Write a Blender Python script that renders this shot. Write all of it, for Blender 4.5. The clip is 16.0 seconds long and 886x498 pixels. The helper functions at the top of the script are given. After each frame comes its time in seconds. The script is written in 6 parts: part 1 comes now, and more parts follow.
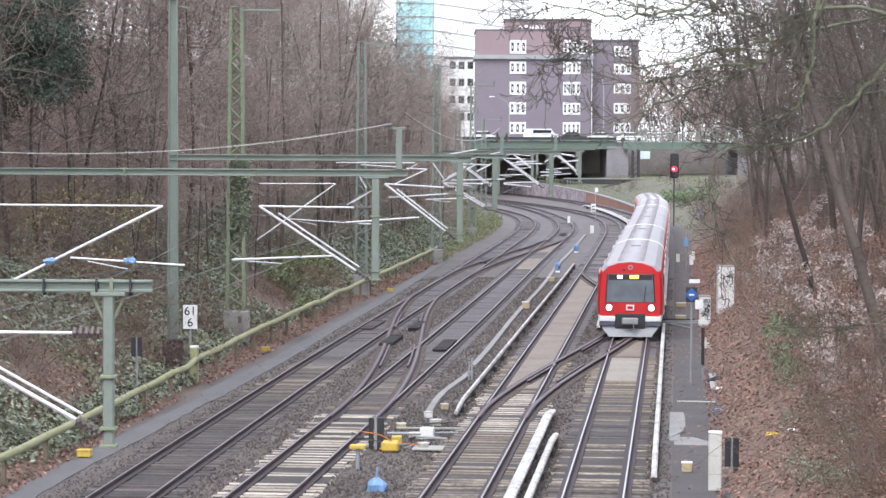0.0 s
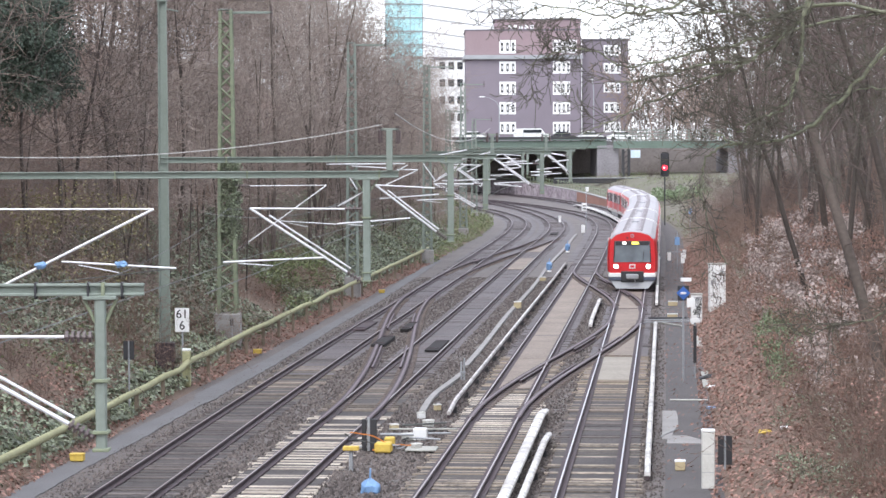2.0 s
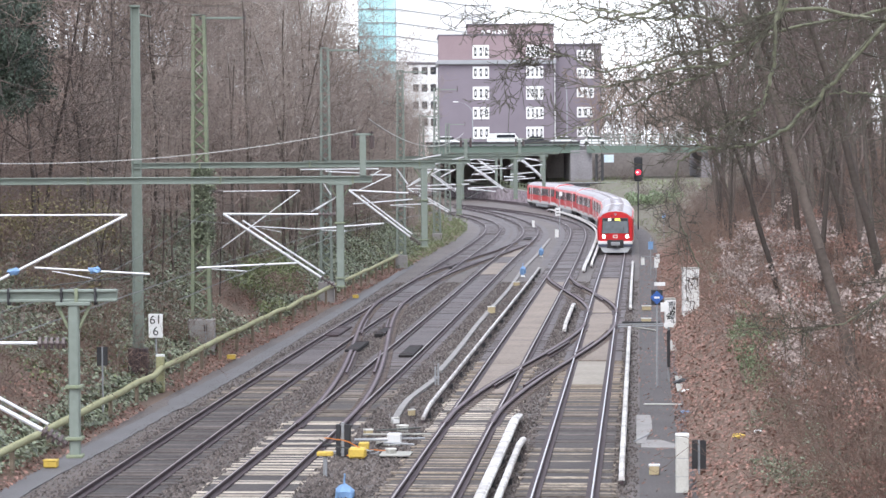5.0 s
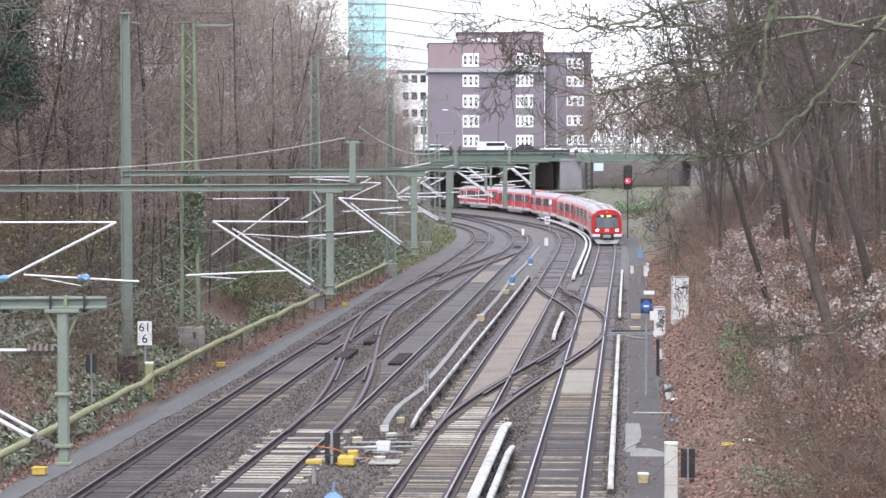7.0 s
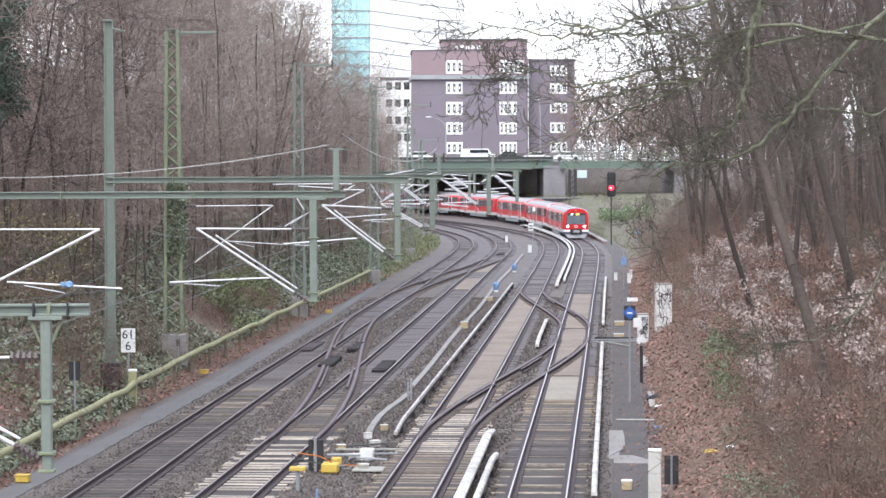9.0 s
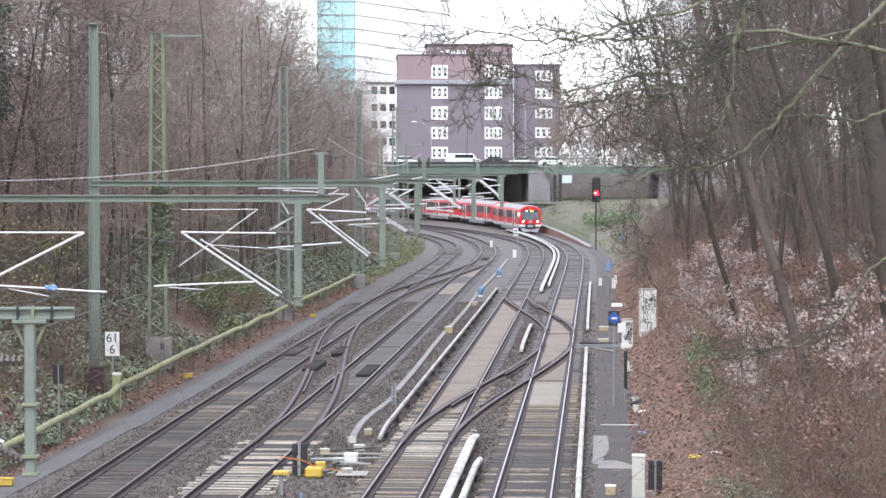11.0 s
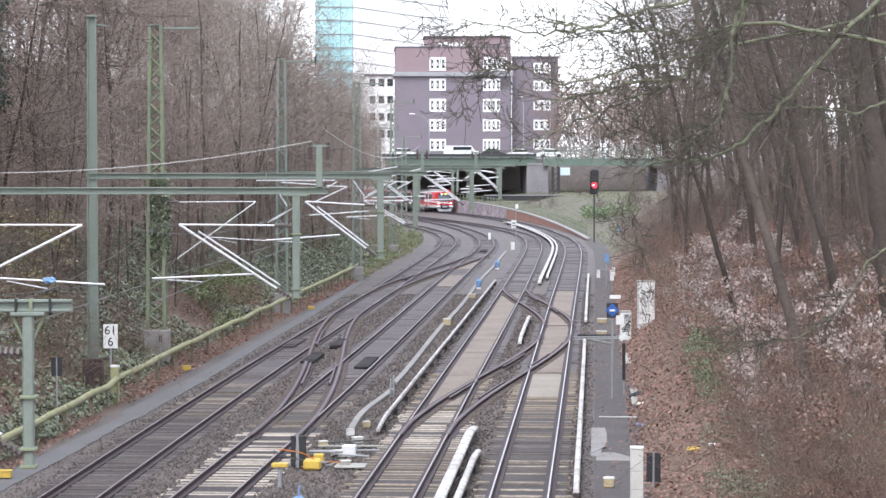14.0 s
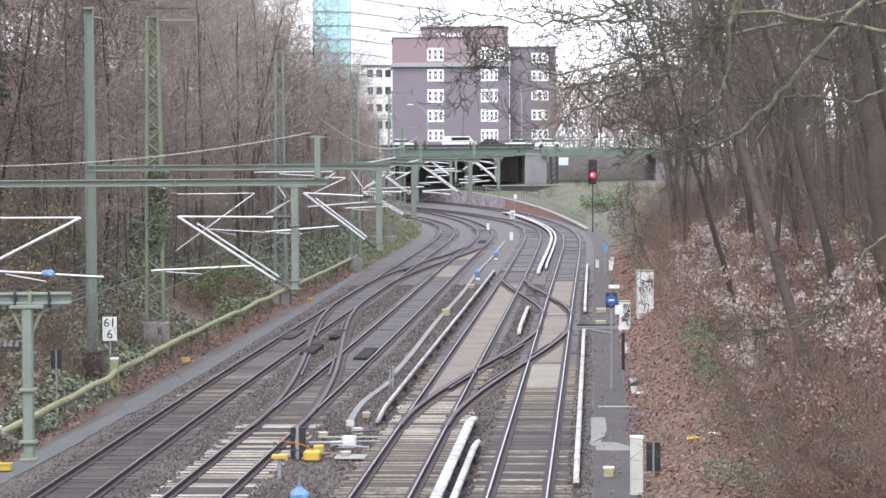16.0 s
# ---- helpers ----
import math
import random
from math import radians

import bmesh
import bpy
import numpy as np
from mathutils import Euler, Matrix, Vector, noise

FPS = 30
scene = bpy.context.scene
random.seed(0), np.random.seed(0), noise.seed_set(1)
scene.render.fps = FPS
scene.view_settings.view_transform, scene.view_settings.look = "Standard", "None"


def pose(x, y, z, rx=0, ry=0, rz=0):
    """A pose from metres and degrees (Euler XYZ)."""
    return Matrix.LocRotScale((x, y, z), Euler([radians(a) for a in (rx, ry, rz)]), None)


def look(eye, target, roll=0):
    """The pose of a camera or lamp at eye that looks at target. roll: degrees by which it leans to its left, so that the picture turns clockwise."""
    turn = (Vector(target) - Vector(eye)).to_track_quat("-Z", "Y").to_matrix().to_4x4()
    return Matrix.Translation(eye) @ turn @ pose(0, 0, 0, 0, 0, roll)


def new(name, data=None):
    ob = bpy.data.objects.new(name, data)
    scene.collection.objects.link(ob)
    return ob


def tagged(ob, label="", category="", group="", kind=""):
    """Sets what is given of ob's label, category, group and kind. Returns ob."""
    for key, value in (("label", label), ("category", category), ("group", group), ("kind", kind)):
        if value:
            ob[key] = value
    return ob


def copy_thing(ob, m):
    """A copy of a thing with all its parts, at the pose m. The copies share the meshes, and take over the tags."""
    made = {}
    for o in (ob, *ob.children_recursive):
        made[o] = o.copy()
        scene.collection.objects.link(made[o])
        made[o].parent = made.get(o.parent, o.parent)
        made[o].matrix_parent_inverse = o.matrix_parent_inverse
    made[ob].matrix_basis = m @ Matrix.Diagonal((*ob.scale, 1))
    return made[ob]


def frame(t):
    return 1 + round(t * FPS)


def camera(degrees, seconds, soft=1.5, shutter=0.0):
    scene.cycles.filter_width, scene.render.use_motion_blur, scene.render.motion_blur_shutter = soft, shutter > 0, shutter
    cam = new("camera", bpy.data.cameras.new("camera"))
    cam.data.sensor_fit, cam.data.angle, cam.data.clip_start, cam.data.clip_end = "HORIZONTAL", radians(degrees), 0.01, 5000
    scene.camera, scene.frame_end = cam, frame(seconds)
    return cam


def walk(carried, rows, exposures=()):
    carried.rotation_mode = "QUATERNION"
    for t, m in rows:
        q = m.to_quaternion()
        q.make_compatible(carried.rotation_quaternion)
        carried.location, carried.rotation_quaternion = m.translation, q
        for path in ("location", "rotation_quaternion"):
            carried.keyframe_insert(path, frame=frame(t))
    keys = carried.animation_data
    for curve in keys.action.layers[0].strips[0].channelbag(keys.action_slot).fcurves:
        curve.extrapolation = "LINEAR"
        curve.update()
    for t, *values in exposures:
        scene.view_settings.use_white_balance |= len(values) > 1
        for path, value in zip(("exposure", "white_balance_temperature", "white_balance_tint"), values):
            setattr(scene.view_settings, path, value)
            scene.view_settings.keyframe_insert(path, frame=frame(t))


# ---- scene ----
# The camera stands on a footbridge over the cutting and only turns. Rows: seconds, turn to the right, tilt down, lean.
cam = camera(19.77, 16.0, soft=1.5)
EYE = (0.0, 0.0, 8.97)
TURNS = [
    (0, 0.000, 2.437, -0.286),
    (0.5, 0.064, 2.448, -0.264),
    (1, 0.119, 2.417, -0.084),
    (1.5, 0.169, 2.395, 0.105),
    (2, 0.196, 2.423, 0.232),
    (2.5, 0.265, 2.430, 0.330),
    (3, 0.351, 2.470, 0.283),
    (3.5, 0.463, 2.447, 0.175),
    (4, 0.618, 2.407, 0.283),
    (6.5, 0.978, 2.172, 0.228),
    (7, 1.027, 2.132, 0.208),
    (7.5, 1.093, 2.104, 0.291),
    (8, 1.120, 2.107, 0.312),
    (8.5, 1.170, 2.085, 0.288),
    (9, 1.398, 1.975, 0.213),
    (11.5, 1.762, 1.870, -0.002),
    (12, 1.785, 1.909, 0.009),
    (12.5, 1.809, 1.969, -0.041),
    (13, 1.795, 1.996, -0.066),
    (13.5, 1.788, 2.015, -0.065),
    (14, 1.783, 2.047, 0.014),
    (14.5, 1.782, 2.080, 0.109),
    (15, 1.780, 2.119, 0.143),
    (15.5, 1.781, 2.181, 0.277),
    (16, 1.811, 2.258, 0.329),
]


def aimed(turn, down, lean):
    return pose(*EYE) @ pose(0, 0, 0, 0, 0, -turn) @ pose(0, 0, 0, 90 - down, 0, 0) @ pose(0, 0, 0, 0, 0, -lean)


walk(cam, [(t, aimed(a, b, c)) for t, a, b, c in TURNS])

# ---- overcast daylight ----
world = bpy.data.worlds.new("overcast")
scene.world = world
world.use_nodes = True
wn, wl = world.node_tree.nodes, world.node_tree.links
sky = wn.new("ShaderNodeTexSky")
sky.sky_type, sky.sun_disc = "NISHITA", False
sky.sun_elevation, sky.sun_rotation = radians(38), radians(-160)
grey = wn.new("ShaderNodeHueSaturation")
grey.inputs["Saturation"].default_value = 0.45
wl.new(sky.outputs[0], grey.inputs["Color"])
cloud = wn.new("ShaderNodeMixRGB")
cloud.inputs["Fac"].default_value = 0.6
cloud.inputs["Color2"].default_value = (5.5, 5.85, 6.75, 1.0)
wl.new(grey.outputs[0], cloud.inputs["Color1"])
wl.new(cloud.outputs[0], wn["Background"].inputs["Color"])
wn["Background"].inputs["Strength"].default_value = 0.15
sun = new("sun", bpy.data.lights.new("sun", "SUN"))
sun.data.energy, sun.data.angle, sun.data.color = 0.8, radians(25), (1.0, 0.985, 0.98)
sun.matrix_world = look((0, 0, 60), (14, 40, 0))
scene.view_settings.exposure = 1.355

# ---- materials ----


def mat(name, colour, rough=0.7, metal=0.0, vary=0.25, scale=3.0, fine=40.0, bump=0.0, second=None, mix=0.5, emit=0.0, island=0.0, objrand=0.0, contrast=0.5):
    m = bpy.data.materials.new(name)
    m.use_nodes = True
    n, l = m.node_tree.nodes, m.node_tree.links
    b = n["Principled BSDF"]
    b.inputs["Roughness"].default_value, b.inputs["Metallic"].default_value = rough, metal
    base = (*colour, 1.0)
    if emit:
        b.inputs["Base Color"].default_value = base
        b.inputs["Emission Color"].default_value = base
        b.inputs["Emission Strength"].default_value = emit
        return m
    co = n.new("ShaderNodeTexCoord")
    geo = n.new("ShaderNodeNewGeometry")
    big, small = n.new("ShaderNodeTexNoise"), n.new("ShaderNodeTexNoise")
    for node, sc, det in ((big, scale, 4.0), (small, fine, 6.0)):
        node.inputs["Scale"].default_value, node.inputs["Detail"].default_value = sc, det
        l.new(geo.outputs["Position"], node.inputs["Vector"])
    ramp = n.new("ShaderNodeValToRGB")
    ramp.color_ramp.elements[0].position, ramp.color_ramp.elements[1].position = 0.5 - contrast / 2, 0.5 + contrast / 2
    other = second or tuple(min(1, c * 0.55) for c in colour)
    ramp.color_ramp.elements[0].color, ramp.color_ramp.elements[1].color = (*other, 1), base
    both = n.new("ShaderNodeMath")
    both.operation = "MULTIPLY_ADD"
    l.new(small.outputs["Fac"], both.inputs[0])
    both.inputs[1].default_value = 1 - mix
    half = n.new("ShaderNodeMath")
    half.operation = "MULTIPLY"
    l.new(big.outputs["Fac"], half.inputs[0])
    half.inputs[1].default_value = mix
    l.new(half.outputs[0], both.inputs[2])
    l.new(both.outputs[0], ramp.inputs["Fac"])
    hsv = n.new("ShaderNodeHueSaturation")
    l.new(ramp.outputs["Color"], hsv.inputs["Color"])
    if island or objrand:
        src = geo.outputs["Random Per Island"] if island else n.new("ShaderNodeObjectInfo").outputs["Random"]
        rng = n.new("ShaderNodeMapRange")
        amp = island or objrand
        rng.inputs["To Min"].default_value, rng.inputs["To Max"].default_value = 1 - amp, 1 + amp
        l.new(src, rng.inputs["Value"])
        l.new(rng.outputs["Result"], hsv.inputs["Value"])
    l.new(hsv.outputs["Color"], b.inputs["Base Color"])
    if bump:
        bn = n.new("ShaderNodeBump")
        bn.inputs["Strength"].default_value, bn.inputs["Distance"].default_value = bump, 0.05
        l.new(small.outputs["Fac"], bn.inputs["Height"])
        l.new(bn.outputs["Normal"], b.inputs["Normal"])
    return m


BALLAST = mat("ballast", (0.16, 0.133, 0.122), 0.7, second=(0.05, 0.042, 0.04), scale=0.22, fine=7.0, bump=0.6, mix=0.34, contrast=0.34)
SOIL = mat("soil", (0.23, 0.155, 0.12), 0.95, second=(0.10, 0.075, 0.055), scale=0.35, fine=6.0, bump=0.8, contrast=0.4)
GRASS = mat("grass", (0.15, 0.15, 0.105), 0.9, second=(0.115, 0.095, 0.08), scale=0.25, fine=8.0, bump=0.8)
ASPHALT = mat("asphalt", (0.16, 0.154, 0.16), 0.75, second=(0.10, 0.096, 0.098), scale=0.5, fine=14, bump=0.3)
GRIT = mat("grit", (0.115, 0.104, 0.103), 0.85, second=(0.06, 0.053, 0.054), scale=0.5, fine=12, bump=0.5)
CONCRETE = mat("concrete", (0.46, 0.45, 0.42), 0.9, second=(0.25, 0.25, 0.22), scale=1.2, fine=25, bump=0.2)
PALE = mat("pale_concrete", (0.68, 0.67, 0.64), 0.85, second=(0.46, 0.45, 0.41), scale=1.5, fine=20, bump=0.15)
SLEEPER = mat("sleeper_wood", (0.135, 0.112, 0.104), 0.75, second=(0.05, 0.041, 0.04), scale=0.5, fine=6, bump=0.3, objrand=0.45, contrast=0.34)
SLEEPER_GREY = mat("sleeper_concrete", (0.56, 0.49, 0.41), 0.8, second=(0.26, 0.222, 0.19), scale=0.8, fine=7, bump=0.3, objrand=0.22, contrast=0.34)
CHAIR = mat("rail_chair_rust", (0.21, 0.17, 0.15), 0.85, second=(0.09, 0.07, 0.065), scale=0.8, fine=8, bump=0.2)
SLEEPER_OLD = mat("sleeper_old", (0.30, 0.25, 0.20), 0.85, second=(0.07, 0.058, 0.05), scale=1.3, fine=6, bump=0.4, objrand=0.55, contrast=0.3)
SLEEPER_DIRTY = mat("sleeper_dirty", (0.25, 0.205, 0.168), 0.85, second=(0.10, 0.083, 0.072), scale=0.9, fine=6, bump=0.3, objrand=0.45, contrast=0.34)
SLEEPER_TAN = mat("sleeper_sandy", (0.34, 0.275, 0.21), 0.9, second=(0.14, 0.113, 0.09), scale=0.7, fine=7, bump=0.3, objrand=0.4, contrast=0.36)
RUST = mat("rail_rust", (0.075, 0.05, 0.056), 0.75, 0.0, second=(0.036, 0.025, 0.029), scale=1.0, fine=12, bump=0.1)
SHINE = mat("rail_head", (0.56, 0.54, 0.55), 0.38, 1.0, second=(0.42, 0.40, 0.41), scale=0.3, fine=8)
DULL = mat("rail_head_dull", (0.42, 0.38, 0.37), 0.4, 0.7, second=(0.24, 0.20, 0.20), scale=0.3, fine=8)
COVER = mat("third_rail_cover", (0.72, 0.70, 0.68), 0.6, second=(0.30, 0.28, 0.265), scale=0.9, fine=4, contrast=0.28)
GREEN = mat("green_paint", (0.225, 0.262, 0.232), 0.65, second=(0.155, 0.182, 0.155), scale=0.8, fine=10)
GREEN_DARK = mat("mossy_green_paint", (0.245, 0.275, 0.17), 0.7, second=(0.14, 0.165, 0.125), scale=0.5, fine=7, contrast=0.35)
ALU = mat("aluminium_tube", (0.76, 0.76, 0.78), 0.45, 0.2, second=(0.55, 0.55, 0.57), scale=1.0, fine=8)
INSUL = mat("insulator", (0.12, 0.09, 0.09), 0.35, second=(0.07, 0.05, 0.05))
WIRE_PALE = mat("bare_wire", (0.46, 0.45, 0.43), 0.6, second=(0.32, 0.31, 0.30))
WIRE = mat("wire", (0.10, 0.11, 0.10), 0.6, second=(0.07, 0.07, 0.07))
FENCE_POST = mat("weathered_fence_post", (0.26, 0.21, 0.16), 0.9, second=(0.14, 0.115, 0.085), scale=1.0, fine=9, bump=0.3)
MOSS = mat("mossy_timber", (0.40, 0.40, 0.23), 0.9, second=(0.22, 0.21, 0.12), scale=1.2, fine=14, bump=0.4)
RED = mat("train_red", (0.62, 0.015, 0.022), 0.35, second=(0.50, 0.012, 0.018), scale=0.4, fine=4)
ROOF = mat("train_roof", (0.36, 0.335, 0.355), 0.5, second=(0.26, 0.24, 0.255), scale=0.5, fine=5)
WHITE = mat("white_paint", (0.80, 0.80, 0.80), 0.5, second=(0.68, 0.68, 0.67), scale=0.8, fine=8)
GREY = mat("grey_paint", (0.34, 0.35, 0.37), 0.5, second=(0.25, 0.26, 0.27), scale=0.8, fine=8)
DARK = mat("dark_steel", (0.035, 0.035, 0.04), 0.5, second=(0.02, 0.02, 0.022))
TRAIN_GLASS = mat("tinted_train_glass", (0.085, 0.06, 0.068), 0.15, second=(0.05, 0.035, 0.042), scale=0.5, fine=2)
GLASS = mat("dark_glass", (0.03, 0.035, 0.042), 0.08, second=(0.02, 0.024, 0.03), scale=0.5, fine=2)
# Dark glass coloured blue-grey: the sky's reflection is painted into it.
SCREEN_SHEEN = mat("windscreen", (0.20, 0.23, 0.26), 0.12, second=(0.09, 0.105, 0.12), scale=0.9, fine=2)
HEAD = mat("headlight_glow", (1.0, 0.86, 0.84), emit=5.0)
AMBER = mat("display_glow", (1.0, 0.82, 0.12), emit=0.85)
PALE_GLOW = mat("display_pale_glow", (1.0, 0.95, 0.85), emit=1.2)
RED_GLOW = mat("signal_red_glow", (1.0, 0.03, 0.06), emit=1.0)
MAUVE = mat("switch_rail_head", (0.20, 0.155, 0.172), 0.6, 0.2, second=(0.09, 0.068, 0.077), scale=0.4, fine=8)
STONE = mat("ballast_stone", (0.145, 0.122, 0.112), 0.9, second=(0.075, 0.063, 0.06), scale=0.3, fine=3, island=0.6)
SIGN_BLUE = mat("sign_blue", (0.035, 0.12, 0.42), 0.5, second=(0.03, 0.10, 0.34))
OCHRE = mat("ochre_paint", (0.52, 0.43, 0.26), 0.7, second=(0.38, 0.31, 0.19), scale=3, fine=12)
TROUGH = mat("trough_concrete", (0.36, 0.345, 0.335), 0.9, second=(0.20, 0.19, 0.185), scale=0.8, fine=14, bump=0.2)
# Greasy ballast, darkened further to paint the shade in the sleeper gaps.
OILY_SHADE = mat("oily_shade_ballast", (0.082, 0.068, 0.064), 0.75, second=(0.022, 0.018, 0.019), scale=0.3, fine=8, bump=0.6, contrast=0.34)
SOOT = mat("sooty_concrete", (0.30, 0.285, 0.30), 0.9, second=(0.15, 0.14, 0.15), scale=0.35, fine=4, bump=0.2)
BRIDGE = mat("bridge_paint", (0.15, 0.20, 0.165), 0.7, second=(0.09, 0.12, 0.10), scale=0.4, fine=5)
POSTER = mat("faded_blue_poster", (0.42, 0.56, 0.68), 0.7, second=(0.62, 0.68, 0.72), scale=1.2, fine=3, contrast=0.3)
BLUE = mat("blue_plastic", (0.14, 0.26, 0.46), 0.5, second=(0.20, 0.34, 0.55), scale=3, fine=10)
YELLOW = mat("yellow_paint", (0.68, 0.48, 0.08), 0.6, second=(0.5, 0.34, 0.08), scale=3, fine=12)
ORANGE = mat("orange_cable", (0.75, 0.25, 0.05), 0.6)
BLACK = mat("black_lettering", (0.02, 0.02, 0.02), 0.6)
# The office block's two bricks are lightened towards mauve to paint distance haze.
BRICK = mat("hazed_dark_brick", (0.225, 0.195, 0.228), 0.85, second=(0.17, 0.147, 0.173), scale=0.25, fine=6, bump=0.2)
BRICK_RED = mat("red_brick", (0.33, 0.17, 0.13), 0.85, second=(0.22, 0.115, 0.09), scale=0.4, fine=5, bump=0.2)
BRICK_TOP = mat("hazed_upper_brick", (0.30, 0.225, 0.24), 0.85, second=(0.235, 0.175, 0.19), scale=0.25, fine=6, bump=0.2)
SLATE = mat("roof_slate", (0.16, 0.15, 0.17), 0.7, second=(0.11, 0.10, 0.12), scale=0.5, fine=5)
PANEL = mat("worn_panel", (0.38, 0.345, 0.30), 0.9, second=(0.22, 0.195, 0.165), scale=0.6, fine=6, bump=0.2)
# Far bed and sleepers: lighter and mauve, distance haze and sheen painted in.
FAR_BED = mat("hazed_ballast", (0.142, 0.119, 0.121), 0.66, second=(0.045, 0.038, 0.041), scale=0.3, fine=7, bump=0.5, contrast=0.36)
SLEEPER_FAR = mat("sleeper_hazed", (0.165, 0.138, 0.137), 0.66, second=(0.065, 0.054, 0.056), scale=0.4, fine=6, bump=0.3, contrast=0.36)
SAND = mat("sandy_ballast", (0.31, 0.25, 0.205), 0.75, second=(0.14, 0.113, 0.097), scale=0.35, fine=6, bump=0.5, contrast=0.36)
RUBBER = mat("rubber_mat", (0.03, 0.026, 0.027), 0.95, second=(0.018, 0.016, 0.017), scale=1.0, fine=9, bump=0.2)
NET = mat("teal_netting", (0.30, 0.58, 0.62), 0.8, second=(0.46, 0.70, 0.72), scale=0.10, fine=0.8, contrast=0.3)
SHEET = mat("white_sheeting", (0.85, 0.86, 0.86), 0.7, second=(0.72, 0.74, 0.76), scale=0.10, fine=0.6)
BARK = mat("bark", (0.12, 0.096, 0.082), 0.9, second=(0.052, 0.042, 0.037), scale=0.7, fine=10, bump=0.4, objrand=0.35)
TWIG = mat("twig", (0.315, 0.243, 0.208), 0.9, second=(0.165, 0.125, 0.11), scale=0.25, fine=3, objrand=0.3)
# Pale shrubs near by; on the farther trees this paleness paints haze.
TWIG_PALE = mat("twig_pale", (0.35, 0.288, 0.252), 0.9, second=(0.20, 0.163, 0.145), scale=0.25, fine=3, objrand=0.25)
TWIG_DARK = mat("twig_dark", (0.165, 0.128, 0.112), 0.9, second=(0.08, 0.06, 0.055), scale=0.25, fine=3, objrand=0.3)
LICHEN = mat("lichen_bark", (0.235, 0.25, 0.165), 0.9, second=(0.06, 0.054, 0.043), scale=1.6, fine=9, bump=0.4, contrast=0.34)
TWIG_WET = mat("dark_twig", (0.115, 0.108, 0.08), 0.85, second=(0.05, 0.045, 0.037), scale=1.2, fine=6)
IVY = mat("ivy_leaf", (0.25, 0.28, 0.195), 0.42, second=(0.12, 0.138, 0.09), scale=0.3, fine=2, island=0.6)
IVY_LIGHT = mat("bramble_leaf", (0.20, 0.23, 0.105), 0.55, second=(0.11, 0.135, 0.062), scale=0.3, fine=2, island=0.5)
BUSH_GREEN = mat("bush_leaf", (0.21, 0.27, 0.15), 0.55, second=(0.13, 0.165, 0.095), scale=0.3, fine=2, island=0.45)
CONIFER = mat("evergreen_leaf", (0.085, 0.115, 0.085), 0.6, second=(0.04, 0.058, 0.042), scale=0.3, fine=2, island=0.5)
LEAF = mat("fallen_leaf", (0.325, 0.188, 0.15), 0.8, second=(0.20, 0.118, 0.095), scale=0.3, fine=2, island=0.5)
YELLOW_LEAF = mat("yellowing_leaf", (0.31, 0.275, 0.14), 0.7, second=(0.20, 0.17, 0.085), scale=0.3, fine=2, island=0.45)
FLUFF_PALE = mat("pale_seed_fluff", (0.70, 0.62, 0.57), 0.95, second=(0.5, 0.43, 0.39), scale=0.5, fine=3, island=0.3)
# Twig brown greyed and lightened: distance haze is put into the colour.
THICKET = mat("haze_paled_twigs", (0.34, 0.30, 0.285), 0.95, second=(0.23, 0.20, 0.19), scale=0.2, fine=2, island=0.3)
RUSSET = mat("russet_twig", (0.25, 0.172, 0.138), 0.9, second=(0.13, 0.088, 0.072), scale=0.3, fine=3, objrand=0.3)
BRACKEN = mat("dry_bracken", (0.24, 0.162, 0.122), 0.9, second=(0.135, 0.09, 0.07), scale=0.25, fine=2, island=0.45)
GRAFFITI = mat("painted_wall", (0.40, 0.345, 0.365), 0.85, second=(0.21, 0.165, 0.19), scale=0.55, fine=2.2, contrast=0.16)
BEIGE = mat("beige_render", (0.25, 0.222, 0.21), 0.9, second=(0.16, 0.14, 0.132), scale=0.4, fine=3, bump=0.1, contrast=0.3)
NAVY = mat("dark_blue_grey_paint", (0.10, 0.115, 0.165), 0.5, second=(0.07, 0.08, 0.12), scale=0.8, fine=6)
FLUFF = mat("seed_fluff", (0.45, 0.375, 0.345), 0.95, second=(0.30, 0.245, 0.225), scale=0.5, fine=3, island=0.35)

# ---- mesh helpers ----


def part(name, bm, material, parent=None, label="", smooth=False):
    me = bpy.data.meshes.new(name)
    bm.to_mesh(me)
    bm.free()
    return mesh_part(name, me, material, parent, label, smooth)


def mesh_part(name, me, material, parent=None, label="", smooth=False):
    for m in material if isinstance(material, (list, tuple)) else [material]:
        me.materials.append(m)
    if smooth:
        me.polygons.foreach_set("use_smooth", [True] * len(me.polygons))
    ob = new(name, me)
    ob.parent = parent
    return tagged(ob, label)


def thing(name, label, category, m=None, group="", kind=""):
    ob = new(name)
    if m is not None:
        ob.matrix_world = m
    return tagged(ob, label, category, group, kind)


def box(bm, c, size, rz=0.0, bevel=0.0, m=None, mi=0):
    t = (m or Matrix()) @ Matrix.Translation(c) @ Matrix.Rotation(radians(rz), 4, "Z") @ Matrix.Diagonal((*size, 1))
    vs = bmesh.ops.create_cube(bm, size=1.0, matrix=t)["verts"]
    faces = {f for v in vs for f in v.link_faces}
    for f in faces:
        f.material_index = mi
    if bevel:
        bmesh.ops.bevel(bm, geom=list({e for v in vs for e in v.link_edges}), offset=bevel, segments=1, affect="EDGES")
    return bm


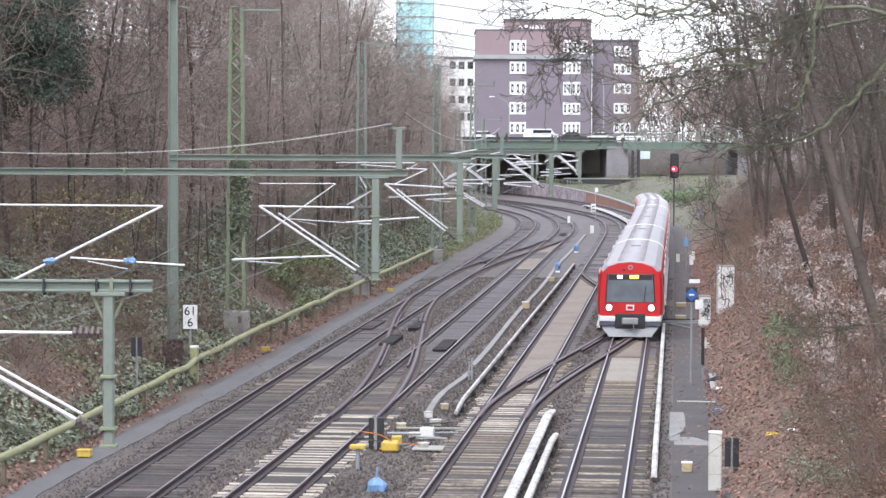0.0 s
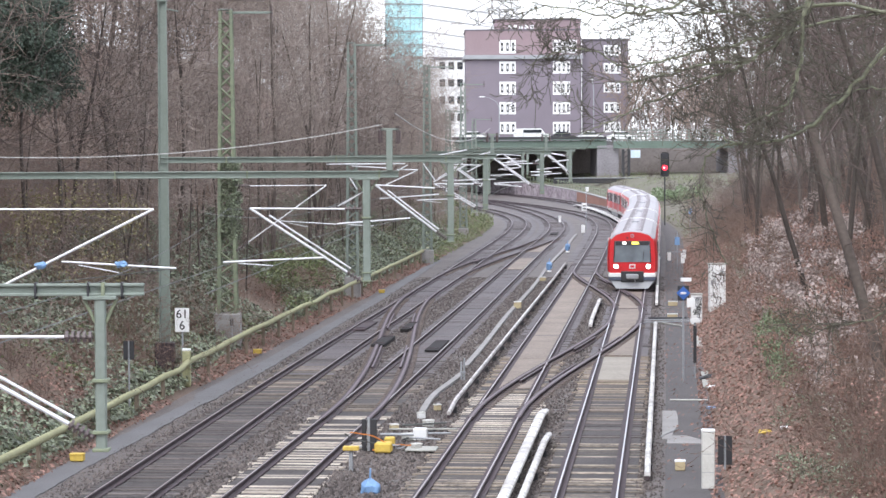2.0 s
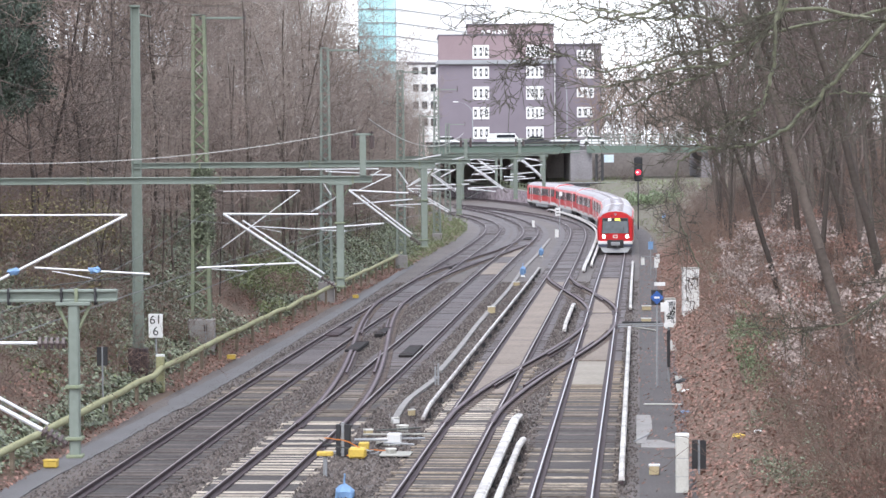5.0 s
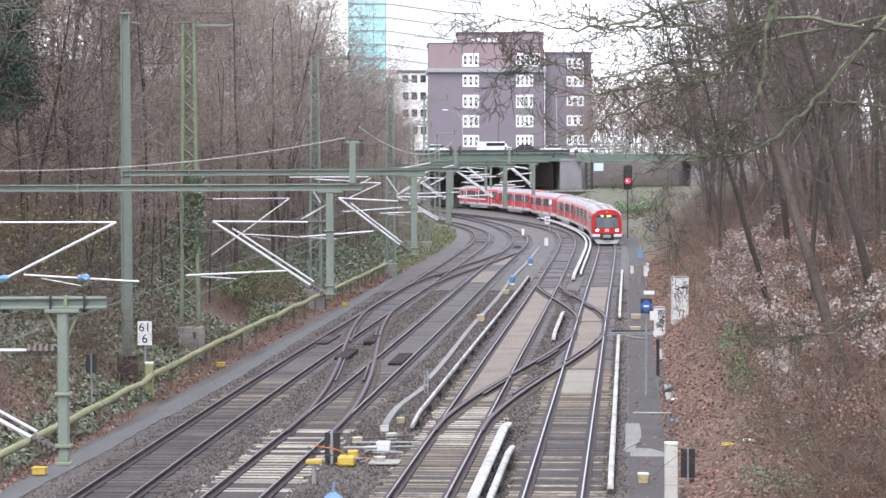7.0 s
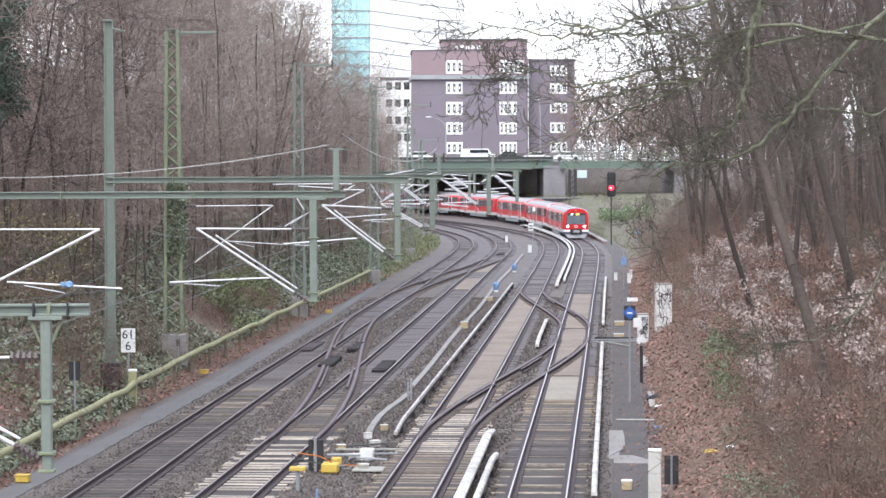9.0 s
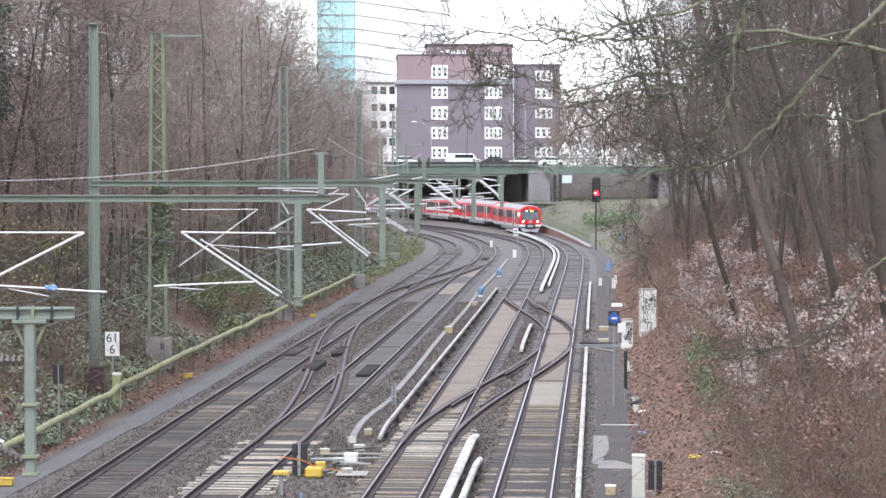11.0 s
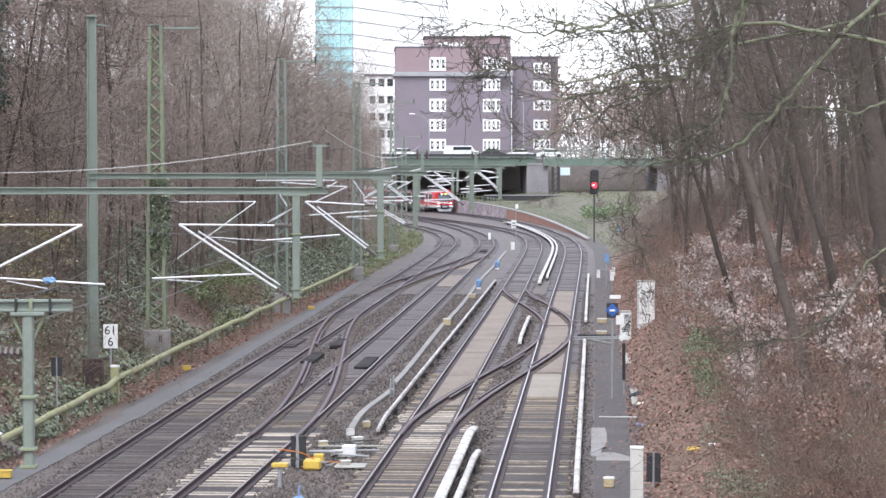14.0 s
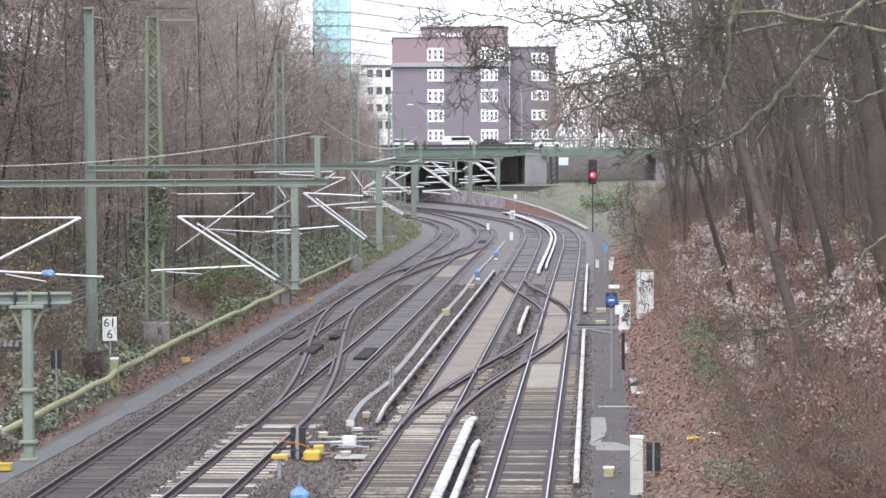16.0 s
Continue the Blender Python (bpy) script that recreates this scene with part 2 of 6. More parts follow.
def tube(bm, a, b, r, r2=None, n=8, mi=0):
    a, b = Vector(a), Vector(b)
    d = b - a
    m = Matrix.Translation((a + b) / 2) @ d.to_track_quat("Z", "Y").to_matrix().to_4x4()
    vs = bmesh.ops.create_cone(bm, cap_ends=True, segments=n, radius1=r, radius2=r if r2 is None else r2, depth=d.length, matrix=m)["verts"]
    for f in {f for v in vs for f in v.link_faces}:
        f.material_index = mi
    return bm


def B():
    return bmesh.new()


def sweep(lines, closed=True, mi=None):
    """A mesh through equal-long rows of points; lines[i] is the i-th edge of the profile."""
    a = np.array(lines)  # profile x station x 3
    n, k = a.shape[:2]
    faces, idx = [], []
    for i in range(n if closed else n - 1):
        j = (i + 1) % n
        for q in range(k - 1):
            faces.append((i * k + q, i * k + q + 1, j * k + q + 1, j * k + q))
            idx.append(mi[i] if mi else 0)
    if closed:
        faces.append(tuple(i * k for i in range(n)))
        faces.append(tuple(i * k + k - 1 for i in reversed(range(n))))
        idx += [0, 0]
    me = bpy.data.meshes.new("sweep")
    me.from_pydata(a.reshape(-1, 3).tolist(), [], faces)
    me.polygons.foreach_set("material_index", idx)
    return me


# ---- the four tracks: start, heading, and curvature at stations along the way ----
STATION = np.array([0, 60, 120, 180, 220, 260, 300, 340, 440.0])
PLAN = [
    (-9.68635, 0.0755813, 4.7417e-05, 0.000258281, -0.000113859, -3.44312e-05, -0.0014347, -0.00357241, -0.00289117, -0.00279265, -0.00279796),
    (-6.66278, 0.0907027, 0.00015733, -0.000151891, -3.37531e-05, 0.000229133, -0.00210971, -0.00196276, -0.00263825, -0.00279874, -0.00280306),
    (-1.86507, 0.0939734, -0.000151375, 4.07604e-05, -7.39636e-05, -6.68529e-05, -0.00111658, -0.00393991, -0.00293743, -0.00278936, -0.00279695),
    (1.68047, 0.0899617, 6.45721e-05, -3.42258e-05, 4.55317e-05, -9.97611e-05, -0.00162312, -0.00131523, -0.0023833, -0.0027257, -0.00280499),
]
STEP, FIRST, LAST = 1.0, -120.0, 640.0


def lay(row):
    s = np.arange(0, LAST, STEP)
    k = np.interp(s, STATION, row[2:])
    th = row[1] + np.concatenate([[0], np.cumsum((k[1:] + k[:-1]) / 2 * STEP)])
    mid = (th[1:] + th[:-1]) / 2
    x = row[0] + np.concatenate([[0], np.cumsum(np.sin(mid) * STEP)])
    y = 40 + np.concatenate([[0], np.cumsum(np.cos(mid) * STEP)])
    back = np.arange(FIRST, 0, STEP)
    x = np.concatenate([row[0] + back * math.sin(row[1]), x])
    y = np.concatenate([40 + back * math.cos(row[1]), y])
    th = np.concatenate([np.full(len(back), row[1]), th])
    return np.concatenate([back, s]), x, y, th


TRACKS = [lay(r) for r in PLAN]


def smooth_step(a, b, v):
    t = np.clip((v - a) / (b - a), 0, 1)
    return t * t * (3 - 2 * t)


def at(i, s, off=0.0, z=0.0):
    """Points beside track i (0 to 3) at stations s, off metres to its right; the far line climbs a little."""
    st, x, y, th = TRACKS[i]
    s = np.asarray(s, float)
    z = z + 0.5 * smooth_step(250, 370, s)
    a = np.interp(s, st, th)
    return np.stack([np.interp(s, st, x) + off * np.cos(a), np.interp(s, st, y) - off * np.sin(a), np.broadcast_to(z, s.shape)], -1)


def spot(i, s, off=0.0, z=0.0):
    return Vector(at(i, s, off, z))


def along(i, s):
    """The compass turn (rz, degrees) that sets +y along track i."""
    return -math.degrees(np.interp(s, TRACKS[i][0], TRACKS[i][3]))


def placed(i, s, off, z=0.0, turn=0.0):
    p = spot(i, s, off, z)
    return pose(p.x, p.y, p.z, 0, 0, along(i, s) + turn)


# ---- ground: one sheet with the cutting in it ----


def left_height(u, s):
    """Height of the bank u metres beyond the left track's centre."""
    rise = np.maximum(u - 3.3, 0)
    return np.minimum(0.12 * rise + 0.52 * np.maximum(rise - 1.2, 0), 9.0 + 7.0 * (1 - smooth_step(230, 300, s)) + 0.02 * rise - 1.9 * smooth_step(335, 350, s))


def right_height(u, s):
    rise = np.maximum(u - 3.4, 0)
    top = 9.0 - 6.3 * smooth_step(165, 215, s) + 4.3 * smooth_step(384, 390, s)
    bank = np.minimum(0.58 * rise * (1 - 0.5 * smooth_step(165, 215, s)), top + 0.02 * rise)
    shelf = np.where(u > 2.6, 2.1 * smooth_step(225, 400, s), 0.0)
    return np.maximum(bank, shelf)


S_ROWS = np.arange(FIRST, LAST - 10, 1.0)
U_SIDE = np.concatenate([np.arange(1.7, 5, 0.35), np.arange(5, 26, 1.0), np.array([26, 30, 36, 44, 55])])


def build_ground():
    cols, mats = [], []
    for u in U_SIDE[::-1]:
        cols.append(at(0, S_ROWS, -u, left_height(u, S_ROWS)))
        mats.append(1 if u > 3.3 else 0)
    for f in np.linspace(0, 1, 24):
        cols.append(at(0, S_ROWS, -1.4, -0.03) * (1 - f) + at(3, S_ROWS, 1.4, -0.03) * f)
        mats.append(0)
    for u in U_SIDE:
        cols.append(at(3, S_ROWS, u, right_height(u, S_ROWS)))
        mats.append(2 if u > 3.4 else (3 if u > 1.7 else 0))
    a = np.array(cols)
    n, k = a.shape[:2]
    for i in range(n):
        for q in range(k):
            p = a[i, q]
            amp = 0.02 if p[2] < 0.05 else min(0.5, 0.04 + 0.08 * p[2])
            a[i, q, 2] += amp * noise.noise(Vector(p) * 0.6) + amp * 0.6 * noise.noise(Vector(p) * 1.9)
    faces = [(i * k + q, (i + 1) * k + q, (i + 1) * k + q + 1, i * k + q + 1) for i in range(n - 1) for q in range(k - 1)]
    idx = [mats[i] if mats[i] != 2 else (4 if S_ROWS[q] > 195 else 2) for i in range(n - 1) for q in range(k - 1)]
    v = a.reshape(-1, 3).tolist()
    o = len(v)
    v += [(-1500, -900, -2), (1500, -900, -2), (1500, 3000, -2), (-1500, 3000, -2)]
    faces.append((o, o + 1, o + 2, o + 3))
    idx.append(1)
    me = bpy.data.meshes.new("ground")
    me.from_pydata(v, [], faces)
    me.polygons.foreach_set("material_index", idx)
    ob = mesh_part("ground", me, [BALLAST, SOIL, SOIL, GRIT, GRASS], smooth=True)
    tagged(ob, "brown ballast bed between leafy banks of a railway cutting", "ground", kind="structure")


build_ground()


def strip(name, i, s, o0, o1, z, material, label, category="path", kind="structure", thick=0.05):
    s = np.asarray(s, float)
    me = sweep([at(i, s, o0, z - thick), at(i, s, o0, z), at(i, s, o1, z), at(i, s, o1, z - thick)])
    return tagged(mesh_part(name, me, material), label, category, kind=kind)


LS = np.arange(-110, 152, 0.5)
ragged = np.array([noise.noise(Vector((v * 0.9, 0, 0))) + 0.6 * noise.noise(Vector((v * 2.3, 4, 0))) for v in LS])
far_edge = np.interp(LS, [-110, 29, 38, 48, 50, 53, 64, 81, 101, 150], [-3.1, -3.05, -2.8, -2.46, -2.75, -2.68, -2.42, -2.40, -2.5, -3.2])
near_edge = np.interp(LS, [-110, 29, 37, 46, 48.5, 50, 63, 82, 102, 150], [-2.3, -2.25, -2.0, -1.95, -1.75, -1.78, -1.65, -1.82, -1.9, -2.6])
strip("pavement", 0, LS, far_edge + 0.06 * ragged, near_edge + 0.07 * ragged[::-1], 0.03, ASPHALT, "narrow uneven grey asphalt walkway beside the track")
RS = np.arange(-110, 230, 1.0)
strip("pavement", 3, RS, 1.95, 3.2 + 0.1 * np.sin(RS * 0.1), 0.03, GRIT, "dark gritty walkway beside the track")

# ---- rails and sleepers ----
PROFILE = [(-0.11, 0.0), (0.11, 0.0), (0.11, 0.03), (0.022, 0.055), (0.022, 0.125), (0.045, 0.14), (0.045, 0.162), (0.034, 0.169), (0.021, 0.171), (-0.021, 0.171), (-0.034, 0.169), (-0.045, 0.162), (-0.045, 0.14), (-0.022, 0.125), (-0.022, 0.055), (-0.11, 0.03)]


def rail_along(pts, head, parent, label="", name="rail", stout=1.0):
    """pts: station x 3, the rail's centre line at foot height."""
    pts = np.asarray(pts)
    d = np.gradient(pts[:, :2], axis=0)
    d /= np.linalg.norm(d, axis=1)[:, None]
    nrm = np.stack([d[:, 1], -d[:, 0]], 1)
    lines = [np.concatenate([pts[:, :2] + nrm * ox * stout, pts[:, 2:] + oz], 1) for ox, oz in PROFILE]
    me = sweep(lines, mi=[1 if i == 8 else 0 for i in range(len(PROFILE))])
    return mesh_part(name, me, [RUST, head], parent, label)


def sleeper_mesh(length, width, height):
    bm = B()
    box(bm, (0, 0, -height / 2 + 0.015), (length, width, height), bevel=0.015)
    me = bpy.data.meshes.new("sleeper")
    bm.to_mesh(me)
    bm.free()
    return me


def join_boxes(centres, turns, size):
    """Many plain blocks in one mesh."""
    base = np.array([(x, y, z) for x in (-.5, .5) for y in (-.5, .5) for z in (-.5, .5)]) * size
    quads = np.array([(0, 1, 3, 2), (4, 6, 7, 5), (0, 4, 5, 1), (2, 3, 7, 6), (1, 5, 7, 3), (0, 2, 6, 4)])
    c, s = np.cos(turns), np.sin(turns)
    x = base[None, :, 0] * c[:, None] + base[None, :, 1] * s[:, None]
    y = -base[None, :, 0] * s[:, None] + base[None, :, 1] * c[:, None]
    v = np.stack([x, y, np.broadcast_to(base[None, :, 2], x.shape)], -1) + centres[:, None, :]
    f = (quads[None] + 8 * np.arange(len(centres))[:, None, None]).reshape(-1, 4)
    me = bpy.data.meshes.new("blocks")
    me.from_pydata(v.reshape(-1, 3).tolist(), [], f.tolist())
    return me


SLEEPERS = []
TRACK_THINGS = []


def build_track(i, head, runs, far_mat, label):
    root = thing("railway_track", label, "railway track", group="tracks in the cutting")
    TRACK_THINGS.append(root)
    s = np.arange(-115, 560, 1.0)
    plate_s = np.arange(-115, 330, 2.0)
    for side in (-1, 1):
        rail_along(at(i, s, side * 0.7535, 0.0), head, root)
        # One dark strip stands for the tie plates and the rail's shade.
        a, b = side * 0.7535 - 0.17, side * 0.7535 + 0.17
        mesh_part("tie_plate", sweep([at(i, plate_s, a, 0.0), at(i, plate_s, a, 0.05), at(i, plate_s, b, 0.05), at(i, plate_s, b, 0.0)]), RUST, root, "dark strip for rusty tie plates and the shade along the rail")
    shared = {}
    st = np.arange(-115, 420, 0.6)
    far = st > 66
    far_st = np.concatenate([st[far], st[st < 16]])
    th = np.interp(far_st, TRACKS[i][0], TRACKS[i][3])
    jit = np.random.default_rng(i).normal(0, 0.035, (len(far_st), 3)) * (1, 1, 0.4)
    me = join_boxes(at(i, far_st, 0.0, -0.099) + jit, th, np.array([2.6, 0.22, 0.2]))
    tagged(mesh_part("sleeper_run", me, far_mat, root, "weathered sleepers"), kind="stuff")
    for v in st[(~far) & (st >= 16)]:
        m = next(mm for lim, mm in runs if v < lim)
        if m.name not in shared:
            shared[m.name] = sleeper_mesh(2.6, 0.23, 0.2)
            shared[m.name].materials.append(m)
        SLEEPERS.append((shared[m.name], root, placed(i, v + random.uniform(-0.08, 0.08), random.uniform(-0.11, 0.11), random.uniform(-0.024, 0.02), random.uniform(-2.2, 2.2))))
    return root


build_track(0, DULL, ((48, SLEEPER), (62, SLEEPER_DIRTY), (999, SLEEPER)), SLEEPER_FAR, "dull brown railway track on dark wooden sleepers")
build_track(1, DULL, ((43, SLEEPER_GREY), (56, SLEEPER_DIRTY), (999, SLEEPER)), SLEEPER_FAR, "brown railway track on pale and dark sleepers")
build_track(2, DULL, ((28, SLEEPER_OLD), (38, SLEEPER_TAN), (50, SLEEPER_GREY), (999, SLEEPER_TAN)), SLEEPER_FAR, "shiny railway track on sandy sleepers with switches")
build_track(3, SHINE, ((35, SLEEPER_OLD), (41, SLEEPER), (48, SLEEPER_DIRTY), (999, SLEEPER_TAN)), SLEEPER_FAR, "shiny railway track on weathered sleepers beside a walkway")


def crossover(a, b, s0, s1, head, label):
    """Two rails that lead from track a at station s0 to track b at s1."""
    root = thing("crossover_track", label, "railway switch", group="crossovers between the tracks")
    s = np.linspace(s0, s1, 60)
    f = (s - s0) / (s1 - s0)
    f = 0.8 * (f * f * (3 - 2 * f)) + 0.2 * np.clip((f - 0.08) / 0.84, 0, 1)
    for side in (-1, 1):
        rail_along(at(a, s, side * 0.7535, 0.004) * (1 - f)[:, None] + at(b, s, side * 0.7535, 0.004) * f[:, None], head, root, stout=2.1)
        fine = np.arange(s0 + 4, s1 - 4, 0.6)
        g = np.interp(fine, s, f)[:, None]
        spots = at(a, fine, side * 0.7535, 0.03) * (1 - g) + at(b, fine, side * 0.7535, 0.03) * g
        turns = np.interp(fine, TRACKS[a][0], TRACKS[a][3])
        tagged(mesh_part("rail_chair", join_boxes(spots, turns, np.array([0.62, 0.17, 0.07])), CHAIR, root, "rusty chairs under the rail"), kind="stuff")
    mid = (at(a, s, 0, 0.0) * (1 - f)[:, None] + at(b, s, 0, 0.0) * f[:, None])
    for lo, hi in ((16, 26), (34, 44)):
        for side in (-1, 1):
            seg = mid[lo:hi] + (np.array([math.cos(radians(6)), 0, 0]) * side * 0.55)
            rail_along(seg + (0, 0, 0.005), head, root, name="check_rail", stout=1.2)
    return root


crossover(1, 0, 41, 109, MAUVE, "curved brown crossover rails between two tracks")
crossover(0, 1, 126, 198, MAUVE, "long brown crossover rails curving between two tracks")
crossover(2, 3, 41, 87, MAUVE, "rusty brown crossover rails between the shiny tracks")
crossover(3, 2, 94, 135, MAUVE, "far rusty crossover rails between the shiny tracks")


def third_rail(i, s0, s1, off, wide, label="white covered conductor rail beside the track"):
    root = thing("conductor_rail", label, "conductor rail", group="conductor rails")
    s = np.arange(s0, s1 + 0.5, 1.0)
    n = len(s)
    z = np.full(n, 0.30)
    z[:3], z[-3:] = (0.14, 0.20, 0.26), (0.26, 0.20, 0.14)
    me = sweep([at(i, s, off - wide, z - 0.02), at(i, s, off - wide, z + 0.06), at(i, s, off - wide * 0.5, z + 0.10), at(i, s, off + wide * 0.5, z + 0.10), at(i, s, off + wide, z + 0.06), at(i, s, off + wide, z - 0.02)])
    mesh_part("cover", me, COVER, root)
    me = sweep([at(i, s, off - 0.05, z - 0.12), at(i, s, off - 0.05, z - 0.01), at(i, s, off + 0.05, z - 0.01), at(i, s, off + 0.05, z - 0.12)])
    mesh_part("power_rail", me, RUST, root, "rusty steel rail")
    for v in np.arange(s0 + 2, s1 - 1, 5.0):
        bm = B()
        box(bm, (0, 0, 0.06), (0.22, 0.10, 0.24), bevel=0.01)
        p = part("bracket", bm, DARK, root)
        p.matrix_local = placed(i, v, off)
    return root


third_rail(2, 42, 142, -1.55, 0.058)
third_rail(2, 10, 43, 1.52, 0.14)
third_rail(3, 10, 36, -1.52, 0.09)
third_rail(3, 27, 83, 1.48, 0.08)
third_rail(3, 97, 152, 1.48, 0.08)
third_rail(3, 81, 101, -1.62, 0.09)
third_rail(3, 139, 300, -1.95, 0.12)
third_rail(3, 146, 300, -1.55, 0.09)


def infill(i, s0, s1, half, z, material, label):
    strip("infill", i, np.arange(s0, s1, 1.0), -half, half, z, material, label, "ballast", "structure", 0.03)


for i in range(4):
    # Near bed: gap shade between the sleepers is in the colour.
    infill(i, -115, 58, 1.22, -0.004, OILY_SHADE, "oily ballast coloured darker for the shade between the sleepers")
    # Beyond 58 m the bed takes the haze-lightened colour.
    infill(i, 58, 320, 1.22, -0.004, FAR_BED, "grey-brown ballast between the sleepers, haze put into its colour")
for i in range(4):
    infill(i, 150, 330, 1.85, -0.012, FAR_BED, "grey-brown ballast beside the far rails, haze put into its colour")
infill(2, 52, 128, 0.62, 0.032, SAND, "sandy fouled ballast between the rails")
infill(3, 66, 96, 0.60, 0.032, SAND, "sandy fouled ballast between the rails")
infill(3, 96, 132, 0.62, 0.032, SAND, "sandy fouled ballast between the rails")
infill(3, 55, 66, 0.60, 0.045, PANEL, "pale level panel between the rails")
infill(1, 138, 156, 0.60, 0.032, SAND, "pale patch of ballast between the rails")
infill(1, 166, 182, 0.60, 0.032, SAND, "pale patch of ballast between the rails")


def loose_stones(n):
    """Sharp little stones over the ballast nearest the bridge."""
    r = np.random.default_rng(17)
    v = 18 + 110 * r.uniform(0, 1, n) ** 1.4
    f = r.uniform(-0.02, 1.0, n)
    p = at(0, v, -1.9, -0.02) * (1 - f)[:, None] + at(3, v, 1.9, -0.02) * f[:, None]
    free = np.ones(n, bool)
    for i in range(4):
        c = at(i, v, 0.0, 0.0)
        free &= np.linalg.norm(p[:, :2] - c[:, :2], axis=1) > 1.2
    p = p[free]
    m = len(p)
    h = r.uniform(0.025, 0.06, m)
    a = r.uniform(0, 6.28, m)
    corner = [p + np.stack([np.cos(a + k * 2.1) * h * 1.3, np.sin(a + k * 2.1) * h * 1.3, -0.01 + 0 * h], -1) for k in range(3)]
    top = p + np.stack([r.normal(0, 0.3, m) * h, r.normal(0, 0.3, m) * h, h * 1.2], -1)
    verts = np.stack(corner + [top], 1).reshape(-1, 3)
    base = 4 * np.arange(m)[:, None]
    faces = np.concatenate([base + np.array(t) for t in ((0, 1, 3), (1, 2, 3), (2, 0, 3))])
    me = bpy.data.meshes.new("stones")
    me.from_pydata(verts.tolist(), [], faces.tolist())
    tagged(mesh_part("ballast_stones", me, STONE), "loose brown ballast stones between the tracks", "ballast", kind="stuff")


loose_stones(90000)

# ---- the train: two three-car units ----
CAR_LEN = (26.0, 25.4, 26.0)
SECTION = [(1.36, 0.78), (1.44, 0.95), (1.48, 1.20), (1.50, 2.00), (1.44, 2.95), (1.36, 3.18), (1.10, 3.42), (0.60, 3.58), (0.0, 3.63)]


def build_car(length, cab):
    """cab: -1 a cab at the near end, +1 at the far end, 0 none. +y runs along the train."""
    root = thing("train_car", "", "train car")
    half = length / 2 - 0.25
    ring = SECTION + [(-x, z) for x, z in SECTION[-2::-1]]
    ends = []
    for e in (-1, 1):
        if cab == e:
            ends.append([(e * (half + 0.0), 0.90, 0.985), (e * (half - 0.25), 0.965, 0.995), (e * (half - 0.9), 1.0, 1.0)])
        else:
            ends.append([(e * half, 0.985, 0.998), (e * (half - 0.1), 1.0, 1.0)])
    stations = ends[0] + [(v, 1.0, 1.0) for v in np.linspace(-half + 2, half - 2, 8)] + ends[1][::-1]
    lines = [[(x * sx, y, z * sz if z > 1.3 else z) for y, sx, sz in stations] for x, z in ring]
    n = len(ring)
    mi = []
    for i in range(n):
        j = (i + 1) % n
        zm = (ring[i][1] + ring[j][1]) / 2
        mi.append(3 if i == n - 1 else (2 if zm < 1.1 else (0 if zm < 3.28 else 1)))
    me = sweep(lines, mi=mi)
    body = mesh_part("body", me, [RED, ROOF, WHITE, DARK], root, smooth=False)
    # roof ribs
    for v in np.linspace(-half + 0.8, half - 0.8, 22):
        bm = B()
        box(bm, (0, v, 3.60), (1.2, 0.05, 0.05), bevel=0.01)
        part("roof_rib", bm, ROOF, root)
    bm = B()
    box(bm, (0, half * 0.3, 3.65), (0.5, 0.4, 0.08), bevel=0.03)
    part("roof_vent", bm, GREY, root, "grey roof vent")
    for e in (-1, 1):
        if e != cab:
            arch = [(x * 1.012, z + 0.02) for x, z in ring if z > 2.9]
            y0, y1 = e * (half - 0.30), e * (half - 0.06)
            rows = [[(x, y, z) for x, z in arch] for y in (y0, y1)] + [[(x * 0.97, y, z - 0.06) for x, z in arch] for y in (y1, y0)]
            mesh_part("roof_band", sweep(rows), WHITE, root, "white band at the car's end")
    # doors, windows
    doors = [-length * 0.31, 0.0, length * 0.31]
    for side in (-1, 1):
        for v in doors:
            bm = B()
            box(bm, (side * 1.485, v, 2.02), (0.05, 1.55, 2.02), bevel=0.015)
            door = part("door", bm, RED, root)
            for q in (-0.37, 0.37):
                bm = B()
                box(bm, (side * 1.505, v + q, 2.35), (0.03, 0.52, 0.95), bevel=0.01)
                part("door_pane", bm, TRAIN_GLASS, door)
            for q in (-0.84, 0.84):
                bm = B()
                box(bm, (side * 1.495, v + q, 2.02), (0.05, 0.16, 2.06), bevel=0.01)
                part("door_post", bm, WHITE, root, "pale grey door post")
        edges = [-half + (2.0 if cab == -1 else 0.6)] + [e for v in doors for e in (v - 1.0, v + 1.0)] + [half - (2.0 if cab == 1 else 0.6)]
        for a, b in zip(edges[::2], edges[1::2]):
            count = max(1, int((b - a) / 1.7))
            for k in range(count):
                w = (b - a) / count
                bm = B()
                box(bm, (side * 1.482, a + (k + 0.5) * w, 2.42), (0.045, w - 0.12, 0.98), bevel=0.015)
                part("window", bm, TRAIN_GLASS, root)
    # running gear
    for v in (-length * 0.34, length * 0.34):
        bm = B()
        box(bm, (0, v, 0.62), (2.1, 2.6, 0.22), bevel=0.04)
        bogie = part("bogie", bm, DARK, root)
        for q in (-1.05, 1.05):
            for side in (-1, 1):
                bm = B()
                tube(bm, (side * 0.68, v + q, 0.60), (side * 0.82, v + q, 0.60), 0.42, n=14)
                part("wheel", bm, RUST, bogie)
        for side in (-1, 1):
            bm = B()
            box(bm, (side * 1.05, v, 0.55), (0.16, 2.5, 0.20), bevel=0.03)
            part("side_frame", bm, DARK, bogie)
    for side in (-1, 1):
        bm = B()
        box(bm, (side * 1.2, 0, 0.60), (0.25, length * 0.42, 0.42), bevel=0.04)
        part("equipment_box", bm, GREY, root)
    if cab:
        e = cab
        f = e * half
        bm = B()
